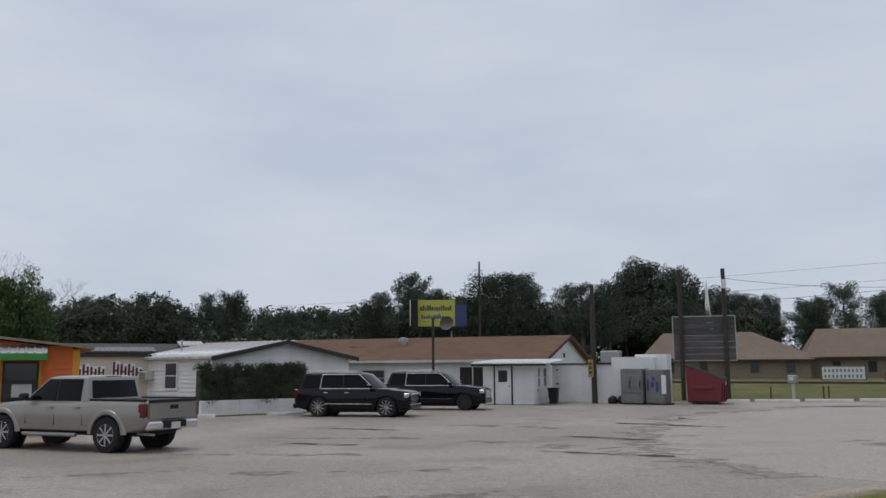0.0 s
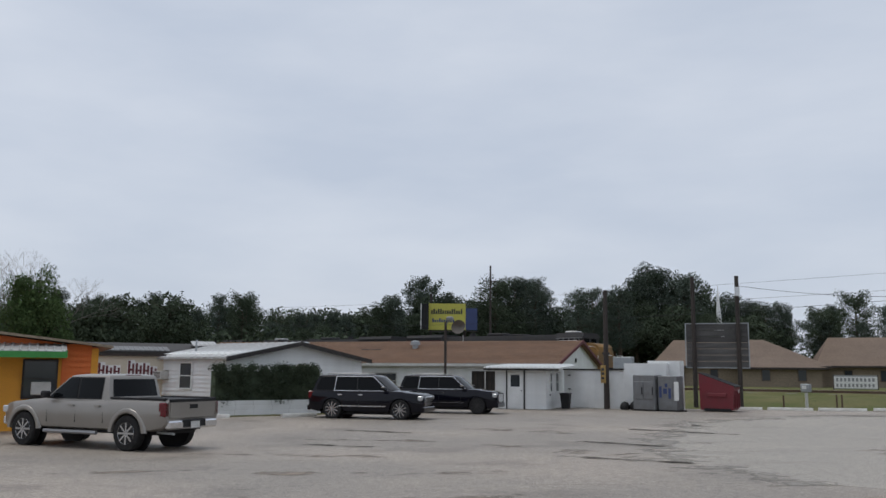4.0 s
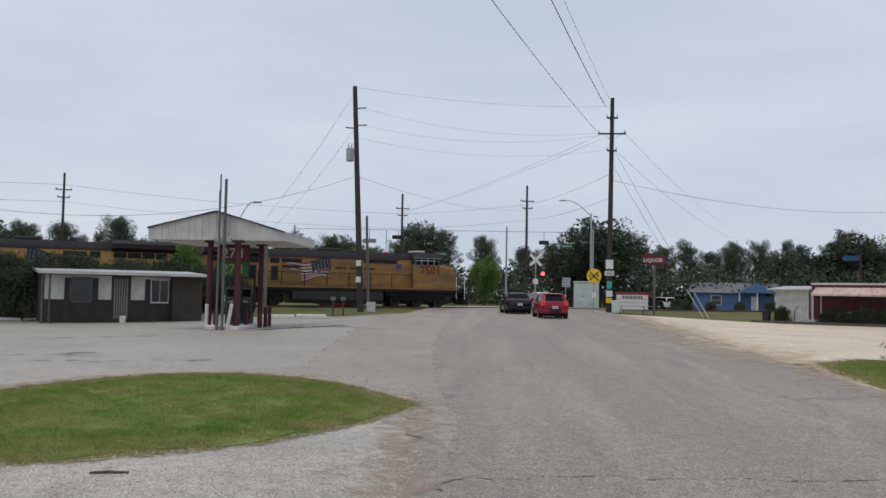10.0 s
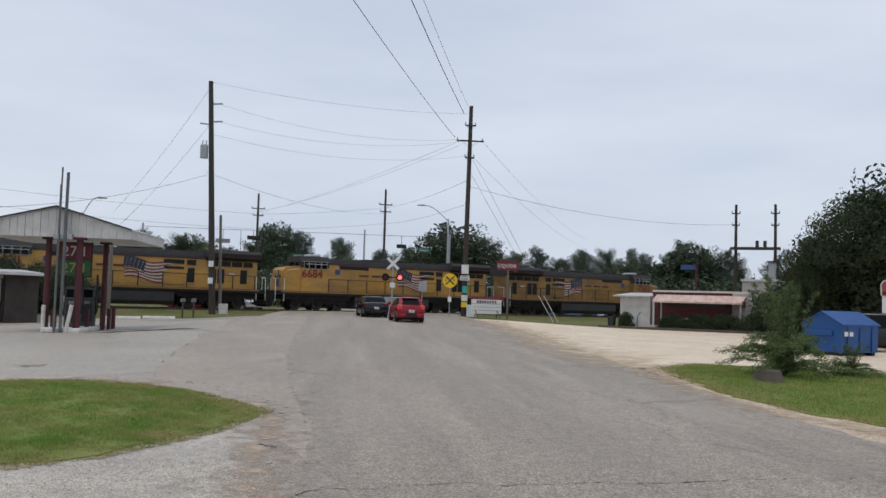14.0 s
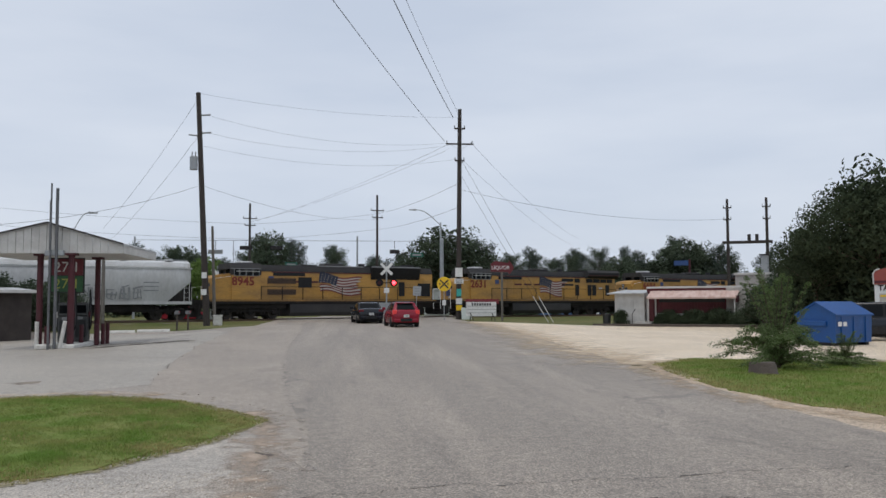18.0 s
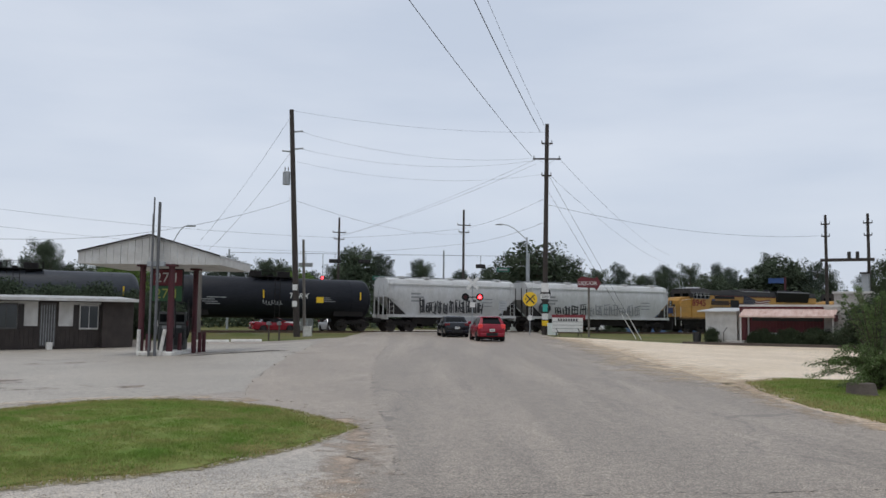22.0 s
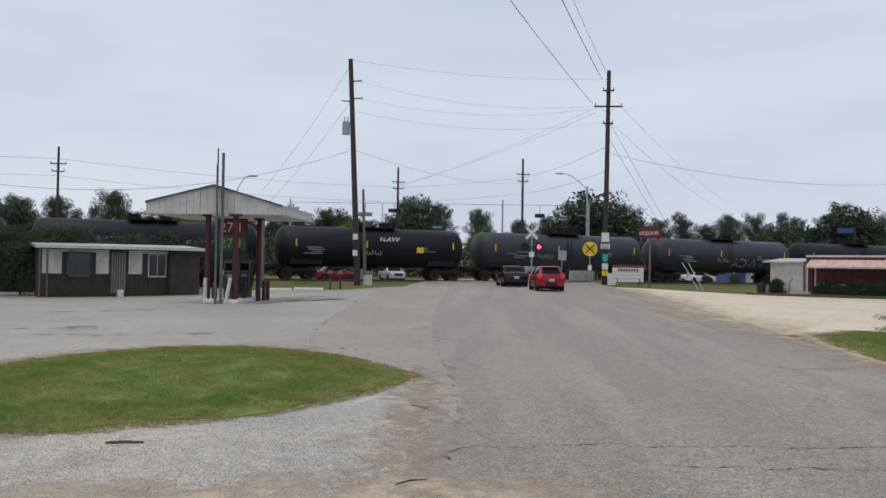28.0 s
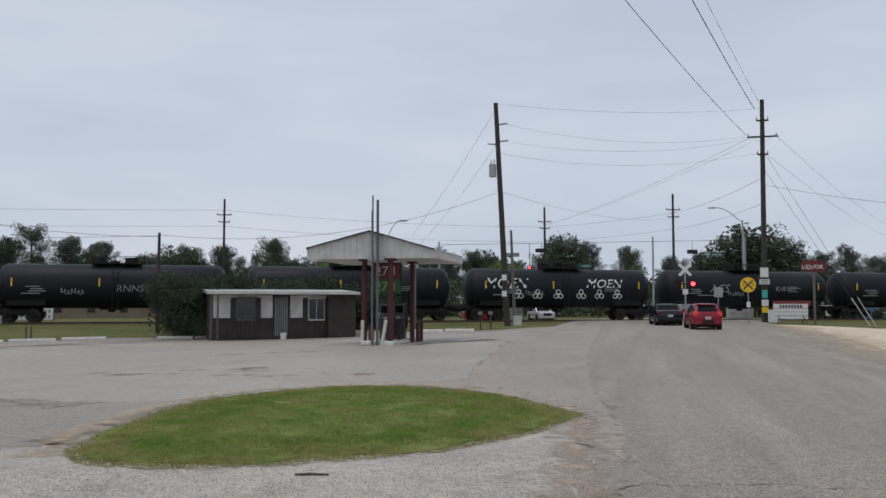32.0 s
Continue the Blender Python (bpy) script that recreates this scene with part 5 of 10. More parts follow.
    if any(m[0] == "MOEN" for m in marks):
        # clover outlines under the letters
        for cx in (-3.9, -2.3, -0.5, 1.5, 3.1, 4.7):
            bm = bmesh.new()
            for ox, oz in ((-0.2, 0.0), (0.2, 0.0), (0.0, 0.34)):
                for k in range(12):
                    a0, a1 = 2 * math.pi * k / 12, 2 * math.pi * (k + 1) / 12
                    v = [bm.verts.new((cx + ox + q * math.cos(a), yy - 0.014, 1.95 + oz + q * math.sin(a))) for a in (a0, a1) for q in (0.15, 0.21)]
                    bm.faces.new((v[0], v[1], v[3], v[2]))
            part("clover_outline", bm, M["white_mark"], tank)
    scribble(tank, rng, rng.uniform(-4, 2), 2.2, 1.6, 0.5, yy - 0.012, "grey_mark")
    return ob


def scribble(parent, rng, x, z, w, h, y, mat, strokes=7, width=0.05):
    """Spray-painted loops without readable letters: one running stroke."""
    pts = []
    for k in range(strokes * 8):
        f = k / (strokes * 8 - 1)
        a = 6.283 * strokes * f
        swing = h * (0.3 + 0.18 * math.sin(2.3 * a * 0.31 + strokes))
        pts.append((x + w * f + 0.35 * w / strokes * math.cos(a), z + swing * math.sin(a * (1.0 if strokes % 2 else 0.8))))
    stroke(parent, pts, y, mat, width)


def stroke(parent, pts, y, mat, width):
    """A running spray-paint line through the points given."""
    bm = bmesh.new()
    last = None
    for (ax, az), (bx, bz) in zip(pts, pts[1:]):
        d = math.hypot(bx - ax, bz - az) or 1
        nx, nz = -(bz - az) / d * width / 2, (bx - ax) / d * width / 2
        pair = (bm.verts.new((ax - nx, y, az - nz)), bm.verts.new((ax + nx, y, az + nz)))
        if last:
            bm.faces.new((last[0], pair[0], pair[1], last[1]))
        last = pair
    part("spray_paint", bm, M[mat], parent)


def block_tag(parent, rng, x, z, w, h, y, mat):
    """One sprayed block shape without a readable letter: crossing bars of uneven height."""
    bm = bmesh.new()

    def bar(ax, az, bx, bz, width):
        d = math.hypot(bx - ax, bz - az) or 1
        nx, nz = -(bz - az) / d * width / 2, (bx - ax) / d * width / 2
        v = [bm.verts.new((px, y - 0.012 * (pz > 2.2) - 0.002, pz)) for px, pz in ((ax - nx, az - nz), (bx - nx, bz - nz), (bx + nx, bz + nz), (ax + nx, az + nz))]
        bm.faces.new(v)
    hh = h * rng.uniform(0.7, 1.1)
    for k in range(3):
        u = x + w * (0.12 + 0.36 * k) + rng.uniform(-0.05, 0.05)
        bar(u, z + rng.uniform(-0.05, 0.1), u + rng.uniform(-0.12, 0.12), z + hh * rng.uniform(0.7, 1.0), rng.uniform(0.07, 0.17))
    for k in range(3):
        v0 = z + hh * (0.05 + 0.4 * k) + rng.uniform(-0.04, 0.04)
        bar(x + w * rng.uniform(0, 0.25), v0, x + w * rng.uniform(0.6, 1.0), v0 + rng.uniform(-0.2, 0.2), rng.uniform(0.06, 0.14))
    part("spray_paint", bm, M[mat], parent)


def hopper_car(length, label, seed):
    rng = random.Random(seed)
    ob = thing("covered_hopper_car", label, "hopper car", group="hopper cars of the train")
    H, B = M["hopper_grey"], M["loco_black"]
    hl = length / 2 - 0.5
    side = [(-1.45, 1.35), (-1.56, 2.2), (-1.58, 3.3), (-1.48, 3.95), (-1.2, 4.35), (-0.7, 4.52), (0.7, 4.52), (1.2, 4.35), (1.48, 3.95), (1.58, 3.3), (1.56, 2.2), (1.45, 1.35)]
    bm = bmesh.new()
    rings = []
    for x, cut in ((-hl + 0.1, 2.9), (-hl + 1.9, 1.35), (0, 1.35), (hl - 1.9, 1.35), (hl - 0.1, 2.9)):
        rings.append([(x, y, max(z, cut)) for y, z in side])
    loft(bm, rings)
    shell = part("shell", bm, H, ob)
    bm = bmesh.new()
    for s in (-1, 1):
        box(bm, -hl, hl, s * 1.52 - 0.05, s * 1.52 + 0.05, 1.2, 1.42)
        box(bm, -hl, hl, s * 1.50 - 0.04, s * 1.50 + 0.04, 3.86, 3.96)
    part("side_sill", bm, H, ob)
    for e in (-1, 1):
        bm = bmesh.new()
        box(bm, min(e * (hl - 0.15), e * hl), max(e * (hl - 0.15), e * hl), -1.5, 1.5, 1.0, 1.35)
        for y in (-1.4, -0.5, 0.5, 1.4):
            box(bm, min(e * (hl - 0.16), e * (hl - 0.06)), max(e * (hl - 0.16), e * (hl - 0.06)), y - 0.05, y + 0.05, 1.3, 4.0)
        part("end_frame", bm, B if seed % 2 else H, ob)
        for s in (-1, 1):
            end_ladder(ob, e * (hl - 0.4), s, 1.2, 4.3, s * 1.57, H)
        # black triangles for the shadow under the sloping ends
        for s in (-1, 1):
            bm = bmesh.new()
            prism(bm, [(e * hl * 0.995, 1.4), (e * (hl - 1.75), 1.4), (e * hl * 0.995, 2.85)], s * 1.535 - 0.004, s * 1.535 + 0.004, "y")
            part("end_slope_plate", bm, B, ob)
    k = 3 if length > 17 else 2
    for i in range(k):
        x = (i - (k - 1) / 2) * (length * 0.62 / k)
        bm = bmesh.new()
        loft(bm, [[(x + a * 1.5, b * 1.3, 1.36) for a, b in ((-1, -1), (1, -1), (1, 1), (-1, 1))],
                  [(x + a * 0.5, b * 0.55, 0.62) for a, b in ((-1, -1), (1, -1), (1, 1), (-1, 1))]], smooth=False)
        box(bm, x - 0.55, x + 0.55, -0.7, 0.7, 0.42, 0.62)
        part("hopper_bay", bm, B, ob)
    bm = bmesh.new()
    box(bm, -hl, hl, -0.35, 0.35, 4.6, 4.64)
    for i in range(int(length / 2.2)):
        x = -hl + 1 + i * 2.2
        box(bm, x - 0.03, x + 0.03, -0.35, 0.35, 4.5, 4.6)
    part("roof_walk", bm, M["steel"], ob)
    for s in (-1, 1):
        for i in range(5):
            x = -hl + 1.6 + i * (2 * hl - 3.2) / 4
            rod("roof_hatch", H, ob, (x, s * 0.75, 4.5), (x, s * 0.75, 4.66), 0.32, n=10)
    bm = bmesh.new()
    box(bm, -hl - 0.1, hl + 0.1, -0.3, 0.3, 0.75, 1.1)
    # wide black box added to darken the underside like shade
    box(bm, -hl + 2.6, hl - 2.6, -1.1, 1.1, 0.62, 1.3)
    part("centre_sill", bm, B, ob)
    tx = hl - 1.6
    wheelset_truck(2, 1.78, ob, tx, B)
    wheelset_truck(2, 1.78, ob, -tx, B)
    coupler(ob, hl, 1, B)
    coupler(ob, -hl, -1, B)
    for i in range(11):
        x = -hl + 3.0 + i * (2 * hl - 6.5) / 11
        block_tag(shell, rng, x, 1.62, (2 * hl - 6.5) / 11 * 0.92, 1.0 if seed % 2 else 1.15, -1.583, "black_mark" if (i < 4 or seed % 2 == 0) else "grey_mark")
    block("top_chord", M["white_mark"], shell, -hl + 0.3, hl - 0.3, -1.5, -1.47, 3.98, 4.06)
    for k in range(3):
        z = 3.1 - 0.3 * k
        block("stencil_line", M["grey_mark"], shell, -hl + 2.2, -hl + 3.1 + 0.3 * (k % 2), -1.592, -1.584, z, z + 0.16)
        block("stencil_line", M["grey_mark"], shell, hl - 3.6, hl - 2.5, -1.592, -1.584, z - 0.3, z - 0.22)
    if seed % 2:
        stroke(shell, [(-hl + 1.95 + 0.42 * math.sin(2 * a) + 0.1 * math.sin(5 * a), 2.75 + 0.95 * math.cos(a) + 0.1 * math.sin(7 * a)) for a in (6.283 * k / 40 for k in range(41))], -1.6, "black_mark", 0.42)
        stroke(shell, [(-hl + 1.75 + (0.3 - 0.02 * k) * math.cos(0.7 * k), 3.3 + (0.3 - 0.02 * k) * math.sin(0.7 * k)) for k in range(12)], -1.606, "white_mark", 0.08)
        stroke(shell, [(-hl + 1.6 + 0.09 * k, 2.3 - 0.03 * k + 0.22 * (k % 2)) for k in range(10)], -1.606, "white_mark", 0.06)
    return ob


TRAIN = []


def train_front(t):
    """Where the train's front is along the rails: it slows down gently all the time."""
    return -107.3 + 10.68 * t - 0.02 * t * t


def add_to_train(ob, behind):
    TRAIN.append((ob, behind))


add_to_train(locomotive("7501", "wing", 1, "yellow and grey diesel locomotive leading the train, sooty roof"), 12.7)
add_to_train(locomotive("6684", "wing", -1, "yellow and grey diesel locomotive facing backwards, flag on its hood"), 35.7)
add_to_train(locomotive("2631", "wing", -1, "cleaner yellow diesel locomotive facing backwards, grey roof"), 58.35)
add_to_train(locomotive("8945", "square", -1, "bright yellow diesel locomotive with black radiators and a large flag"), 81.25)
add_to_train(hopper_car(17.8, "long light grey covered hopper car with black graffiti", 1), 101.45)
add_to_train(hopper_car(13.65, "short light grey covered hopper car with graffiti along its foot", 2), 117.35)
ROLL = [("tank_black", "glossy black tank car with stencilled lettering", (("TARX", 0.6, 1.9, 2.75, "white_mark", 0.3),)),
        ("tank_grey", "weathered charcoal tank car with faint graffiti", (("ADWV", 1.3, 2.6, 1.9, "grey_mark", 0.0),)),
        ("tank_grey", "weathered charcoal tank car with rounded ends", ()),
        ("tank_black", "black tank car with white graffiti and a yellow placard", (("BLAVV", 0.55, 1.0, 3.3, "white_mark", 0.4),)),
        ("tank_black", "black tank car with grey graffiti", (("ACS", 0.95, -3.1, 2.6, "grey_mark", 0.2), ("KrBYPT", 0.6, 3.4, 2.6, "grey_mark", 0.2))),
        ("tank_black", "black tank car with large white MOEN graffiti", (("MOEN", 1.05, 3.5, 2.95, "white_mark", 0.35), ("MOEN", 1.2, -5.0, 2.95, "white_mark", 0.3))),
        ("tank_black", "black tank car with grey graffiti and yellow marks", (("RHM", 0.6, -4.0, 2.3, "grey_mark", 0.1),)),
        ("tank_black", "black tank car with grey graffiti and yellow marks", (("RNNSO", 0.7, 1.5, 2.4, "grey_mark", 0.1),)),
        ("tank_black", "black tank car with stencilled lettering", ()),
        ("tank_black", "black tank car with stencilled lettering", ()),
        ("tank_black", "black tank car with stencilled lettering", ())]
for k, (colour, text, marks) in enumerate(ROLL):
    long = 18.35 if k < 3 else 17.35
    add_to_train(tank_car(colour, text, long / 2 - 0.7, marks, k), 124.1 + 18.35 * min(k, 3) + 17.35 * max(0, k - 3) + long / 2)


def key_train():
    times = [0, 1 / 30] + [0.5 * k for k in range(1, 64)] + [32 - 1 / 30, 32]
    for ob, behind in TRAIN:
        rows = []
        for t in times:
            x, y = on_track(train_front(t) - behind)
            rows.append((t, pose(x, y, RAIL_TOP, 0, 0, TRACK_TURN)))
        walk(ob, rows)

# ---- buildings ----


def wall_boards(parent, x0, x1, z0, z1, y, material, board=0.2, name="siding_board", gable=None):
    """Horizontal lap boards on a wall that faces -y; gable(z) may narrow them. Alike boards share one mesh."""
    made = {}
    k = 0
    z = z0
    while z < z1 - 0.02:
        a, b = (x0, x1) if gable is None else gable(z + board)
        if b - a > 0.1:
            key = (round(a, 2), round(b, 2))
            if key not in made:
                bm = bmesh.new()
                prism(bm, [(0.0, 0.02), (-0.055, 0.0), (-0.006, min(board, z1 - z)), (0.0, min(board, z1 - z))], a, b, "x")
                made[key] = mesh_of(name, bm, material)
            part(name, made[key], None, parent, at=Matrix.Translation((0, y, z)))
        z += board
        k += 1


def window(parent, x, z, w, h, y, frame_mat, split=True, name="window"):
    bm = bmesh.new()
    for a, b, c, d in ((x - w / 2 - 0.06, x + w / 2 + 0.06, z + h / 2, z + h / 2 + 0.07), (x - w / 2 - 0.06, x + w / 2 + 0.06, z - h / 2 - 0.08, z - h / 2),
                       (x - w / 2 - 0.06, x - w / 2, z - h / 2, z + h / 2), (x + w / 2, x + w / 2 + 0.06, z - h / 2, z + h / 2)):
        box(bm, a, b, y - 0.085, y + 0.03, c, d)
    if split:
        box(bm, x - w / 2, x + w / 2, y - 0.078, y, z - 0.02, z + 0.02)
    else:
        box(bm, x - 0.02, x + 0.02, y - 0.078, y, z - h / 2, z + h / 2)
    f = part(name, bm, frame_mat, parent)
    block("pane", M["glass_clear"], f, x - w / 2, x + w / 2, y - 0.066, y - 0.058, z - h / 2, z + h / 2)
    return f


def ribbed_roof(parent, x0, x1, y0, y1, z0, z1, material, rib=0.3, name="roof_sheet", thick=0.05, rise=0.03):
    """A sloping metal sheet whose ribs are folded into one profile."""
    prof = [(x0, 0.0)]
    x = x0 + rib * 0.5
    while x < x1 - 0.12:
        prof += [(x, 0.0), (x + 0.03, rise), (x + 0.07, rise), (x + 0.1, 0.0)]
        x += rib
    prof.append((x1, 0.0))
    bm = bmesh.new()
    rows = []
    for y, z in ((y0, z0), (y1, z1)):
        rows.append(([bm.verts.new((px, y, z + pz)) for px, pz in prof], [bm.verts.new((px, y, z + pz - thick)) for px, pz in prof]))
    (a, b), (c, d) = rows
    for i in range(len(prof) - 1):
        bm.faces.new((a[i], a[i + 1], c[i + 1], c[i]))
        bm.faces.new((b[i], d[i], d[i + 1], b[i + 1]))
        bm.faces.new((a[i], b[i], b[i + 1], a[i + 1]))
        bm.faces.new((c[i], c[i + 1], d[i + 1], d[i]))
    bm.faces.new((a[0], c[0], d[0], b[0]))
    bm.faces.new((a[-1], b[-1], d[-1], c[-1]))
    bmesh.ops.recalc_face_normals(bm, faces=bm.faces[:])
    return part(name, bm, material, parent)


def facing(a, b):
    """Pose of a wall from plan point a to b, seen with a on its left: local x along it, -y outwards."""
    mx, my = (a[0] + b[0]) / 2, (a[1] + b[1]) / 2
    return pose(a[0], a[1], min(0.0, height(mx, my)), 0, 0, math.degrees(math.atan2(b[1] - a[1], b[0] - a[0]))), math.hypot(b[0] - a[0], b[1] - a[1])


def white_house():
    at, w = facing((-41.2, 9.5), (-44.95, 17.52))
    ob = thing("white_house", "white lap-sided building with a low metal gable roof behind the hedge", "building", at)
    L, eave, apex, mid = 6.3, 2.75, 3.42, w * 0.47
    bm = bmesh.new()
    prism(bm, [(0, 0), (0, eave), (mid, apex), (w, eave), (w, 0)], 0.0, L, "y")
    wall = part("wall", bm, M["white_paint"], ob)

    def narrowed(z):
        if z <= eave:
            return 0, w
        k = (z - eave) / (apex - eave)
        return mid * k, w - (w - mid) * k
    wall_boards(wall, 0, w, 0.3, apex, -0.004, M["white_paint"], 0.2, gable=narrowed)
    side = part("wall", bmesh.new(), M["white_paint"], ob, at=Matrix.Rotation(radians(-90), 4, 'Z') @ Matrix.Translation((-L, 0, 0)))
    wall_boards(side, 0, L, 0.2, eave, -0.004, M["white_paint"], 0.2)
    win = window(side, L - 3.2, 1.75, 0.95, 1.2, -0.03, M["white_paint"])
    ac = block("air_conditioner", M["off_white"], ob, 0, 0.62, 0, 0.5, 0, 0.42, bevel=0.03, at=side.matrix_basis @ Matrix.Translation((L - 5.4, -0.5, 1.55)))
    bm = bmesh.new()
    for k in range(5):
        box(bm, 0.06, 0.56, -0.012, 0.0, 0.06 + k * 0.065, 0.09 + k * 0.065)
    part("grille", bm, M["tin_dark"], ac)
    for a, b, za, zb in ((-0.35, mid, eave - 0.1, apex + 0.06), (w + 0.35, mid, eave - 0.1, apex + 0.06)):
        bm = bmesh.new()
        prism(bm, [(a, za), (b, zb), (b, zb - 0.1), (a, za - 0.1)], -0.45, L + 0.3, "y")
        sheet = part("roof", bm, M["tin"], ob, "weathered grey metal roof sheet")
        bm = bmesh.new()
        v = [bm.verts.new(p) for p in ((a, 0, za - 0.01), (a, 0.05, za + 0.035), (a, 0.1, za - 0.01), (b, 0, zb - 0.01), (b, 0.05, zb + 0.035), (b, 0.1, zb - 0.01))]
        for q in ((0, 1, 4, 3), (1, 2, 5, 4), (2, 0, 3, 5), (0, 2, 1), (3, 4, 5)):
            bm.faces.new([v[i] for i in q])
        rib = mesh_of("roof_rib", bm, M["tin"])
        k = -0.4
        while k < L:
            part("roof_rib", rib, None, sheet, at=Matrix.Translation((0, k, 0)))
            k += 0.55
        bm = bmesh.new()
        prism(bm, [(a, za + 0.01), (b, zb + 0.01), (b, zb - 0.2), (a, za - 0.2)], -0.5, -0.44, "y")
        part("barge_board", bm, M["tin_dark"], ob)
    door = block("door", M["cream"], ob, mid + 0.1, mid + 0.95, -0.07, 0.02, 0.3, 2.35)
    block("door_panel", M["dark_wood"], door, mid + 0.16, mid + 0.89, -0.08, -0.07, 1.2, 2.3)
    rod("vent_pipe", M["steel"], ob, (mid - 2.5, 5, 2.6), (mid - 2.5, 5, 3.6), 0.05)


def planter_hedge():
    at, w = facing((-39.1, 8.7), (-40.4, 14.0))
    ob = thing("planter_wall", "low whitewashed block planter wall under the hedge", "planter", at)
    for k in range(6):
        for r in range(3):
            x0 = k * w / 6 + (0.05 if r % 2 else 0)
            block("block", M["white_paint"], ob, x0 + 0.006, x0 + w / 6 - 0.006, 0, 0.2, 0.02 + r * 0.22, 0.02 + r * 0.22 + 0.214, bevel=0.01)
    block("core", M["white_paint"], ob, 0.02, w - 0.02, 0.02, 0.9, 0, 0.62)
    h = thing("hedge", "dense dark green overgrown hedge above a white planter", "hedge", at)
    rng, g = random.Random(3), np.random.default_rng(3)
    spots, sizes = [], []
    for k in range(150):
        x, z = rng.uniform(0.05, w - 0.05), 0.66 + 1.5 * rng.random()
        r = rng.uniform(0.16, 0.34)
        y = 0.12 + 0.14 * noise.noise((x * 1.1, z * 1.1, 2.0)) if k < 100 else rng.uniform(0.1, 0.75)
        z = z if k < 100 else 2.12 + 0.16 * noise.noise((x * 0.9, y, 5.0))
        spots.append(spray(g, (x, y, z), (rng.uniform(-1, 1), -1, rng.uniform(-0.2, 1)), r, r * 1.2, r, 130))
        sizes.append(g.uniform(0.025, 0.06, 130))
    part("foliage", leaf_mesh("foliage", np.concatenate(spots), np.concatenate(sizes), 3, M["leaf_dark"]), None, h)
    block("inner_growth", M["leaf_dark"], h, 0.05, w - 0.05, 0.25, 0.75, 0.6, 2.0)


def orange_shop():
    at, w = facing((-31.5, -10.0), (-31.5, 3.3))
    ob = thing("orange_shop", "bright orange boarded shop with a green-edged metal awning", "shop", at)
    bm = bmesh.new()
    prism(bm, [(0, 0), (0, 4.3), (w, 2.75), (w, 0)], 0, 7, "y")
    wall = part("wall", bm, M["orange"], ob)
    wall_boards(wall, w - 1.1, w - 0.2, 0.2, 2.7, -0.004, M["orange"], 0.19)
    block("wall", M["yellow_orange"], ob, 0, w - 1.12, -0.05, 0, 0, 2.8)
    block("corner_trim", M["yellow_orange"], ob, w - 0.2, w + 0.02, -0.05, 0.1, 0, 2.72)
    bm = bmesh.new()
    prism(bm, [(-0.3, 4.44), (w + 0.45, 2.82), (w + 0.45, 2.74), (-0.3, 4.36)], -0.5, 7.2, "y")
    part("roof", bm, M["tan_brick"], ob)
    aw = ribbed_roof(ob, 4.0, w - 1.0, -1.3, 0.0, 2.6, 2.86, M["tin"], 0.25, "awning")
    block("fascia", M["green_trim"], aw, 4.0, w - 1.0, -1.34, -1.28, 2.38, 2.58)
    block("fascia", M["green_trim"], aw, w - 1.05, w - 0.98, -1.3, 0.0, 2.4, 2.62)
    win = window(ob, w - 1.75, 1.7, 0.95, 1.15, -0.06, M["tin_dark"])
    block("window_air_conditioner", M["off_white"], ob, w - 2.0, w - 1.4, -0.45, 0.0, 1.18, 1.6, bevel=0.03)
    # cream wall with painted sign, behind
    at, w2 = facing((-46.0, 0.0), (-46.0, 7.4))
    c = thing("cream_annex", "cream painted wall with faded maroon lettering", "building", at)
    block("wall", M["cream"], c, 0, w2, 0, 6, 0, 2.7)
    block("roof_edge", M["dark_wood"], c, -0.2, w2 + 0.2, -0.2, 6.2, 2.7, 2.82)
    rng = random.Random(11)
    x = 3.4
    for word in (5, 0, 4):
        for k in range(word):
            hh = 0.72 if k == 0 else rng.choice((0.42, 0.46, 0.6))
            back = block("sign_backing", M["white_paint"], c, x - 0.03, x + 0.33, -0.01, 0.0, 1.68, 1.78 + hh)
            block("sign_bar", M["maroon_wall"], back, x, x + 0.11, -0.016, -0.01, 1.75, 1.75 + hh)
            block("sign_bar", M["maroon_wall"], back, x + 0.2, x + 0.3, -0.016, -0.01, 1.75, 1.75 + hh * 0.8)
            block("sign_bar", M["maroon_wall"], back, x + 0.11, x + 0.2, -0.016, -0.01, 1.75 + hh * 0.3, 1.75 + hh * 0.45)
            x += 0.36
        x += 0.16
    # brown sheds behind
    for (ax, ay), (bx, by), hgt in (((-58, -4), (-58, 13), 3.9),):
        at, w3 = facing((ax, ay), (bx, by))
        s = thing("brown_shed", "long weathered brown shed with a low roof", "shed", at)
        block("wall", M["dark_wood"], s, 0, w3, 0, 6, 0, 3.2)
        bm = bmesh.new()
        prism(bm, [(-0.4, 3.0), (-0.4, 3.15), (3, 3.8), (6.4, 3.15), (6.4, 3.0)], -0.3, w3 + 0.3, "x")
        part("roof", bm, M["tin_dark"], s)
        ribbed_roof(s, 14.6, 16.2, 0.5, 2.0, 3.62, 3.95, M["tin"], 0.3, "skylight_hood")
        block("hood_side", M["tin_dark"], s, 14.6, 16.2, 0.6, 2.0, 3.2, 3.62)
        ribbed_roof(s, 8.0, 13.0, -0.3, 1.2, 3.24, 3.52, M["worn_steel"], 0.3, "roof_patch")


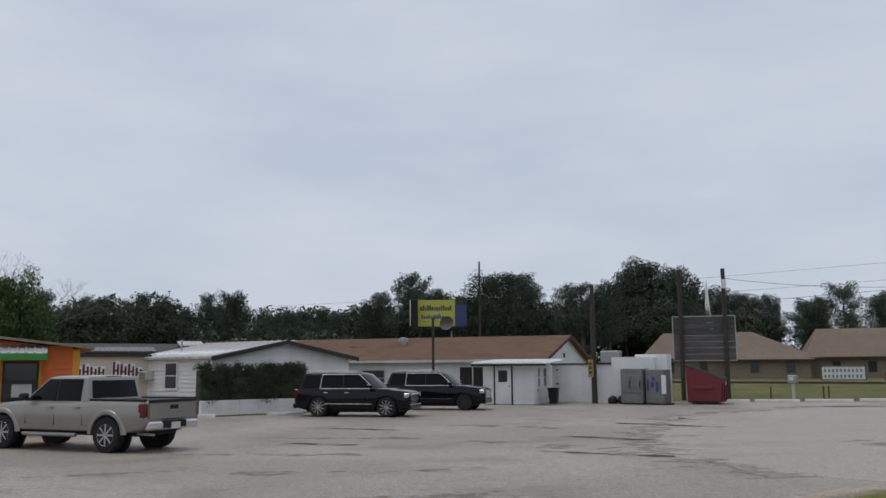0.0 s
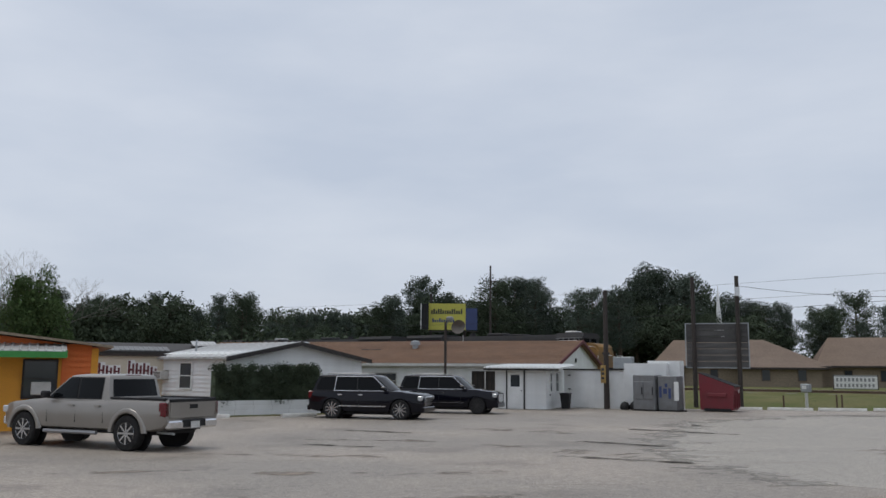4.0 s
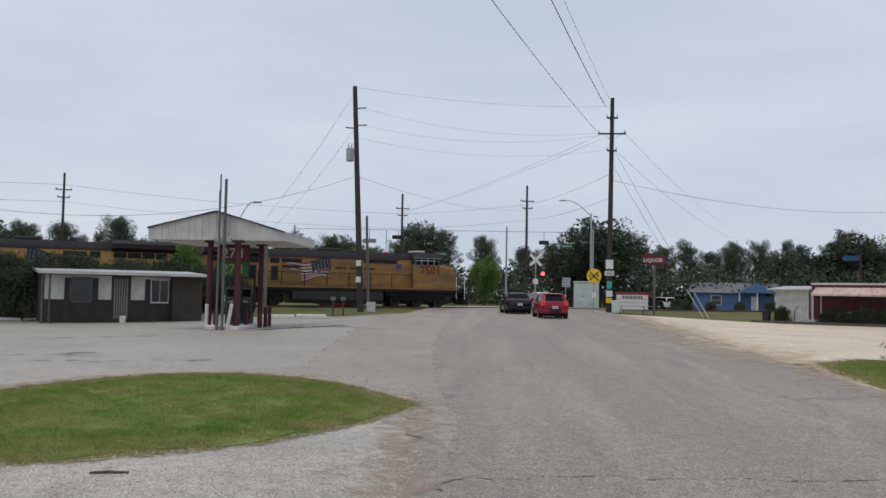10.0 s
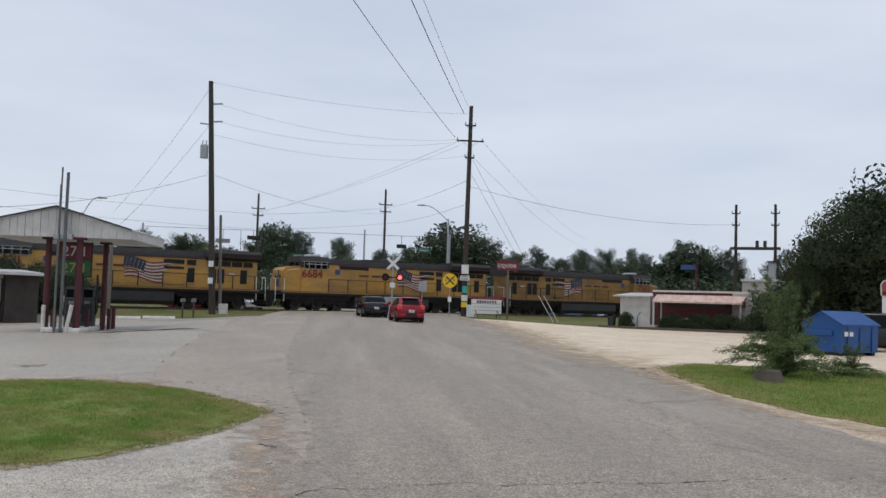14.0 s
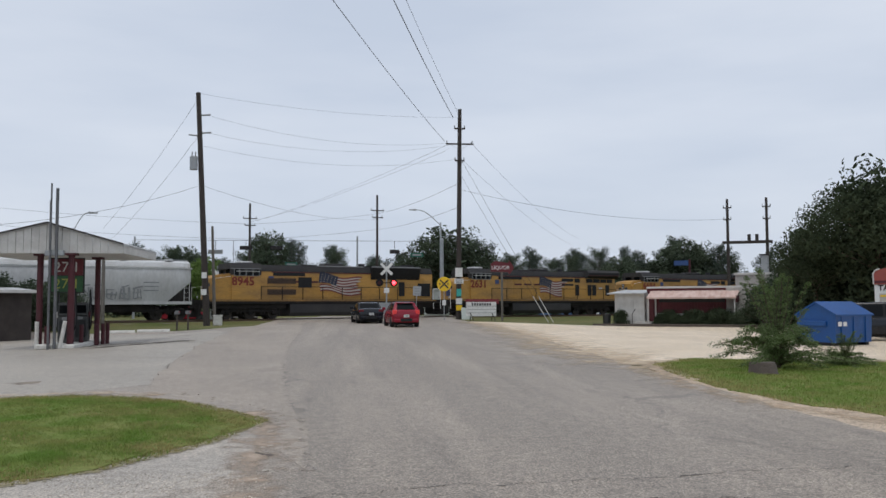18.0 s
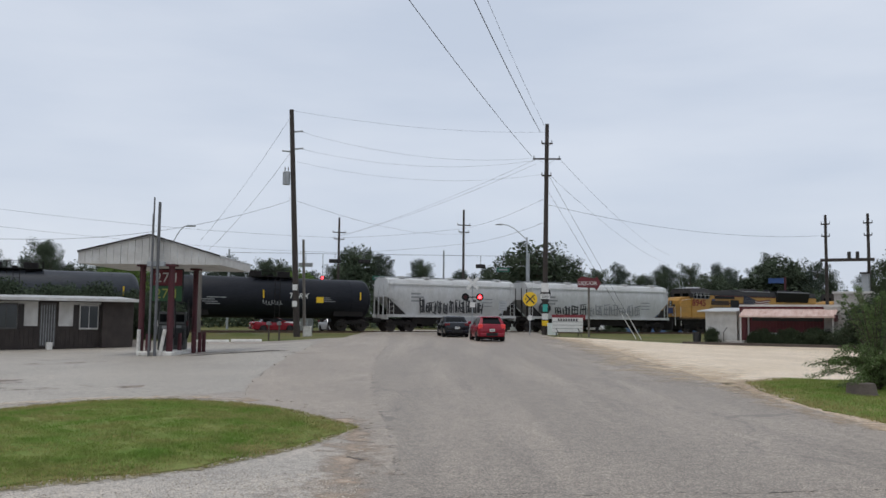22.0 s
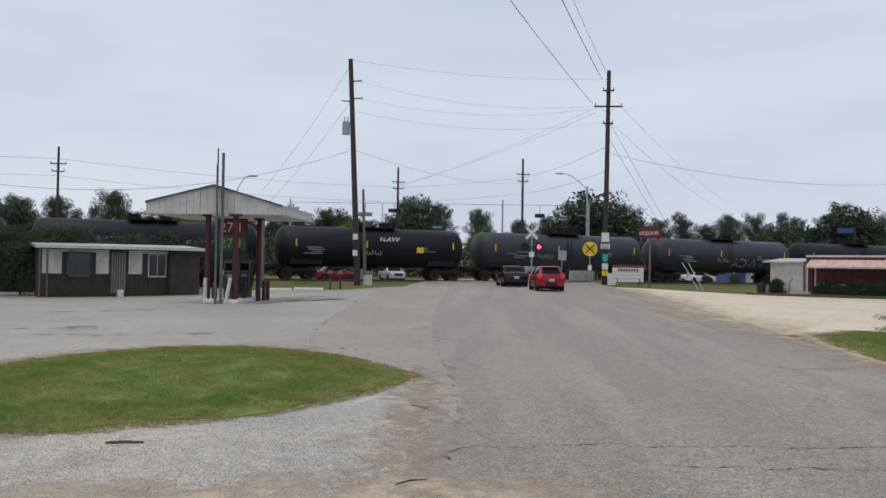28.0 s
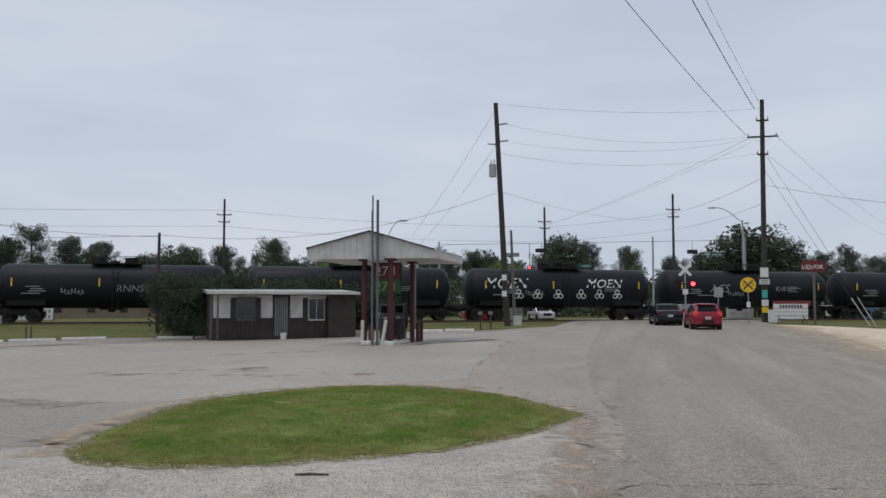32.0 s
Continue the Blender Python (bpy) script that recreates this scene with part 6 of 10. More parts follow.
def brown_roof_building():
    u, v = Vector((0.7071, 0.7071)), Vector((-0.7071, 0.7071))
    c = Vector((-46.8, 31.1))
    a = c - u * 30
    at, w = facing(a, c)
    ob = thing("brown_roof_building", "long white building with a brown shingle roof", "building", at)
    D, eave, apex = 15.5, 2.62, 4.3
    bm = bmesh.new()
    prism(bm, [(0.35, 0), (0.35, eave), (D / 2, apex - 0.08), (D, eave), (D, 0)], 0, w, "x")
    wall = part("wall", bm, M["white_paint"], ob)
    wall_boards(wall, 8, w, 0.2, eave - 0.1, 0.345, M["white_paint"], 0.2)
    for sgn in (0, 1):
        bm = bmesh.new()
        y0, y1 = (-0.3, D / 2) if sgn == 0 else (D + 0.3, D / 2)
        prism(bm, [(y0, eave - 0.02), (y1, apex + 0.04), (y1, apex - 0.1), (y0, eave - 0.16)], -0.3, w + 0.35, "x")
        roof = part("roof", bm, M["brown_roof"], ob)
        if sgn == 0:
            # shingle courses
            n = 22
            for k in range(n):
                f0, f1 = k / n, (k + 1) / n
                bm = bmesh.new()
                ya, yb = y0 + (y1 - y0) * f0, y0 + (y1 - y0) * f1
                za, zb = eave - 0.02 + (apex + 0.06 - eave) * f0, eave - 0.02 + (apex + 0.06 - eave) * f1
                prism(bm, [(ya, za + 0.03), (yb, zb + 0.006), (yb, zb), (ya, za)], -0.3, w + 0.35, "x")
                part("shingle_course", bm, M["brown_roof"], roof)
    block("fascia", M["off_white"], ob, -0.3, w + 0.3, -0.36, -0.3, eave - 0.2, eave - 0.03)
    for s in (0, 1):
        bm = bmesh.new()
        y0, y1 = (-0.36, D / 2) if s == 0 else (D + 0.36, D / 2)
        prism(bm, [(y0, eave), (y1, apex + 0.08), (y1, apex - 0.14), (y0, eave - 0.22)], w + 0.35, w + 0.41, "x")
        part("barge_board", bm, M["maroon_wall"], ob)
    block("gable_vent", M["black"], ob, w + 0.0, w + 0.04, D / 2 - 1.2, D / 2 - 0.7, 2.75, 3.05)
    for x, y in ((9.5, 4.6), (18.5, 4.9)):
        bm = bmesh.new()
        z = eave + (apex - eave) * y / (D / 2)
        tube(bm, (x, y, z - 0.1), (x, y, z + 0.35), 0.22, n=10)
        tube(bm, (x, y, z + 0.3), (x, y, z + 0.55), 0.36, 0.34, n=12)
        tube(bm, (x, y, z + 0.55), (x, y, z + 0.62), 0.34, 0.1, n=12)
        part("roof_ventilator", bm, M["steel"], ob)
    for x in (14.4, 15.3):
        block("tarp_patch", M["dark_wood"], ob, x, x + 0.7, 4.2, 4.9, 3.5, 3.66, bevel=0.05)
    d = block("door", M["dark_wood"], ob, w - 5.6, w - 4.0, 0.28, 0.4, 0.1, 2.1)
    for k in range(5):
        block("bar", M["black"], d, w - 5.5 + 0.32 * k, w - 5.46 + 0.32 * k, 0.25, 0.28, 0.2, 2.0)
    block("door", M["maroon_wall"], ob, w - 17.5, w - 16.3, 0.28, 0.4, 0.1, 2.1)
    window(ob, w - 12, 1.4, 2.0, 1.0, 0.3, M["off_white"])
    rod("porch_post", M["dark_wood"], ob, (w - 6.4, -2.6, 0), (w - 6.4, -2.6, 5.2), 0.09)
    bm = bmesh.new()
    tube(bm, (w - 6.4, -2.6, 5.0), (w - 6.0, -2.9, 5.25), 0.03, n=6)
    box(bm, w - 6.2, w - 5.8, -3.1, -2.7, 5.2, 5.5, 0.08)
    part("yard_lamp", bm, M["worn_steel"], ob)


def kiosk():
    u = Vector((0.7071, 0.7071))
    b = Vector((-40.95, 26.9))
    a = b - u * 2.9
    at, w = facing(a, b)
    ob = thing("white_kiosk", "small white boarded lean-to with a ribbed metal awning", "kiosk", at)
    block("wall", M["white_paint"], ob, 0, w, 0, 4.0, 0, 2.25)
    wall_boards(ob, 0, 0.62, 0.05, 2.2, -0.003, M["white_paint"], 0.2)
    wall_boards(ob, 1.75, w, 0.05, 2.2, -0.003, M["white_paint"], 0.2)
    d = block("door", M["white_paint"], ob, 0.72, 1.62, -0.05, 0.0, 0.05, 2.05, bevel=0.01)
    block("pane", M["glass_clear"], d, 0.9, 1.42, -0.058, -0.05, 1.25, 1.9)
    block("handle", M["chrome"], d, 1.5, 1.56, -0.1, -0.05, 1.0, 1.06)
    for x in (0.66, 1.68):
        block("door_post", M["tin_dark"], ob, x - 0.03, x + 0.03, -0.06, 0.0, 0, 2.15)
    ribbed_roof(ob, -0.5, w + 0.9, -0.8, 4.0, 2.3, 2.5, M["white_paint"], 0.24, "awning", rise=0.07)
    # dark strip added for the shaded underside of the awning
    block("awning_beam", M["tin_dark"], ob, -0.48, w + 0.88, -0.74, -0.68, 2.14, 2.25)
    rod("awning_post", M["off_white"], ob, (-0.4, -0.68, 0), (-0.4, -0.68, 2.25), 0.03)
    sidew = part("side_wall", bmesh.new(), M["white_paint"], ob, at=Matrix.Translation((w, 0, 0)) @ Matrix.Rotation(radians(90), 4, 'Z'))
    wall_boards(sidew, 0, 4.0, 0.05, 2.2, -0.003, M["white_paint"], 0.2)
    window(sidew, 0.9, 1.5, 0.45, 1.0, -0.02, M["white_paint"])
    window(sidew, 2.4, 1.5, 0.7, 1.0, -0.02, M["white_paint"])
    block("notice", M["black"], sidew, 0.75, 0.95, -0.04, -0.03, 0.75, 0.95)
    # yard wall and gate running on from the kiosk
    at2, w2 = facing((-43.3, 29.6), (-38.6, 33.4))
    g = thing("yard_wall", "flat white yard wall with a door and dark coping", "wall", at2)
    block("wall", M["white_paint"], g, 0, 3.6, 0, 0.15, 0, 2.2)
    block("coping", M["tin_dark"], g, -0.05, 3.65, -0.1, 0.25, 2.2, 2.28)
    gate = block("gate", M["white_paint"], g, 0.3, 1.9, -0.05, 0.0, 0.05, 2.15, bevel=0.01)
    for z in (0.3, 1.1, 1.9):
        block("hinge", M["black"], gate, 0.25, 0.42, -0.07, -0.05, z - 0.03, z + 0.03)
    block("wall", M["white_paint"], g, 3.65, w2, -0.3, 1.2, 0, 2.6)
    block("wall", M["white_paint"], g, w2 - 1.2, w2 + 0.6, 0.4, 1.6, 0, 2.75)
    block("roof_unit", M["steel"], g, 2.5, 3.6, 1.6, 2.4, 2.3, 3.0, bevel=0.03)
    bin_ = thing("rubbish_bin", "dark grey wheeled rubbish bin by the white wall", "bin", pose(-41.3, 28.4, -0.38, 0, 0, 45))
    bm = bmesh.new()
    loft(bm, [[(a * 0.2, b * 0.2, 0.05) for a, b in ((-1, -1), (1, -1), (1, 1), (-1, 1))], [(a * 0.27, b * 0.28, 0.85) for a, b in ((-1, -1), (1, -1), (1, 1), (-1, 1))]], smooth=False)
    part("body", bm, M["black"], bin_)
    block("lid", M["black"], bin_, -0.3, 0.3, -0.32, 0.3, 0.85, 0.92, bevel=0.02)
    for x, y, r in ((-39.9, 31.4, 0.28), (-39.5, 31.8, 0.3), (-39.1, 31.9, 0.24)):
        rng = random.Random(x)
        bm = bmesh.new()
        bmesh.ops.create_icosphere(bm, subdivisions=2, radius=r)
        for v in bm.verts:
            v.co *= 1 + 0.2 * noise.noise(v.co * 4 + Vector((x, y, 0)))
            v.co.z = max(v.co.z, -r * 0.6)
        ob2 = part("rubbish_bag", bm, M["black"], None, at=Matrix.Translation((x, y, r * 0.6 + height(x, y) + 0.012)))
        tagged(ob2, "knotted black rubbish bag on the paving", "rubbish bag", group="bags by the wall")


def ice_machines():
    at, w = facing((-39.0, 31.3), (-37.6, 32.0))
    for k, (x, mat, lab, dep) in enumerate(((0.0, "steel", "grey steel ice chest standing on the lot", 1.0), (1.35, "pale_green", "vending machine with a blue picture panel", 0.9))):
        ob = thing("ice_chest" if k == 0 else "vending_machine", lab, "ice chest" if k == 0 else "vending machine", at @ Matrix.Translation((x * 1.0, 0.25 * k, 0)))
        block("cabinet", M["worn_steel"], ob, 0, 1.28 - 0.2 * k, 0, dep, 0.08, 1.95 - 0.05 * k, bevel=0.03)
        block("base", M["black"], ob, 0.03, 1.25, 0.03, dep - 0.03, 0, 0.08)
        if k == 0:
            for x0 in (0.05, 0.67):
                d = block("door", M["worn_steel"], ob, x0, x0 + 0.56, -0.04, 0, 0.65, 1.6, bevel=0.015)
                block("handle", M["black"], d, x0 + 0.48, x0 + 0.52, -0.08, -0.04, 0.9, 1.3)
        else:
            block("front_panel", M["worn_steel"], ob, 0.05, 0.85, -0.03, 0, 0.3, 1.65)
            for q, (px, pz, sx, sz) in enumerate(((0.1, 0.75, 0.14, 0.6), (0.32, 0.95, 0.22, 0.28), (0.62, 0.7, 0.15, 0.55), (0.42, 1.3, 0.16, 0.2))):
                block("painted_shape", M["blue_mark"], ob, px, px + sx, -0.04, -0.03, pz, pz + sz)
            block("coin_panel", M["white_mark"], ob, 0.95, 1.2, -0.03, 0, 0.6, 1.6)


def dumpster(name, mat, label, at, roofed):
    ob = thing(name, label, "dumpster", at)
    bm = bmesh.new()
    prism(bm, [(-0.8, 0.05), (-0.88, 1.32), (0.95, 2.0), (0.9, 0.05)] if not roofed else [(-0.85, 0.12), (-0.9, 1.2), (0.0, 1.65), (0.9, 1.2), (0.85, 0.12)], -1.05, 1.05, "x")
    part("body", bm, mat, ob)
    for x in (-0.7, 0.0, 0.7):
        bm = bmesh.new()
        box(bm, x - 0.05, x + 0.05, -0.92, -0.8, 0.15, 1.1)
        part("rib", bm, mat, ob)
    bm = bmesh.new()
    for x in (-1.0, 1.0):
        box(bm, x - 0.1, x + 0.1, -0.7, 0.7, 0, 0.13)
    part("skid", bm, M["black"], ob)
    if roofed:
        bm = bmesh.new()
        prism(bm, [(-0.96, 1.2), (0.0, 1.7), (0.96, 1.2), (0.96, 1.15), (0.0, 1.65), (-0.96, 1.15)], -1.1, 1.1, "x")
        part("lid", bm, mat, ob)
        block("sticker", M["white_mark"], ob, -0.95, -0.45, -0.92, -0.915, 0.75, 0.92)
    else:
        for x0 in (-1.04, 0.02):
            bm = bmesh.new()
            prism(bm, [(-0.93, 1.33), (1.0, 2.05), (1.0, 1.99), (-0.93, 1.27)], x0, x0 + 1.02, "x")
            part("lid", bm, M["black"], ob)
        block("sticker", M["white_mark"], ob, 0.45, 0.75, -0.9, -0.885, 0.95, 1.12)
    for s in (-1, 1):
        block("fork_pocket", mat, ob, s * 1.05 - 0.1, s * 1.05 + 0.1, -0.5, 0.5, 0.75, 0.95, bevel=0.02)
    return ob


def board_sign():
    a, b = Vector((-41.47, 37.84)), Vector((-39.71, 39.75))
    at, w = facing(a, b)
    ob = thing("wooden_billboard", "back of a weathered grey plank billboard on two dark posts", "billboard", at)
    for x, top in ((0.0, 7.95), (w, 7.95)):
        rod("post", M["pole"], ob, (x, 0.0, 0), (x, 0.0, top), 0.14, 0.12, 8)
    n = 7
    for k in range(n):
        z0 = 2.4 + 2.65 * k / n
        block("plank", M["grey_wood"], ob, -0.45, w + 0.55, 0.16, 0.21, z0 + 0.01, z0 + 2.65 / n - 0.01, bevel=0.006)
    bm = bmesh.new()
    for x in (-0.5, w + 0.58):
        box(bm, x - 0.03, x + 0.03, 0.12, 0.24, 2.38, 5.08)
    box(bm, -0.5, w + 0.6, 0.12, 0.24, 5.05, 5.11)
    box(bm, -0.5, w + 0.6, 0.12, 0.24, 2.35, 2.41)
    part("frame", bm, M["steel"], ob)
    bm = bmesh.new()
    box(bm, w - 0.12, w + 0.16, -0.4, -0.14, 6.7, 7.25, 0.03)
    part("floodlight", bm, M["lamp_lens"], ob)


def trailer():
    at, run = facing((-25.2, 45.6), (-17.8, 50.5))
    w = 11.79
    ob = thing("flat_roof_office", "low flat-roofed office, white above dark brown boards", "building", at)
    ob.scale = (run / w, 1, 1.2)
    block("wall", M["dark_wood"], ob, 0, w, 0.9, 4.5, 0, 2.35)
    n = 30
    for k in range(n):
        x0 = 0 + (w - 2.3) * k / n
        block("board", M["dark_wood"], ob, x0 + 0.01, x0 + (w - 2.3) / n - 0.01, 0.87, 0.9, 0.05, 1.1)
    for x0, x1 in ((0.3, 5.0), (6.45, 9.45)):
        block("white_panel", M["off_white"], ob, x0, x1, 0.868, 0.9, 1.1, 2.25)
    for x, ww in ((2.85, 1.4), (8.6, 1.25)):
        window(ob, x, 1.55, ww, 1.05, 0.86, M["grey_wood"] if x < 5 else M["off_white"], False)
        for s in (-1, 1):
            sh = block("shutter", M["tin_dark"], ob, x + s * (ww / 2 + 0.3) - 0.2, x + s * (ww / 2 + 0.3) + 0.2, 0.82, 0.86, 1.0, 2.12)
            for q in range(6):
                block("slat", M["tin_dark"], sh, x + s * (ww / 2 + 0.3) - 0.16, x + s * (ww / 2 + 0.3) + 0.16, 0.81, 0.82, 1.06 + q * 0.17, 1.18 + q * 0.17)
    d = block("door", M["grey_wood"], ob, 5.15, 6.25, 0.84, 0.9, 0.15, 2.2)
    for k in range(6):
        block("bar", M["steel"], d, 5.22 + k * 0.18, 5.26 + k * 0.18, 0.8, 0.83, 0.2, 2.1)
    block("end_panel", M["dark_wood"], ob, w - 2.3, w, 0.4, 0.9, 0.02, 2.35)
    bm = bmesh.new()
    prism(bm, [(-0.1, 2.42), (4.8, 2.62), (4.8, 2.48), (-0.1, 2.28)], -0.25, w + 0.2, "x")
    part("roof", bm, M["tin"], ob, "pale flat metal roof with a thin white edge")
    block("fascia", M["off_white"], ob, -0.27, w + 0.22, -0.13, -0.09, 2.3, 2.43)
    for x in (0.05, 0.55):
        rod("porch_post", M["grey_wood"], ob, (x, 0.0, 0), (x, 0.0, 2.3), 0.07)
    block("door_step", M["white_kerb"], ob, 5.5, 5.9, -0.1, 0.3, 0, 0.35)
    # a parking stop by the office is a thing of its own, see kerbs


def canopy():
    A, B, C = Vector((-12.9, 37.4)), Vector((-11.5, 36.95)), Vector((-11.35, 40.1))
    ob = thing("fuel_canopy", "old fuel canopy, white ribbed metal gable, oxide red columns", "canopy")
    x0, x1, xm = -15.54, -9.39, -12.45
    y0, y1 = 36.85, 42.8
    z0, za = 4.19, 5.12
    bm = bmesh.new()
    for a, b, zl, zr in ((x0, xm, z0 + 0.18, za), (xm, x1, za, z0 + 0.05)):
        prism(bm, [(a, zl), (b, zr), (b, zr - 0.08), (a, zl - 0.08)], y0 - 0.1, y1, "y")
    part("roof", bm, M["tin"], ob)
    bm = bmesh.new()
    for a, b, zl, zr in ((x0, xm, z0 + 0.2, za + 0.03), (xm, x1, za + 0.03, z0 + 0.07)):
        prism(bm, [(a, zl), (b, zr), (b, zr - 0.06), (a, zl - 0.06)], y0 - 0.16, y0 - 0.1, "y")
    part("eave_edge", bm, M["tin_dark"], ob)
    face = part("gable_face", bmesh.new(), M["off_white"], ob)
    n = 20
    for k in range(n):
        a, b = x0 + (x1 - 0.02 - x0) * k / n, x0 + (x1 - 0.02 - x0) * (k + 1) / n

        def top(x):
            return (z0 + 0.1 + (za - z0 - 0.16) * (x - x0) / (xm - x0)) if x < xm else (za - 0.06 - (za - z0 - 0.1) * (x - xm) / (x1 - xm))
        bm = bmesh.new()
        prism(bm, [(a + 0.008, z0 - 0.35), (a + 0.008, top(a)), (b - 0.008, top(b)), (b - 0.008, z0 - 0.35)], y0 - 0.03 - 0.012 * (k % 2), y0, "y")
        part("metal_sheet", bm, M["off_white"], face)
    bm = bmesh.new()
    prism(bm, [(x0 + 0.05, z0 - 0.34), (x1 - 0.02, z0 - 0.34), (x1 - 0.01, z0 - 0.02), (x1 - 0.01, z0 + 0.0), (x0 + 0.05, z0 - 0.25)], y0 + 0.02, y1 - 0.1, "y")
    part("soffit", bm, M["off_white"], ob)
    for p, r in ((A, 0.13), (B, 0.14), (C, 0.12)):
        rod("column", M["oxide"], ob, (p.x, p.y, -0.1), (p.x, p.y, z0 - 0.33), r, r * 0.95, 12)
        block("column_head", M["oxide"], ob, p.x - 0.22, p.x + 0.22, p.y - 0.22, p.y + 0.22, z0 - 0.43, z0 - 0.34)
    for k, (x, y, zz, r) in enumerate(((-12.25, 36.55, 6.0, 0.05), (-12.2, 36.45, 6.7, 0.035), (-11.98, 36.5, 6.5, 0.065))):
        rod("vent_pipe", M["dull_pipe"], ob, (x, y, -0.1), (x, y, zz), r, r, 8)
    block("junction_box", M["steel"], ob, -12.45, -11.7, 36.5, 36.7, 3.72, 3.95, bevel=0.02)
    post = thing("grey_post", "weathered grey wooden post at the lot's edge", "post", pose(-16.1, 57.8, height(-16.1, 57.8)))
    rod("post", M["pole_pale"], post, (0, 0, -0.1), (0, 0, 5.2), 0.13, 0.11, 10)
    # lamps and price board hang from it
    sign = thing("price_board", "faded red and green fuel price board with the number 27", "sign", pose(-12.0, 38.0, -0.08, 0, 0, 8))
    block("panel", M["price_red"], sign, -0.62, 0.62, -0.06, 0.06, 3.05, 3.75)
    block("panel", M["price_green"], sign, -0.62, 0.62, -0.06, 0.06, 2.35, 3.02)
    block("frame", M["board_black"], sign, -0.68, 0.68, 0.06, 0.09, 2.3, 3.8)
    lettering("27", 0.62, Matrix.Translation((-0.24, -0.065, 3.38)) @ FACE, M["off_white"], sign)
    lettering("1", 0.6, Matrix.Translation((0.35, -0.065, 3.38)) @ FACE, M["off_white"], sign)
    lettering("27", 0.6, Matrix.Translation((-0.24, -0.065, 2.67)) @ FACE, M["price_digit"], sign)
    lettering("1", 0.58, Matrix.Translation((0.35, -0.065, 2.67)) @ FACE, M["price_digit"], sign)
    for x in (-0.6, 0.6):
        rod("hanger", M["tin_dark"], sign, (x, 0.075, 2.3), (x, 0.075, 3.8), 0.03)
    isl = thing("pump_island", "low concrete pump island with white edge under the canopy", "kerb")
    bm = bmesh.new()
    box(bm, -12.75, -11.25, 36.6, 41.6, -0.1, 0.1, 0.04)
    part("slab", bm, M["white_kerb"], isl)
    for k, (x, y) in enumerate(((-12.0, 38.0), (-11.85, 39.6))):
        p = thing("fuel_pump", "old faded grey fuel pump with a hanging hose", "fuel pump", pose(x, y, 0.1, 0, 0, 4), group="pumps on the island")
        block("body", M["pump"], p, -0.29, 0.29, -0.24, 0.24, 0, 1.12, bevel=0.04)
        block("head", M["pump"], p, -0.3, 0.3, -0.25, 0.25, 1.12, 1.72, bevel=0.05)
        block("dial", M["glass"], p, -0.22, 0.22, -0.262, -0.25, 1.26, 1.6)
        block("panel", M["board_black"], p, -0.21, 0.21, -0.252, -0.24, 0.2, 0.95)
        block("price_card", M["grey_mark"], p, -0.12, 0.1, -0.262, -0.25, 0.98, 1.1)
        block("side_mast", M["board_black"], p, -0.36, -0.3, -0.06, 0.06, 0.5, 2.25, bevel=0.01)
        block("side_mast", M["board_black"], p, 0.3, 0.36, -0.06, 0.06, 0.5, 2.25, bevel=0.01)
        for s in (-1, 1):
            bm = bmesh.new()
            pts = [Vector((s * 0.33, -0.06, 2.2)), Vector((s * 0.37, -0.16, 2.28)), Vector((s * 0.42, -0.2, 1.9)), Vector((s * 0.46, -0.22, 1.2)), Vector((s * 0.44, -0.24, 0.7)), Vector((s * 0.38, -0.24, 0.55)), Vector((s * 0.34, -0.22, 0.8)), Vector((s * 0.34, -0.16, 1.15))]
            for q0, q1 in zip(pts, pts[1:]):
                tube(bm, q0, q1, 0.026, n=6)
            part("hose", bm, M["grey_mark"] if s < 0 else M["black"], p)
            block("nozzle", M["off_white"] if s < 0 else M["oxide"], p, s * 0.34 - 0.04, s * 0.34 + 0.04, -0.2, -0.1, 1.05, 1.32, bevel=0.02)
    for x, y, lean in ((-12.88, 37.1, 0.0), (-11.8, 36.6, 0.2)):
        g = thing("bollard", "white painted steel guard post, slightly scuffed", "bollard", pose(x, y, height(x, y)), group="white guard posts")
        rod("post", M["white_kerb"], g, (0, 0, 0), (lean, 0, 1.15), 0.08, 0.08, 12)
    for x, y in ((-11.1, 39.2), (-11.05, 40.0), (-11.05, 40.7), (-12.9, 38.3), (-12.4, 37.0), (-11.5, 38.4)):
        g = thing("bollard", "short oxide red guard post on the island", "bollard", pose(x, y, height(x, y)), group="red guard posts")
        rod("post", M["oxide"], g, (0, 0, 0), (0, 0, 0.95), 0.09, 0.09, 10)


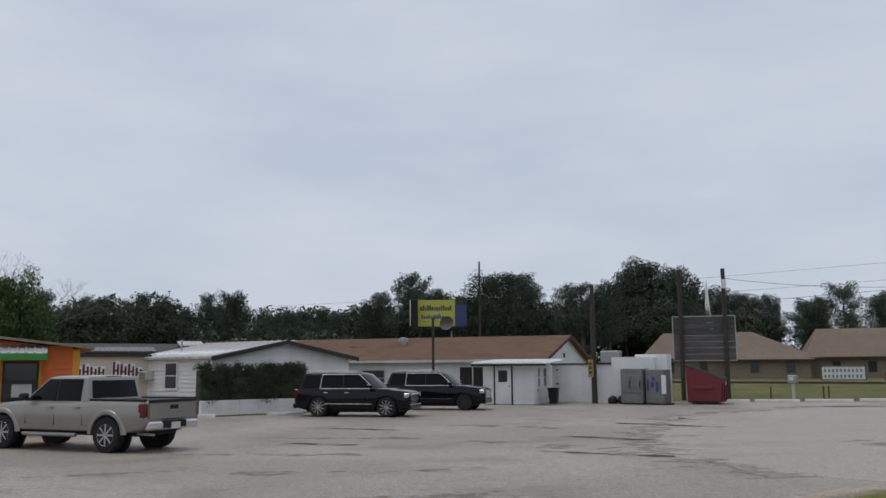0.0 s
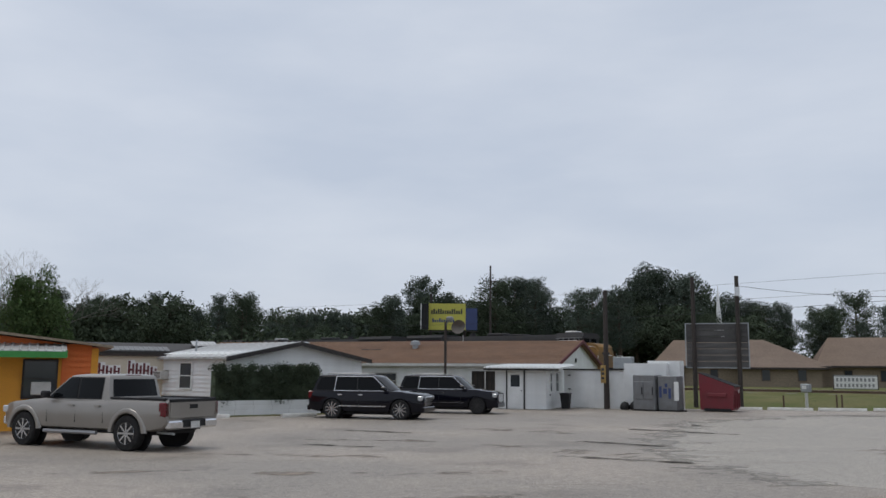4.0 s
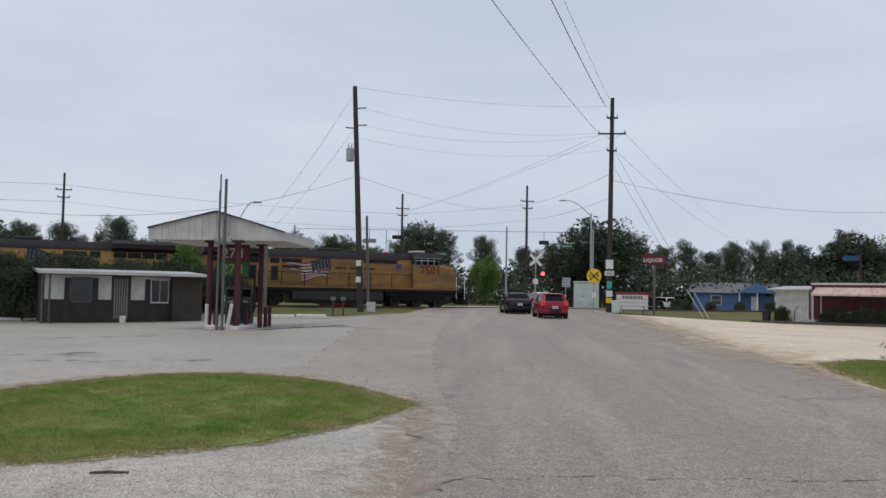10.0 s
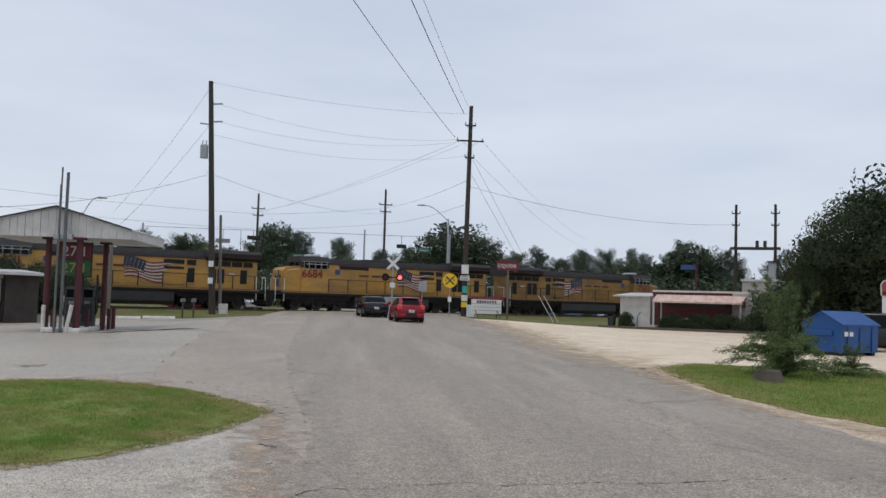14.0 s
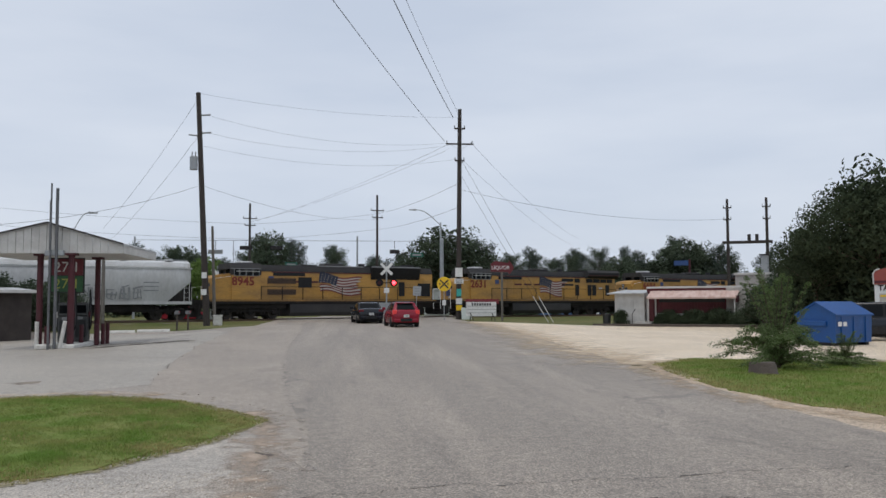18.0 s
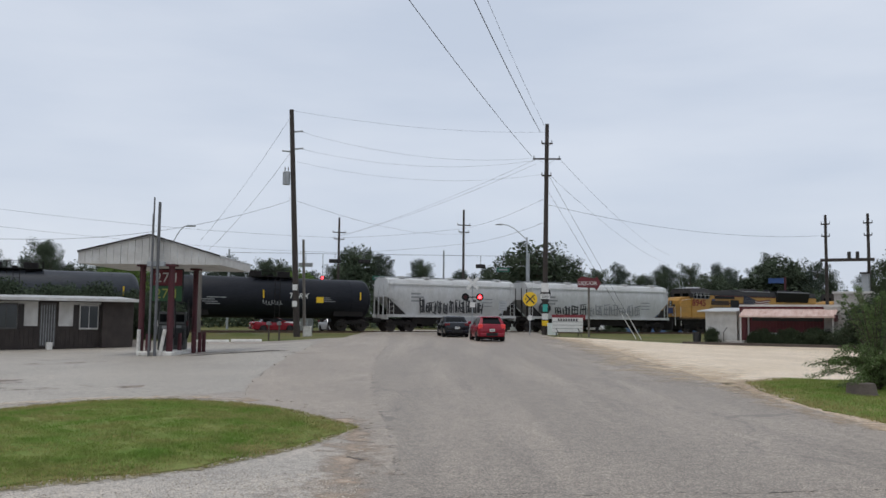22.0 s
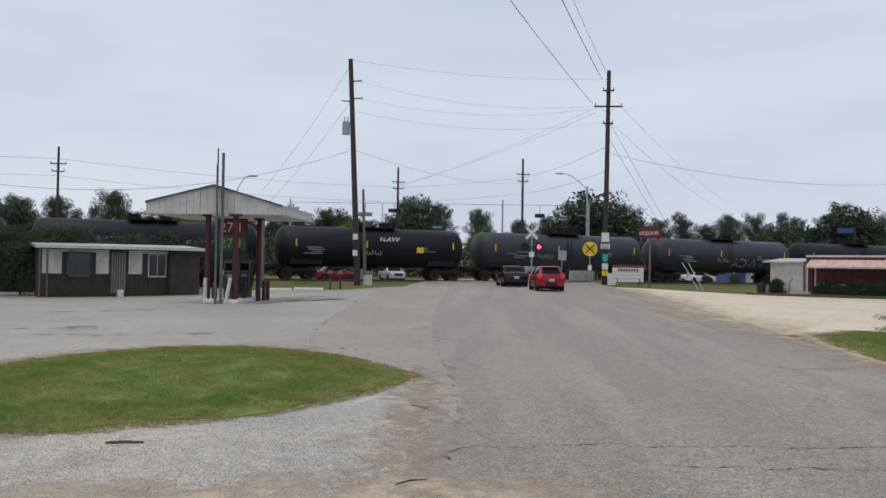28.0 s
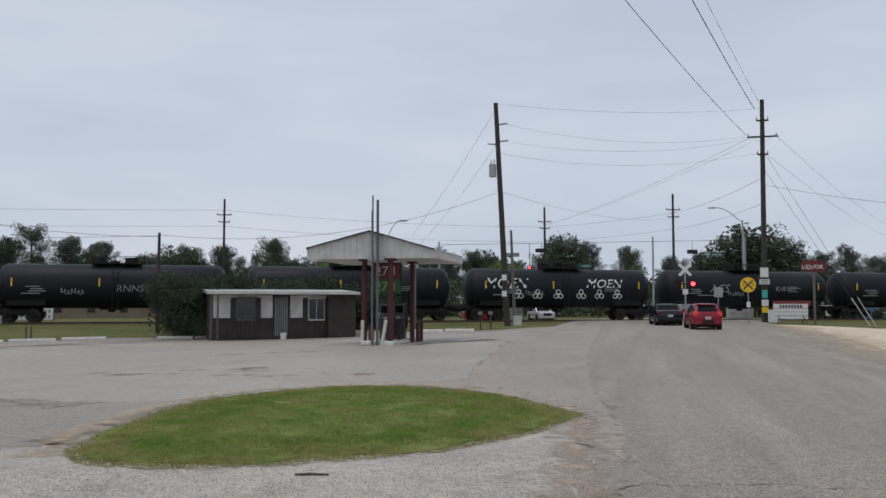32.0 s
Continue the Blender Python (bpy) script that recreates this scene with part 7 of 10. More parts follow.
def kerbs():
    """White wheel stops along the lot's edges."""
    me = None
    spots = [(-37.2, 39.3, -35.7, 41.2), (-35.5, 41.4, -33.9, 43.3), (-33.7, 43.6, -32.1, 45.5), (-29.3, 46.6, -27.4, 47.5), (-27.3, 47.6, -25.6, 48.4), (-38.9, 37.2, -37.4, 39.1), (-15.6, 55.4, -13.6, 56.0),
             (-13.5, 56.1, -11.6, 56.6), (-37.2, 11.2, -37.8, 12.9), (-37.8, 7.3, -37.4, 9.0)]
    for ax, ay, bx, by in spots:
        if me is None:
            bm = bmesh.new()
            prism(bm, [(-0.09, 0), (-0.075, 0.12), (-0.04, 0.16), (0.04, 0.16), (0.075, 0.12), (0.09, 0)], -0.95, 0.95, "x")
            me = mesh_of("wheel_stop", bm, M["white_kerb"])
        ob = new("wheel_stop", me)
        ob.matrix_basis = pose((ax + bx) / 2, (ay + by) / 2, height((ax + bx) / 2, (ay + by) / 2) + 0.012, 0, 0, math.degrees(math.atan2(by - ay, bx - ax)))
        ob.scale.x = math.hypot(bx - ax, by - ay) / 1.9
        tagged(ob, "white painted concrete wheel stop at the lot's edge", "wheel stop", group="wheel stops")


def liquor_shop():
    at, w = facing((19.6, 63.2), (28.6, 57.4))
    ob = thing("old_shop", "run-down shop with a faded pink awning over maroon boards", "shop", at)
    block("wall", M["maroon_wall"], ob, 2.3, 8.0, 0.6, 6.0, -0.1, 2.8)
    block("window_band", M["board_black"], ob, 3.2, 7.9, 0.55, 0.6, 1.55, 2.1)
    n = 22
    for k in range(n):
        x0 = 3.1 + 4.9 * k / n
        block("board", M["maroon_wall"], ob, x0 + 0.01, x0 + 4.9 / n - 0.01, 0.5, 0.56, 0.95, 1.75)
    block("base_board", M["off_white"], ob, 3.0, 8.0, 0.46, 0.56, 0.0, 0.93)
    ribbed_roof(ob, 2.6, 8.9, -0.8, 1.0, 2.1, 2.75, M["faded_awning"], 0.35, "awning")
    block("awning_edge", M["faded_awning"], ob, 2.6, 8.9, -0.85, -0.8, 2.0, 2.12)
    block("awning_end", M["maroon_wall"], ob, 8.84, 8.9, -0.8, 0.6, 1.75, 2.2)
    block("roof_edge", M["off_white"], ob, 2.3, 10.9, 0.5, 0.62, 2.78, 2.92)
    for x in (2.7, 8.75):
        rod("awning_post", M["off_white"], ob, (x, -0.7, 0), (x, -0.7, 2.05), 0.045)
    d = block("door", M["maroon_wall"], ob, 2.35, 2.8, 0.5, 0.6, 0.3, 2.3)
    block("door_panel", M["maroon_wall"], d, 2.42, 2.73, 0.48, 0.5, 0.5, 1.2)
    for x in (2.28, 2.9):
        block("jamb", M["off_white"], ob, x, x + 0.1, 0.46, 0.6, 0.2, 2.4)
    block("end_wall", M["concrete"], ob, 8.0, 10.9, 0.5, 6.0, -0.1, 2.78)
    block("roof_box", M["concrete"], ob, 8.3, 10.9, 3.0, 6.0, 2.8, 3.75)
    block("roof_box_coping", M["off_white"], ob, 8.2, 11.0, 2.9, 6.1, 3.75, 3.9)
    v = block("roof_vent", M["steel"], ob, 10.0, 10.5, 4.0, 4.5, 3.9, 5.2, bevel=0.03)
    block("vent_cap", M["tin_dark"], v, 9.9, 10.6, 3.9, 4.6, 5.2, 5.3)
    an = thing("shop_annex", "small pale ribbed metal annex beside the old shop", "building", at)
    block("wall", M["off_white"], an, 0, 2.25, 0.04, 4.5, 0, 2.45)
    for k in range(11):
        block("sheet", M["off_white"], an, 2.25 * k / 11 + 0.01, 2.25 * (k + 1) / 11 - 0.01, 0.0 + 0.014 * (k % 2), 0.04, 0.02, 2.42)
    bm = bmesh.new()
    prism(bm, [(-0.35, 2.45), (4.6, 2.75), (4.6, 2.66), (-0.35, 2.36)], -0.5, 2.35, "x")
    part("roof", bm, M["tin"], an)
    st = thing("concrete_steps", "two worn concrete steps before the shop door", "steps", at @ Matrix.Translation((2.0, -0.7, 0)))
    block("step", M["concrete"], st, -0.5, 1.0, -0.3, 0.9, 0, 0.17, bevel=0.02)
    block("step", M["concrete"], st, -0.4, 0.9, 0.1, 0.9, 0.17, 0.34, bevel=0.02)
    rod("stair_rail", M["tin_dark"], st, (-0.45, -0.25, 0.9), (-0.45, 0.85, 1.3), 0.025)
    rod("rail_post", M["tin_dark"], st, (-0.45, -0.2, 0.0), (-0.45, -0.2, 0.92), 0.025)
    k = thing("timber_edge", "long timber edging along the shop's planting", "edging", at)
    block("beam", M["tie"], k, -1.2, 11.5, -1.7, -1.5, 0, 0.2, bevel=0.02)
    bn = thing("waste_bin", "dark round waste bin beside the annex", "bin", at @ Matrix.Translation((-0.45, -0.6, 0)))
    rod("bin_body", M["board_black"], bn, (0, 0, 0), (0, 0, 0.85), 0.27, 0.31, 16)
    rod("rim", M["tin_dark"], bn, (0, 0, 0.83), (0, 0, 0.89), 0.33, 0.33, 16)
    # taco stand far right
    t = thing("food_trailer", "white food trailer with a rounded red top and painted menu panels", "food trailer", pose(24.1, 37.6, 0, 0, 0, -38))
    block("wall", M["white_paint"], t, 0, 5, 0, 2.4, 0.45, 2.56, bevel=0.03)
    bm = bmesh.new()
    prism(bm, [(0.0, 2.5), (-0.02, 3.0), (0.06, 3.14), (0.25, 3.2), (1.5, 3.5), (5.0, 3.5), (5.0, 2.5)], -0.03, 2.43, "y")
    part("roof", bm, M["red_roof"], t, "faded red sloping top")
    block("roof_trim", M["oxide"], t, -0.01, 5.0, -0.045, -0.03, 2.56, 2.68)
    bm = bmesh.new()
    for p, q in (((-0.02, -0.03, 2.5), (-0.04, -0.03, 3.0)), ((-0.04, -0.03, 3.0), (0.05, -0.03, 3.15)), ((0.05, -0.03, 3.15), (0.25, -0.03, 3.22))):
        tube(bm, p, q, 0.035, n=6)
    part("corner_moulding", bm, M["off_white"], t)
    lettering("TAQUERIA", 0.36, Matrix.Translation((1.02, -0.01, 2.34)) @ FACE, M["dark_wood"], t, bold=0.012)
    for k, (mat, w) in enumerate((("sign_yellow", 0.5), ("orange", 0.55), ("blue_mark", 0.3), ("flag_white", 0.5), ("sign_yellow", 0.5))):
        x = 0.2 + 0.68 * k
        pn = block("menu_panel", M["flag_white"], t, x, x + 0.6, -0.012, 0.0, 1.35, 2.08)
        block("menu_picture", M[mat], pn, x + 0.04, x + 0.04 + w, -0.018, -0.012, 1.93, 2.02)
        block("menu_picture", M["off_white"], pn, x + 0.1, x + 0.5, -0.018, -0.012, 1.45, 1.75)
    block("skirt", M["tin_dark"], t, 0.1, 4.9, 0.08, 2.3, 0.2, 0.5)
    for x in (1.9, 2.8):
        rod("wheel", M["rubber"], t, (x, -0.02, 0.36), (x, 0.2, 0.36), 0.36, 0.36, 18)


def far_buildings():
    # church hall with tan roofs beyond the line
    at = pose(-92.9, 76.0, 0.1, 0, 0, 45.6)
    ob = thing("church_hall", "long tan brick hall with hipped tan shingle roofs", "building", at)
    for x0, x1, y0, y1, ze, zr in ((0, 20.5, 0, 18, 2.6, 6.3), (20.5, 46, 4, 22, 2.7, 6.7), (10.5, 20, -2.5, 6, 2.4, 4.0)):
        block("wall", M["tan_brick"], ob, x0, x1, y0, y1, 0, ze)
        bm = bmesh.new()
        ym = (y0 + y1) / 2
        v = [bm.verts.new(p) for p in ((x0 - 0.8, y0 - 0.8, ze), (x1 + 0.8, y0 - 0.8, ze), (x1 + 0.8, y1 + 0.8, ze), (x0 - 0.8, y1 + 0.8, ze), (x0 + 1.5, ym, zr), (x1 - 7, ym, zr))]
        for q in ((0, 1, 5, 4), (1, 2, 5), (2, 3, 4, 5), (3, 0, 4), (3, 2, 1, 0)):
            bm.faces.new([v[i] for i in q])
        bmesh.ops.recalc_face_normals(bm, faces=bm.faces[:])
        part("roof", bm, M["tan_roof"], ob)
        block("fascia", M["dark_wood"], ob, x0 - 0.8, x1 + 0.8, y0 - 0.85, y0 - 0.8, ze - 0.22, ze + 0.02)
        k = x0 + 2.5
        while k < x1 - 2:
            f = block("window", M["tan_roof"], ob, k, k + 1.1, y0 - 0.06, y0 + 0.02, 0.7, 2.2)
            block("pane", M["glass_clear"], f, k + 0.1, k + 1.0, y0 - 0.07, y0 - 0.06, 0.8, 2.1)
            k += 4.2
    s = thing("church_steeple", "slender white church steeple above the trees", "steeple", pose(-102.8, 96.0, 0))
    block("tower", M["white_paint"], s, -0.55, 0.55, -0.55, 0.55, 0, 8.6)
    bm = bmesh.new()
    tube(bm, (0, 0, 8.6), (0, 0, 15.2), 0.52, 0.03, 8)
    part("spire", bm, M["white_paint"], s)
    # blue house
    b = thing("blue_house", "small blue house with a grey gable roof and a white porch", "house", pose(25.6, 118.3, 0.1, 0, 0, -14))
    block("wall", M["blue_house"], b, 0, 10.5, 0, 7, 0, 2.5)
    bm = bmesh.new()
    prism(bm, [(-0.6, 2.4), (3.5, 3.8), (7.6, 2.4)], -0.5, 11, "x")
    part("roof", bm, M["grey_roof"], b)
    bm = bmesh.new()
    prism(bm, [(5.6, 2.4), (8.1, 3.7), (10.6, 2.4)], -2.2, 2, "y")
    part("porch_roof", bm, M["blue_house"], b)
    for x in (5.9, 8.1, 10.3):
        rod("porch_post", M["white_paint"], b, (x, -2.0, 0), (x, -2.0, 2.4), 0.08)
    window(b, 3, 1.4, 1.2, 1.2, -0.02, M["white_paint"])
    block("door", M["white_paint"], b, 7.4, 8.3, -0.05, 0, 0, 2.0)
    # billboard on the highway
    g = thing("highway_billboard", "yellow and blue highway billboard on a steel frame", "billboard", pose(-100.4, 46.0, 0, 0, 0, 65))
    block("panel", M["bill_yellow"], g, 0, 4.7, -0.15, 0.0, 6.95, 10.3)
    block("panel", M["blue_mark"], g, 4.7, 6.2, -0.15, 0.0, 6.95, 9.7)
    rng = random.Random(4)
    for row, (z, hh, n, x, mat) in enumerate(((8.95, 0.66, 14, 0.3, "black_mark"), (7.9, 0.5, 10, 0.45, "blue_mark"))):
        for k in range(n):
            ww = 0.2
            block("letter_bar", M[mat], g, x, x + ww, -0.165, -0.15, z, z + hh * rng.choice((0.7, 1.0)))
            x += 0.29
    block("face_edge", M["white_mark"], g, -1.0, -0.9, -1.2, -1.1, 7.0, 10.2)
    block("back_panel", M["black"], g, -0.95, -0.05, -1.1, -0.02, 7.0, 10.2)
    for x in (0.3, 4.6):
        rod("post", M["tin_dark"], g, (x, 0.3, 0), (x, 0.3, 11.6 if x < 1 else 9.8), 0.16)
    block("catwalk", M["tin_dark"], g, 0, 6.2, -0.6, 0.1, 6.7, 6.8)
    # dish on a post behind the roof
    d = thing("satellite_dish", "dull oval satellite dish on a mast above the roof", "dish", pose(-62.2, 32.2, 0))
    rod("mast", M["steel"], d, (0, 0, 0), (0, 0, 4.6), 0.05)
    bm = bmesh.new()
    rings = []
    for f in (0.02, 0.4, 0.75, 1.0):
        rings.append([(1.3 * f * math.cos(a), -0.25 + 0.3 * f * f * -1 + 0.1, 5.25 + 0.55 * f * math.sin(a)) for a in [2 * math.pi * k / 18 for k in range(18)]])
    loft(bm, rings, close=False)
    part("reflector", bm, M["dish"], d)


white_house()
planter_hedge()
patch("weed_strip", [(-38.75, 7.6), (-37.9, 7.9), (-39.2, 14.2), (-40.1, 14.2)], 0.03, M["rough_grass"], "thin strip of weeds along the planter wall", 0.6, wobble=0.25)
orange_shop()
brown_roof_building()
kiosk()
ice_machines()
dumpster("red_dumpster", M["dump_red"], "dark red steel dumpster with black lids", pose(-37.0, 35.7, -0.32, 0, 0, 128), False)
dumpster("blue_dumpster", M["dump_blue"], "deep blue steel dumpster with a pitched lid", pose(19.0, 32.3, 0.02, 0, 0, 22), True)
board_sign()
trailer()
canopy()
kerbs()
liquor_shop()
far_buildings()

# ---- road vehicles ----


def wheel(parent, x, y, r, w, rim_mat, spokes, out, rim=0.74):
    """A tyre with its rim and spokes; out is +1 or -1 along y."""
    bm = bmesh.new()
    n = 20
    prof = [(-w / 2, r * (rim + 0.02)), (-w / 2, r * 0.93), (-w / 2 * 0.75, r), (w / 2 * 0.75, r), (w / 2, r * 0.93), (w / 2, r * (rim + 0.02))]
    rings = [[(q * math.sin(2 * math.pi * k / n), p, q * math.cos(2 * math.pi * k / n)) for k in range(n)] for p, q in prof]
    loft(bm, rings)
    tyre = part("tyre", bm, M["rubber"], parent, at=Matrix.Translation((x, y, r)))
    bm = bmesh.new()
    yo = out * w * 0.5
    tube(bm, (0, yo * 0.86, 0), (0, yo * 1.04, 0), r * (rim + 0.02), r * (rim - 0.01), 24, caps=False)
    tube(bm, (0, yo * 1.04, 0), (0, yo * 0.9, 0), r * (rim - 0.01), r * (rim - 0.06), 24, caps=False)
    tube(bm, (0, yo * 0.75, 0), (0, yo * 1.06, 0), r * 0.16, r * 0.13, 10)
    for k in range(spokes):
        a = 2 * math.pi * k / spokes
        m = Matrix.Rotation(a, 4, 'Y')
        sw = r * 0.46 / spokes
        box(bm, -sw, sw, min(yo * 0.85, yo * 1.03), max(yo * 0.85, yo * 1.03), r * 0.1, r * (rim - 0.02), m=m)
    part("rim", bm, rim_mat, tyre)
    # black disc behind the spokes, painted as the shade in their gaps
    bm = bmesh.new()
    tube(bm, (0, yo * 0.7, 0), (0, yo * 0.78, 0), r * rim, n=20)
    part("brake_disc", bm, M["black"], tyre)


def sheet(name, grid, off, mat, parent):
    """A thin curved pane through a grid of places, with its thickness along off."""
    bm = bmesh.new()
    off = Vector(off)
    a = [[bm.verts.new(Vector(p) + off) for p in row] for row in grid]
    c = [[bm.verts.new(Vector(p) - off * 0.4) for p in row] for row in grid]
    n, m = len(grid), len(grid[0])
    for i in range(n - 1):
        for j in range(m - 1):
            bm.faces.new((a[i][j], a[i][j + 1], a[i + 1][j + 1], a[i + 1][j])).smooth = True
            bm.faces.new((c[i][j], c[i + 1][j], c[i + 1][j + 1], c[i][j + 1]))
    rim = [(0, j) for j in range(m)] + [(i, m - 1) for i in range(1, n)] + [(n - 1, j) for j in range(m - 2, -1, -1)] + [(i, 0) for i in range(n - 2, 0, -1)]
    for (i, j), (k, q) in zip(rim, rim[1:] + rim[:1]):
        bm.faces.new((a[i][j], c[i][j], c[k][q], a[k][q]))
    bmesh.ops.recalc_face_normals(bm, faces=bm.faces[:])
    return part(name, bm, mat, parent)


def vehicle(name, label, spec, paint, at, group="", category="car", lamps_on=False):
    """A road vehicle, nose along +x. spec: outline stations and sizes."""
    ob = thing(name, label, category, at, group)
    L, W, r = spec["length"], spec["width"], spec["wheel"]
    hw = W / 2
    clear, belt, roof = spec["clear"], spec["belt"], spec["roof"]
    hood = spec["hood"]
    f, b = L / 2, -L / 2
    xs, xr = spec["screen"], spec["rear"]      # (foot, head) of the windscreen and of the rear window
    bed = spec.get("bed")
    tail_h = spec.get("tail_h", belt)
    soft = 0.6 if spec.get("bright") or bed else 1.0
    fall = spec.get("fall", 0.05)
    ra = r * (1.16 if bed else 1.12)             # radius of the wheel arches

    def curve(x, *marks):
        return float(np.interp(x, [m[0] for m in marks], [m[1] for m in marks]))

    def top(x):
        if bed:
            rear = ((b, tail_h - 0.03), (b + 0.05, tail_h), (xr[0] - 0.02, tail_h), (xr[0] + 0.02, belt))
        else:
            rear = ((b, tail_h - 0.2 * soft), (b + 0.06, tail_h - 0.08 * soft), (b + 0.18, tail_h - 0.02), (b + 0.4, tail_h), (xr[0] + 0.7, belt))
        return curve(x, *rear, (xs[0] - 0.08, belt), (xs[0] + 0.12, hood + 0.035), (xs[0] + 0.5, hood + 0.02), (f - 0.8, hood - 0.35 * fall), (f - 0.4, hood - 0.7 * fall - 0.03 * soft), (f - 0.18, hood - fall - 0.08 * soft), (f - 0.06, hood - fall - 0.17 * soft), (f, hood - fall - 0.31 * soft))

    def half(x):
        return hw * curve(x, (b, 0.93 if bed else 0.86), (b + 0.06, 0.97 if bed else 0.93), (b + 0.25, 0.99), (b + 1.0, 1.0), (f - 1.1, 1.0), (f - 0.5, 0.975), (f - 0.15, 0.9), (f - 0.04, 0.82), (f, 0.74))

    def foot(x):
        z = curve(x, (b, clear + 0.22), (b + 0.1, clear + 0.08), (b + 0.5, clear), (f - 0.5, clear), (f - 0.12, clear + 0.03), (f, clear + 0.14))
        for ax in spec["axles"]:
            if abs(x - ax) < ra:
                z = max(z, r + math.sqrt(ra * ra - (x - ax) ** 2))
        return z
    marks = {b, b + 0.03, b + 0.06, b + 0.12, b + 0.2, xr[0] - 0.02, xr[0] + 0.02, xs[0] - 0.08, xs[0] + 0.02, xs[0] + 0.12, f - 0.3, f - 0.18, f - 0.1, f - 0.05, f - 0.02, f}
    marks |= {b + 0.3 + 0.2 * k for k in range(int((L - 0.6) / 0.2) + 1)}
    for ax in spec["axles"]:
        marks |= {ax + ra * 0.999 * math.cos(math.pi * k / 14) for k in range(15)}
    shape = ((0.9, 0.0), (0.965, 0.05), (0.985, 0.2), (0.998, 0.42), (1.0, 0.58), (0.988, 0.7), (0.978, 0.8), (0.955, 0.92), (0.915, 0.98), (0.83, 1.0))
    rings = []
    for x in sorted(marks):
        w, z0, z1 = half(x), foot(x), top(x)
        low = curve(x, (b, clear + 0.22), (b + 0.1, clear + 0.08), (b + 0.5, clear), (f - 0.5, clear), (f - 0.12, clear + 0.03), (f, clear + 0.14))
        side = [(w * k, max(z0, low + (z1 - low) * q)) for k, q in shape]
        lift = 0.0 if bed and x < xr[0] else 0.02
        rings.append([(x, -y, z) for y, z in side] + [(x, -w * 0.4, z1 + lift), (x, w * 0.4, z1 + lift)] + [(x, y, z) for y, z in side[::-1]])
    bm = bmesh.new()
    loft(bm, rings)
    body = part("body", bm, paint, ob)
    # cabin: bowed glasshouse with a crowned roof
    ti = spec.get("ti", 0.80)

    def ends(k):
        return xr[0] + (xr[1] - xr[0]) * k, xs[0] + (xs[1] - xs[0]) * k

    def level(k):
        return belt - 0.03 + (roof - belt + 0.0) * k

    def wide(k):
        return hw * (0.945 - (0.945 - ti) * k ** 1.2)

    def side_at(x, k, s):
        left, right = ends(k)
        x = min(max(x, left), right)
        u = (2 * x - left - right) / (right - left)
        return (x, s * wide(k) * (1 - 0.05 * u * u), level(k))

    def front_at(v, k):
        return (ends(k)[1] + 0.15 * (1 - v * v), v * wide(k) * 0.95, level(k))

    def rear_at(v, k):
        return (ends(k)[0] - 0.07 * (1 - v * v), v * wide(k) * 0.95, level(k))
    rings = []
    for k, inset, drop in ((0, 1, 0), (0.3, 1, 0), (0.6, 1, 0), (0.86, 1, 0), (0.94, 0.985, 0), (0.985, 0.94, 0), (1.0, 0.85, 0.006), (1.0, 0.5, 0.03)):
        left, right = ends(k)
        xm = (left + right) / 2
        ring = [side_at(left + (right - left) * j / 6, k, -1) for j in range(7)] + [front_at(v, k) for v in (-0.75, -0.4, 0.0, 0.4, 0.75)]
        ring += [side_at(right - (right - left) * j / 6, k, 1) for j in range(7)] + [rear_at(v, k) for v in (0.75, 0.4, 0.0, -0.4, -0.75)]
        rings.append([(xm + (x - xm) * (1 - (1 - inset) * 0.75), y * inset, z + drop) for x, y, z in ring])
    bm = bmesh.new()
    loft(bm, rings)
    cabin = part("cabin", bm, paint, ob)
    lo, hi = 0.1, 0.86
    rows = [lo + (hi - lo) * j / 4 for j in range(5)]
    for s in (-1, 1):
        def pane(a, c, out, grow):
            grid = []
            for k in [lo - grow + (hi - lo + 2 * grow) * j / 4 for j in range(5)]:
                left, right = ends(k)
                x0, x1 = max(a - grow * 0.6, left + 0.12 - grow), min(c + grow * 0.6, right - 0.1 + grow)
                grid.append([Vector(side_at(x0 + (x1 - x0) * j / 5, k, s)) for j in range(6)])
            return grid
        first, last = spec["pillars"][0][0], spec["pillars"][-1][1]
        sheet("window_seal", pane(first, last, 0, 0.05), (0, s * 0.004, 0), M["black"], cabin)
        for a, c in spec["pillars"]:
            sheet("side_window", pane(a, c, 0, 0), (0, s * 0.011, 0), M["glass"], cabin)
        if spec.get("bright"):
            sill = [side_at(first + (last - first) * j / 8, lo - 0.05, s) for j in range(9)]
            rail = [side_at(first + 0.9 + (last - first - 1.5) * j / 6, hi + 0.05, s) for j in range(7)]
            bm = bmesh.new()
            for line in (sill[2:], rail, [sill[2], rail[0]], [rail[-1], sill[-1]]):
                for p, q in zip(line, line[1:]):
                    tube(bm, (p[0], p[1] + s * 0.012, p[2]), (q[0], q[1] + s * 0.012, q[2]), 0.016, n=5)
            part("window_trim", bm, M["chrome"], cabin)
            block("door_moulding", M["chrome"], body, -L * 0.22, L * 0.19, s * hw * 1.0 - 0.012, s * hw * 1.0 + 0.01, clear + 0.24, clear + 0.275)
            bm = bmesh.new()
            tube(bm, (xr[1] + 0.3, s * hw * 0.68, roof + 0.03), (xs[1] - 0.4, s * hw * 0.68, roof + 0.03), 0.02, n=6)
            for x in (xr[1] + 0.35, -0.4, xs[1] - 0.45):
                tube(bm, (x, s * hw * 0.68, roof - 0.06), (x, s * hw * 0.68, roof + 0.03), 0.018, n=5)
            part("roof_rail", bm, M["rail_bar"], cabin)
    rw = spec.get("rear_w", 0.86)
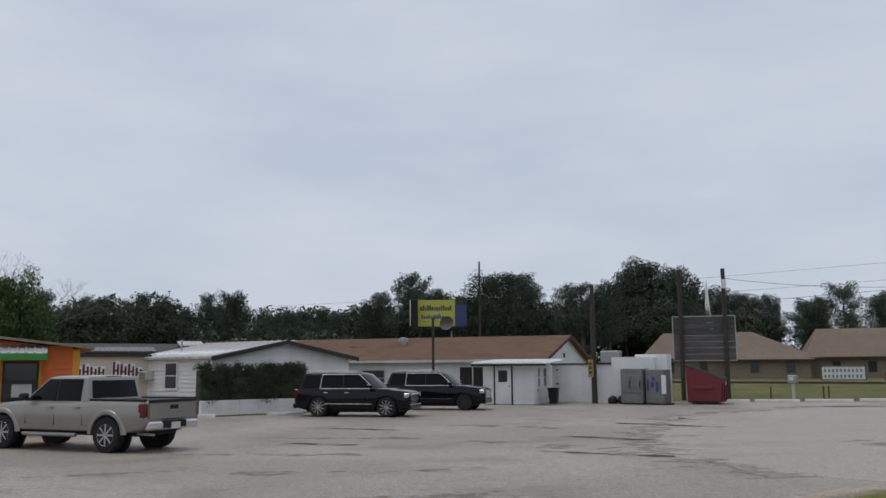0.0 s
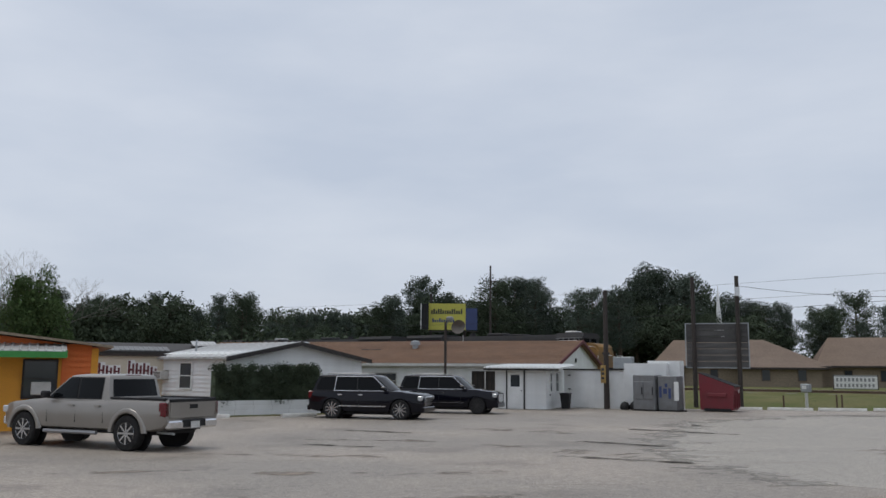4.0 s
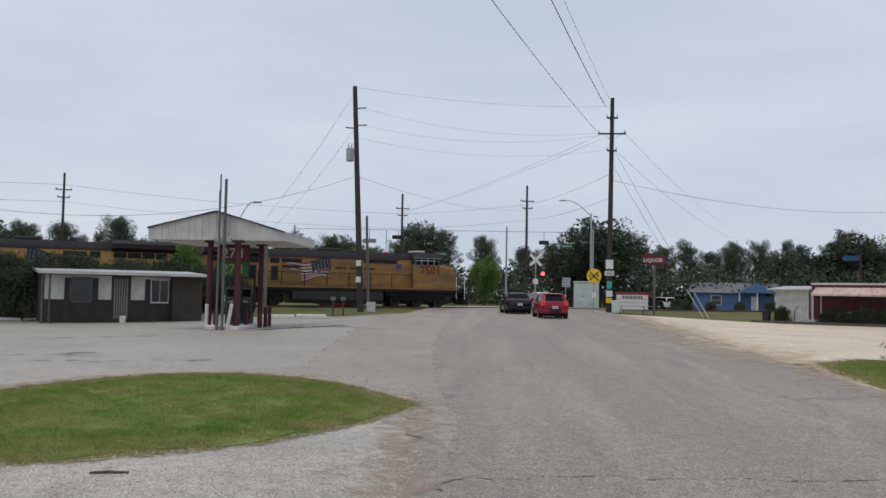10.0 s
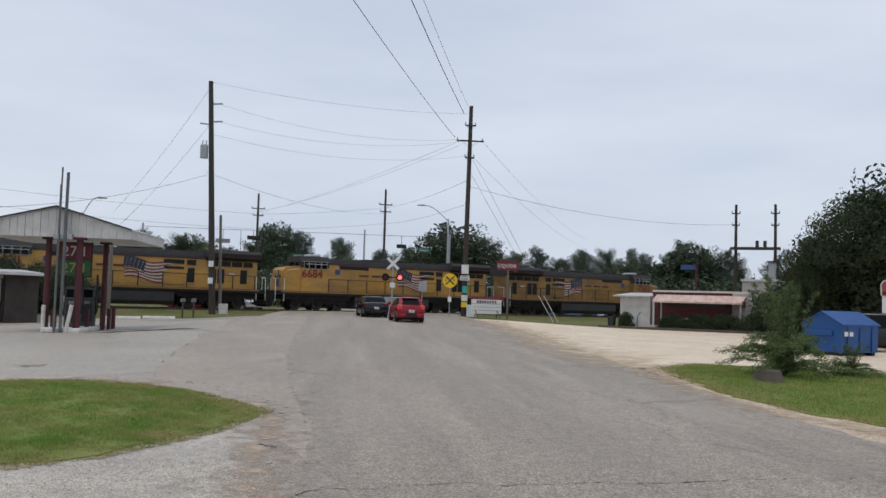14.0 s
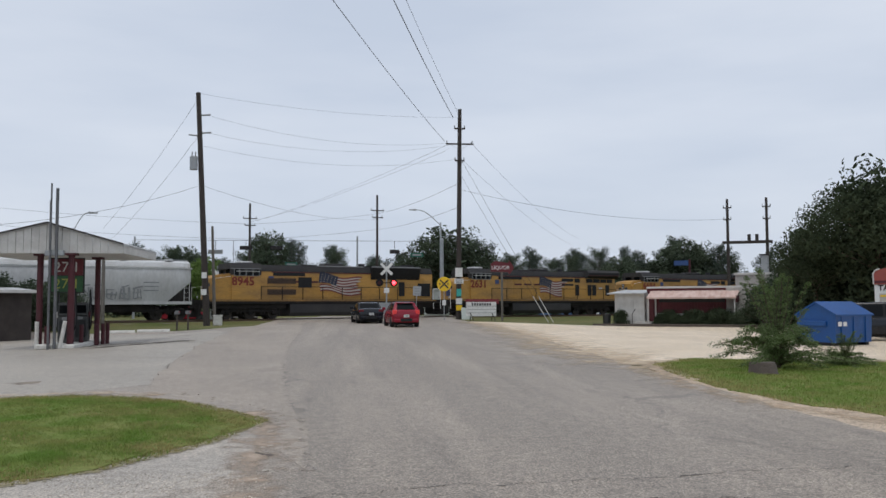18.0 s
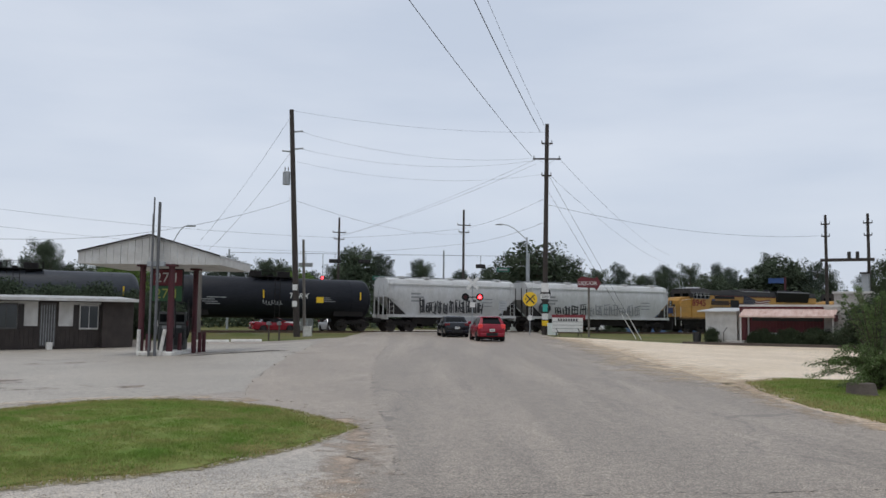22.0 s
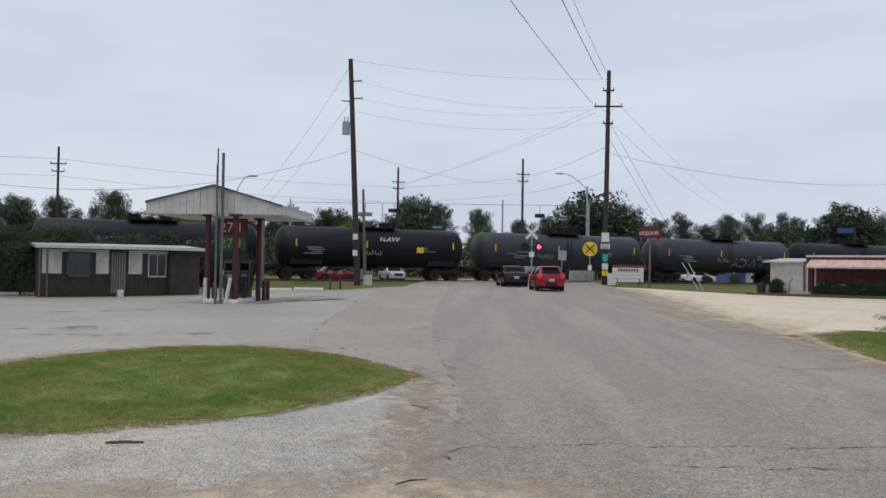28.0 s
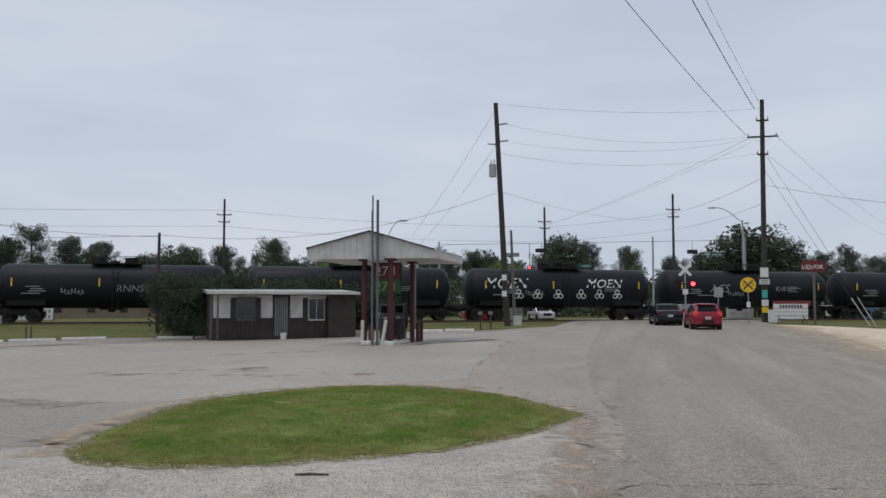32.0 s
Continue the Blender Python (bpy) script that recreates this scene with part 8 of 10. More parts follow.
    if spec.get("spoiler"):
        sheet("spoiler", [[(rear_at(-0.85 + 1.7 * j / 6, 0.93)[0] - 0.16 * q, rear_at(-0.85 + 1.7 * j / 6, 0.93)[1], roof - 0.03 - 0.03 * q) for j in range(7)] for q in (0, 1)], (0, 0, 0.02), paint, cabin)
        block("lower_bumper", M["black"], body, b - 0.02, b + 0.1, -hw * 0.7, hw * 0.7, clear + 0.06, clear + 0.2, bevel=0.02)
    sheet("windscreen", [[front_at(-0.88 + 1.76 * j / 6, k) for j in range(7)] for k in rows], (0.01, 0, 0.006), M["glass"], cabin)
    sheet("rear_window", [[rear_at(rw * (j / 3 - 1), k) for j in range(7)] for k in [0.16 + 0.68 * j / 4 for j in range(5)]], (-0.011, 0, 0.003), M["glass"], cabin)
    # wheels in open arches
    for x in spec["axles"]:
        for s in (-1, 1):
            bm = bmesh.new()
            tube(bm, (x, s * (hw - 0.36), r), (x, s * (hw - 0.05), r), ra + 0.01, ra + 0.012, 24, caps=False)
            tube(bm, (x, s * (hw - 0.37), r), (x, s * (hw - 0.36), r), ra + 0.01, ra + 0.01, 24)
            bmesh.ops.delete(bm, geom=[q for q in bm.faces if q.calc_center_median().z < r * 0.85 and len(q.verts) == 4], context='FACES')
            part("wheel_arch", bm, M["black"], body)
            if spec.get("flare"):
                prof = ((ra - 0.02, -0.05), (ra - 0.01, 0.02), (ra + 0.035, 0.034), (ra + 0.09, 0.02), (ra + 0.13, -0.03))
                turns = [radians(2) + radians(176) * k / 20 for k in range(21)]
                bm = bmesh.new()
                ring = [[bm.verts.new((x + q * math.cos(a), s * (hw * 0.99 + o), r + q * math.sin(a))) for q, o in prof] for a in turns]
                for p, q in zip(ring, ring[1:]):
                    for j in range(4):
                        bm.faces.new((p[j], p[j + 1], q[j + 1], q[j])).smooth = True
                bmesh.ops.recalc_face_normals(bm, faces=bm.faces[:])
                part("arch_flare", bm, paint, body)
            wheel(ob, x, s * (hw - 0.12), r, 0.25, M["rim_metal"] if spec.get("bright_rims") else M["loco_grey"], spec.get("spokes", 7), s, spec.get("rim", 0.72))
    # lamps, bumpers, mirrors, handles
    for s in (-1, 1):
        block("headlight", M["lamp_lens"], body, f - 0.24, f - 0.03, s * hw * 0.72 - 0.2, s * hw * 0.72 + 0.2, hood - fall - 0.3, hood - fall - 0.12, bevel=0.03)
        tl = spec.get("tail", (0.1, tail_h - 0.5, tail_h - 0.08))
        block("tail_light", M["brake_glow"] if lamps_on else M["tail_red"], body, b + 0.0, b + 0.22, min(s * (half(b + 0.1) + 0.004), s * (half(b + 0.1) - 0.06 - tl[0])), max(s * (half(b + 0.1) + 0.004), s * (half(b + 0.1) - 0.06 - tl[0])), tl[1], tl[2], bevel=0.03)
        bm = bmesh.new()
        box(bm, xs[0] - 0.35, xs[0] - 0.13, min(s * hw, s * (hw + 0.2)), max(s * hw, s * (hw + 0.2)), belt + 0.02, belt + 0.2, 0.04)
        part("mirror", bm, spec.get("mirror", paint), body)
        for x in spec["handles"]:
            block("door_handle", paint if not spec.get("bright") else M["chrome"], body, x - 0.09, x + 0.09, s * hw * 0.99 - 0.02, s * hw * 0.99 + 0.03, belt - 0.18, belt - 0.14)
        for x in spec["seams"]:
            block("door_seam", M["black"], body, x - 0.003, x + 0.003, s * hw - 0.012, s * hw + 0.002, clear + 0.16, clear + (belt - clear) * 0.6)
    block("grille", M["chrome"] if spec.get("bright") else M["black"], body, f - 0.06, f + 0.01, -hw * 0.5, hw * 0.5, clear + 0.28, hood - 0.2, bevel=0.02)
    bump = spec.get("bumper", paint)
    block("front_bumper", bump, body, f - 0.16, f + 0.04, -hw * 0.84, hw * 0.84, clear + 0.02, clear + 0.26, bevel=0.05)
    block("rear_bumper", bump, body, b - 0.08, b + 0.1, -hw * 0.87, hw * 0.87, clear + 0.06, clear + 0.27, bevel=0.04)
    block("bumper_step", M["black"], body, b - 0.085, b + 0.05, -hw * 0.42, hw * 0.42, clear + 0.09, clear + 0.285, bevel=0.02)
    pl = block("number_plate", M["plate"], body, b - 0.115, b - 0.1, -0.16, 0.16, clear + 0.36 if not bed else clear + 0.08, clear + 0.52 if not bed else clear + 0.24)
    if not bed:
        block("plate_bar", M["grey_mark"], pl, b - 0.119, b - 0.115, -0.1, 0.1, clear + 0.41, clear + 0.47)
        block("lamp_bar", M["tail_red"] if not lamps_on else M["brake_glow"], cabin, xr[1] - 0.02, xr[1] + 0.04, -0.22, 0.22, roof - 0.09, roof - 0.05)
    else:
        x1 = xr[0] - 0.05
        # black sheet on the solid bed stands in for the shade inside it
        bm = bmesh.new()
        box(bm, b + 0.07, x1, -hw * 0.82, hw * 0.82, tail_h - 0.02, tail_h + 0.004)
        part("bed_floor", bm, M["black"], body)
        for s in (-1, 1):
            block("bed_rail", M["black"], body, b + 0.05, x1, s * hw * 0.88 - 0.05, s * hw * 0.88 + 0.05, tail_h - 0.01, tail_h + 0.04, bevel=0.012)
            bm = bmesh.new()
            tube(bm, (-L * 0.12, s * (hw - 0.02), clear - 0.08), (L * 0.2, s * (hw - 0.02), clear - 0.08), 0.05, n=8)
            part("running_board", bm, M["rail_bar"], body)
        tg = block("tailgate", paint, body, b - 0.03, b + 0.02, -hw * 0.8, hw * 0.8, clear + 0.32, tail_h + 0.0, bevel=0.015)
        block("tailgate_cap", M["black"], tg, b - 0.04, b + 0.03, -hw * 0.82, hw * 0.82, tail_h - 0.06, tail_h + 0.02, bevel=0.01)
        block("tailgate_handle", M["black"], tg, b - 0.045, b - 0.03, -0.14, 0.14, tail_h - 0.22, tail_h - 0.12)
        block("lamp_bar", M["tail_red"], cabin, xr[1] - 0.03, xr[1] + 0.05, -0.25, 0.25, roof - 0.06, roof - 0.02)
        bm = bmesh.new()
        tube(bm, (b + 0.9, hw * 0.6, clear - 0.02), (b - 0.12, hw * 0.75, clear - 0.04), 0.032, n=8)
        part("exhaust_pipe", bm, M["steel"], body)
    bm = bmesh.new()
    box(bm, b + 0.5, f - 0.6, -hw * 0.7, hw * 0.7, clear - 0.1, clear + 0.06)
    for x in spec["axles"]:
        tube(bm, (x, -hw * 0.8, r), (x, hw * 0.8, r), 0.06, n=6)
    part("chassis", bm, M["black"], ob)
    return ob


SUV = dict(ti=0.85, length=5.2, width=2.04, wheel=0.42, clear=0.29, belt=1.18, roof=1.88, hood=1.16, fall=0.05, screen=(1.15, 0.3), rear=(-2.42, -2.12), axles=(1.62, -1.45), bright=True, bright_rims=True, spokes=10,
           pillars=((-2.2, -1.4), (-1.34, -0.36), (-0.3, 1.05)), handles=(-1.1, -0.15), seams=(-1.35, -0.3, 0.8), tail_h=1.2, tail=(0.04, 0.85, 1.16))
PICKUP = dict(ti=0.85, length=5.85, width=2.03, wheel=0.44, clear=0.5, belt=1.25, roof=1.9, hood=1.2, screen=(1.3, 0.42), rear=(-1.0, -0.86), axles=(1.95, -1.72), bed=True, tail_h=1.28, flare=True, bright_rims=True,
              spokes=8, pillars=((-0.72, 0.02), (0.1, 1.2)), handles=(-0.7, 0.22), seams=(-0.9, 0.07, 1.1), rim=0.62, tail=(0.1, 0.86, 1.22), bumper=M["chrome"], mirror=M["black"])
HATCH = dict(ti=0.72, rear_w=0.74, spoiler=True, length=4.05, width=1.72, wheel=0.31, clear=0.22, belt=0.98, roof=1.5, hood=0.93, screen=(1.05, 0.2), rear=(-1.92, -1.4), axles=(1.2, -1.28), spokes=5, pillars=((-1.6, -0.5), (-0.4, 0.9)),
             handles=(-0.7, 0.2), seams=(-1.3, -0.45, 0.7), tail_h=1.02, tail=(0.2, 0.74, 1.02))
SEDAN = dict(length=4.75, width=1.82, wheel=0.33, clear=0.2, belt=0.95, roof=1.45, hood=0.92, screen=(0.95, 0.3), rear=(-1.55, -0.95), axles=(1.38, -1.36), spokes=6, pillars=((-1.4, -0.35), (-0.27, 0.85)),
             handles=(-0.75, 0.2), seams=(-1.3, -0.32, 0.75), tail_h=1.02, tail=(0.3, 0.76, 0.94))
CROSSOVER = dict(ti=0.84, length=4.6, width=1.85, wheel=0.36, clear=0.26, belt=1.02, roof=1.68, hood=1.02, screen=(0.95, 0.35), rear=(-2.15, -1.85), axles=(1.36, -1.35), spokes=6,
                 pillars=((-1.95, -1.2), (-1.1, -0.3), (-0.2, 0.85)), handles=(-0.9, 0.1), seams=(-1.25, -0.28, 0.75), tail=(0.1, 0.9, 1.25))


def bearing(a, b):
    return math.degrees(math.atan2(b[1] - a[1], b[0] - a[0]))


# parked vehicles on the lot
vehicle("pickup_truck", "pewter grey crew-cab pickup with chrome wheels and bumper", PICKUP, M["silver_paint"], pose(-24.75, 3.26, height(-24.7, 3.2) + 0.012, 0, 0, 220), category="pickup truck")
vehicle("suv", "glossy black full-size suv with large chrome wheels", SUV, M["black_paint"], pose(-35.7, 14.8, height(-35.7, 14.8) + 0.012, 0, 0, 50), "black suvs parked together")
SUV2 = dict(SUV, bright_rims=False, wheel=0.40, bright=True)
vehicle("suv", "glossy black full-size suv with dark wheels", SUV2, M["black_paint"], pose(-39.35, 20.3, height(-39, 20) + 0.012, 0, 0, 50), "black suvs parked together")
# cars waiting at the crossing
vehicle("hatchback", "bright red hatchback waiting at the crossing", HATCH, M["red_car"], pose(3.0, 53.3, height(3.0, 53.3) + 0.042, 0, 0, 96), lamps_on=True)
vehicle("sedan", "dark charcoal sedan waiting at the crossing", SEDAN, M["navy_paint"], pose(1.0, 61.6, height(1.0, 61.6) + 0.042, 0, 0, 97))
# a car beside the food stand
vehicle("parked_car", "dark blue-grey van parked by the blue dumpster", CROSSOVER, M["navy_paint"], pose(23.4, 35.5, 0.02, 0, 0, -28))
for s, d, turn, kind, paint, name, label in ((40.2, 30, 120, CROSSOVER, "white_car", "parked_crossover", "white crossover parked beyond the highway"), (43.0, 31, 118, SUV, "navy_paint", "parked_suv", "dark suv parked beyond the highway"),
                                            (45.9, 30, 122, SEDAN, "silver_car", "parked_sedan", "silver sedan parked beyond the highway"), (35.6, 31, 30, dict(PICKUP, wheel=0.4), "maroon_paint", "parked_pickup", "dark red pickup parked beyond the highway")):
    px, py = on_track(s, d)
    vehicle(name, label, kind, M[paint], pose(px, py, height(px, py), 0, 0, turn), "cars parked beyond the highway")
MOVERS = {}
MOVERS["white_pickup"] = vehicle("white_pickup", "white crew-cab pickup driving on the highway", dict(PICKUP, wheel=0.4, clear=0.42), M["white_car"], None, category="pickup truck")
MOVERS["black_truck"] = vehicle("black_pickup", "black pickup driving on the highway", dict(PICKUP, wheel=0.4, clear=0.42), M["black_paint"], None, category="pickup truck")
MOVERS["red_first"] = vehicle("red_sedan", "red sedan driving on the highway", SEDAN, M["red_car"], None)
MOVERS["white_lead"] = vehicle("white_van", "white van with red rear panels driving on the highway", dict(CROSSOVER, roof=1.85, pillars=((-0.45, 0.85),)), M["white_car"], None, category="van")
for s in (-1, 1):
    # red wrap on the rear half of the van
    bm = bmesh.new()
    loft(bm, [[(-2.15, s * 0.93, 0.5), (0.1, s * 0.93, 0.5), (-0.5, s * 0.93, 1.0), (-2.15, s * 0.93, 1.0)], [(-2.15, s * 0.9, 0.5), (0.1, s * 0.9, 0.5), (-0.5, s * 0.88, 1.0), (-2.15, s * 0.88, 1.0)]], smooth=False)
    part("red_wrap", bm, M["red_car"], MOVERS["white_lead"], "red wrapped rear panel")
    bm = bmesh.new()
    loft(bm, [[(-2.0, s * 0.872, 1.03), (-0.55, s * 0.872, 1.03), (-1.05, s * 0.81, 1.66), (-1.85, s * 0.81, 1.66)], [(-2.0, s * 0.84, 1.03), (-0.55, s * 0.84, 1.03), (-1.05, s * 0.77, 1.66), (-1.85, s * 0.77, 1.66)]], smooth=False)
    part("red_wrap", bm, M["red_car"], MOVERS["white_lead"], "red wrapped rear panel")
block("red_wrap", M["red_car"], MOVERS["white_lead"], -2.33, -2.28, -0.76, 0.76, 0.55, 1.0, label="red wrapped rear panel")
MOVERS["red_near"] = vehicle("red_crossover", "red crossover rolling slowly across the lot", CROSSOVER, M["red_car"], None)
sx, sy = on_track(-9.3, 18.5)
vehicle("maroon_car", "maroon sedan waiting on the highway beyond the train", SEDAN, M["maroon_paint"], pose(sx, sy, height(sx, sy) + 0.03, 0, 0, TRACK_TURN))
sx, sy = on_track(16.4, 19)
vehicle("white_crossover", "white crossover waiting at the highway corner", CROSSOVER, M["white_car"], pose(sx, sy, height(sx, sy) + 0.03, 0, 0, 70))
sx, sy = on_track(-2.7, 19.5)
vehicle("silver_crossover", "silver crossover waiting to cross the railway", CROSSOVER, M["silver_car"], pose(sx, sy, height(sx, sy) + 0.03, 0, 0, 295))
MOVERS["white_late"] = vehicle("white_sedan", "white sedan on the highway beyond the train", SEDAN, M["white_car"], None)

# ---- poles, wires, signs ----


def wire(name, a, b, sag, r=0.012, label="thin dark overhead wire between poles", n=14, group="overhead wires"):
    bm = bmesh.new()
    a, b = Vector(a), Vector(b)
    pts = []
    for i in range(n + 1):
        f = i / n
        p = a.lerp(b, f)
        p.z -= sag * 4 * f * (1 - f)
        pts.append(p)
    d = (b - a).normalized()
    u = d.orthogonal().normalized()
    w = d.cross(u)
    loft(bm, [[p + (u * math.cos(k * 1.5708) + w * math.sin(k * 1.5708)) * r for k in range(4)] for p in pts])
    return tagged(part(name, bm, M["wire"], None), label, "wire", group)


def utility_pole(x, y, z0, top, r=0.16, lean=(0, 0), arms=(), label="tall dark wooden utility pole", mat="pole", transformer=None, group=""):
    ob = thing("utility_pole", label, "utility pole", pose(x, y, z0), group)
    h = top - z0
    rod("pole", M[mat], ob, (0, 0, -0.1), (lean[0], lean[1], h), r, r * 0.68, 10)

    def axis(z):
        return Vector((lean[0] * z / h, lean[1] * z / h, z))
    for z, a, half in arms:
        c = axis(z - z0)
        d = Vector((math.cos(radians(a)), math.sin(radians(a)), 0))
        bm = bmesh.new()
        m = Matrix.Translation(c) @ Matrix.Rotation(radians(a), 4, 'Z')
        box(bm, -half, half, -0.22, -0.12, -0.06, 0.06, m=m)
        arm = part("crossarm", bm, M[mat], ob)
        for s in (-0.92, 0.92):
            p = c + d * half * s
            bm = bmesh.new()
            tube(bm, p + Vector((0, 0, 0.05)), p + Vector((0, 0, 0.3)), 0.06, 0.04, 8)
            part("insulator", bm, M["steel"], arm)
            rod("brace", M["steel"], arm, c + d * half * s * 0.7, c + Vector((0, 0, -0.5)), 0.012, n=5)
    if transformer:
        z, a = transformer
        c = axis(z - z0) + Vector((math.cos(radians(a)) * 0.5, math.sin(radians(a)) * 0.5, 0))
        bm = bmesh.new()
        tube(bm, c + Vector((0, 0, -0.5)), c + Vector((0, 0, 0.4)), 0.28, n=14)
        tube(bm, c + Vector((0, 0, 0.4)), c + Vector((0, 0, 0.48)), 0.3, 0.2, n=14)
        t = part("transformer", bm, M["steel"], ob, "light grey can transformer")
        for s in (-0.12, 0.12):
            rod("bushing", M["tin_dark"], t, c + Vector((s, 0, 0.45)), c + Vector((s, 0, 0.8)), 0.035, n=6)
    return ob


CB, CT = Vector((-10.37, 63.05, height(-10.37, 63.05))), Vector((-11.16, 62.93, 17.05))
DB, DT = Vector((8.67, 70.67, height(8.67, 70.67))), Vector((8.85, 70.67, 17.98))
pc = utility_pole(CB.x, CB.y, CB.z, CT.z, 0.24, (CT.x - CB.x, CT.y - CB.y), (), "tall leaning wooden utility pole with a grey transformer", transformer=(11.9, 200))
for z, side in ((15.4, 1), (14.1, 1), (13.9, -1)):
    f = (z - CB.z) / (CT.z - CB.z)
    p = Vector(((CT.x - CB.x) * f, 0, z - CB.z))
    rod("side_bracket", M["steel"], pc, p, p + Vector((side * 0.8, 0.0, 0.08)), 0.06, n=6)
for z in (3.4, 2.2):
    block("notice_plate", M["white_mark"], pc, -0.35, 0.0, -0.32, -0.27, z, z + 0.42)
utility_pole(-9.9, 63.6, height(-9.9, 63.6), 7.4, 0.13, (-0.25, 0), (), "shorter grey wooden pole beside the tall one", "pole_pale")
pd = utility_pole(DB.x, DB.y, DB.z, DT.z, 0.24, (DT.x - DB.x, 0), ((15.0, 0, 1.15), (16.3, 0, 0.45), (13.6, 0, 0.4)), "tall wooden utility pole with crossarms and posted notices")
for z, mat, h, w in ((3.5, "white_mark", 0.75, 0.6), (2.95, "white_mark", 0.4, 0.75), (1.9, "teal", 0.6, 0.4), (1.25, "white_mark", 0.5, 0.5), (0.75, "sign_yellow", 0.42, 0.5)):
    block("notice_plate", M[mat], pd, -w / 2, w / 2, -0.34, -0.29, z, z + h)
for k in range(3):
    block("notice_bar", M["black_mark"], pd, -0.28, 0.28, -0.345, -0.34, 3.02 + 0.11 * k, 3.06 + 0.11 * k)
utility_pole(-30.9, 49.2, height(-30.9, 49.2), 6.45, 0.13, (0, 0), (), "short dark wooden pole at the lot's edge")
utility_pole(-40.9, 30.9, -0.38, 6.4, 0.17, (0, 0), (), "dark square post with a small sign and lamp")
tagged(block("post_sign", M["notice_tan"], None, -41.12, -40.68, 30.66, 30.71, 1.1, 2.1), "faded yellow notice board fixed to the post", "sign")
for z in (1.3, 1.55, 1.8):
    tagged(block("notice_bar", M["black_mark"], None, -41.03, -40.77, 30.645, 30.658, z, z + 0.14), "worn black lettering on the yellow notice", "lettering", "worn lettering on the notice")
FAR = [(-51.6, 97.2, 15.1), (-13.6, 114.4, 15.0), (2.95, 110.2, 15.7)]
for x, y, t in FAR:
    utility_pole(x, y, height(x, y), t, 0.19, (0, 0), ((t - 2.0, 20, 0.9), (t - 2.9, 20, 0.7)), "far dark wooden utility pole on the highway", group="highway poles")
utility_pole(-97.0, 53.1, 0, 15.2, 0.17, (0, 0), ((13.2, 60, 0.7),), "far dark wooden utility pole among the trees", group="highway poles")
utility_pole(0.4, 100.2, height(0.4, 100.2), 9.6, 0.14, (0, 0), (), "slim grey steel pole at the highway", "steel")
for x, y in ((41.2, 91.3), (44.9, 89.6)):
    utility_pole(x, y, height(x, y), 13.2, 0.2, (0, 0), ((12.2, -30, 0.45), (10.9, -30, 0.4)), "brown wooden pole of a transformer frame", group="transformer frame poles")
fr = thing("transformer_platform", "timber platform with grey transformers between two poles", "platform", pose(43.0, 90.4, 0, 0, 0, -25))
block("beam", M["pole"], fr, -2.6, 2.6, -0.3, 0.3, 8.2, 8.5)
for x in (0.2, 1.0):
    rod("transformer", M["tin_dark"], fr, (x, 0, 8.5), (x, 0, 9.2), 0.18, n=10)

# wires
wire("wire", (CT.x, CT.y, 17.0), (DT.x, DT.y, 17.3), 0.5, 0.008)
for z in (15.4, 14.1):
    wire("wire", (CT.x + 0.7, CT.y, z), (DT.x - 1.0, DT.y, 15.1 if z > 15 else 14.9), 0.9, 0.008)
wire("wire", (CT.x + 0.2, CT.y, 13.2), (DT.x, DT.y, 13.8), 1.0, 0.008)
for (ax, az), (bx, bz), r in (((7.58, 15.25), (-11.4, 14.45), 0.016), ((8.28, 17.3), (-8.75, 16.4), 0.024), ((8.62, 17.85), (-8.35, 16.95), 0.011)):
    wire("wire", (ax, DT.y, az), (bx, -12, bz), 0.9, r, n=20)
pb = utility_pole(-9.5, -12.5, 0, 17.5, 0.22, (0, 0), ((16.4, 0, 2.4),), "tall wooden utility pole behind the viewpoint")
for dx, z in ((0.9, 15.2), (0.3, 13.6)):
    wire("wire", (DT.x + dx, DT.y, z), (40.0, 150.0, z - 2), 1.0, 0.010)
for z0, (x, y, z) in ((16.6, (-22.3, 79.5, 8.6)), (13.8, (-22.0, 79.5, 7.2))):
    wire("wire", (CT.x, CT.y, z0), (x, y, z), 0.4, 0.010)
wire("wire", (CT.x, CT.y, 10.2), (-30.9, 49.2, 6.3), 1.4, 0.014)
wire("wire", (CT.x, CT.y, 10.4), (2.95, 110.2, 12.6), 0.9, 0.012)
for z in (14.3, 12.3):
    wire("wire", (-160, 40, z - 1), (-51.6, 97.2, z - 0.6), 0.7, 0.018)
    wire("wire", (-51.6, 97.2, z - 0.6), (-13.6, 114.4, z - 2), 0.5, 0.016)
    wire("wire", (-13.6, 114.4, z - 2), (2.95, 110.2, z - 1), 0.2, 0.016)
    wire("wire", (2.95, 110.2, z - 1), (DT.x, DT.y, z - 2.5), 0.35, 0.014)
wire("wire", (-30.9, 49.2, 6.2), (-39.7, 39.75, 7.0), 0.35, 0.016)
wire("wire", (-30.9, 49.2, 6.25), (-110, 20, 7.5), 1.0, 0.014)
wire("wire", (DT.x, DT.y, 11.2), (41.2, 91.3, 11.0), 1.0, 0.014)
for z in (15.0, 14.6):
    wire("wire", (DT.x - 0.9, DT.y, z), (-13.6, 114.4, 12.5), 0.5, 0.010)


for dx in (0.0, 0.35):
    g = thing("guy_wire", "steel guy wire with a pale plastic guard", "guy wire", group="guy wires of the pole")
    foot, head = Vector((15.4 + dx, 66.9 - dx * 0.5, 0.0)), Vector((DT.x, DT.y, 12.5 + dx * 4))
    foot.z = height(foot.x, foot.y)
    way = (head - foot).normalized()
    rod("wire", M["wire"], g, foot, head, 0.012, n=5)
    rod("guard", M["off_white"], g, foot + way * 0.1, foot + way * 2.5, 0.03, n=6)


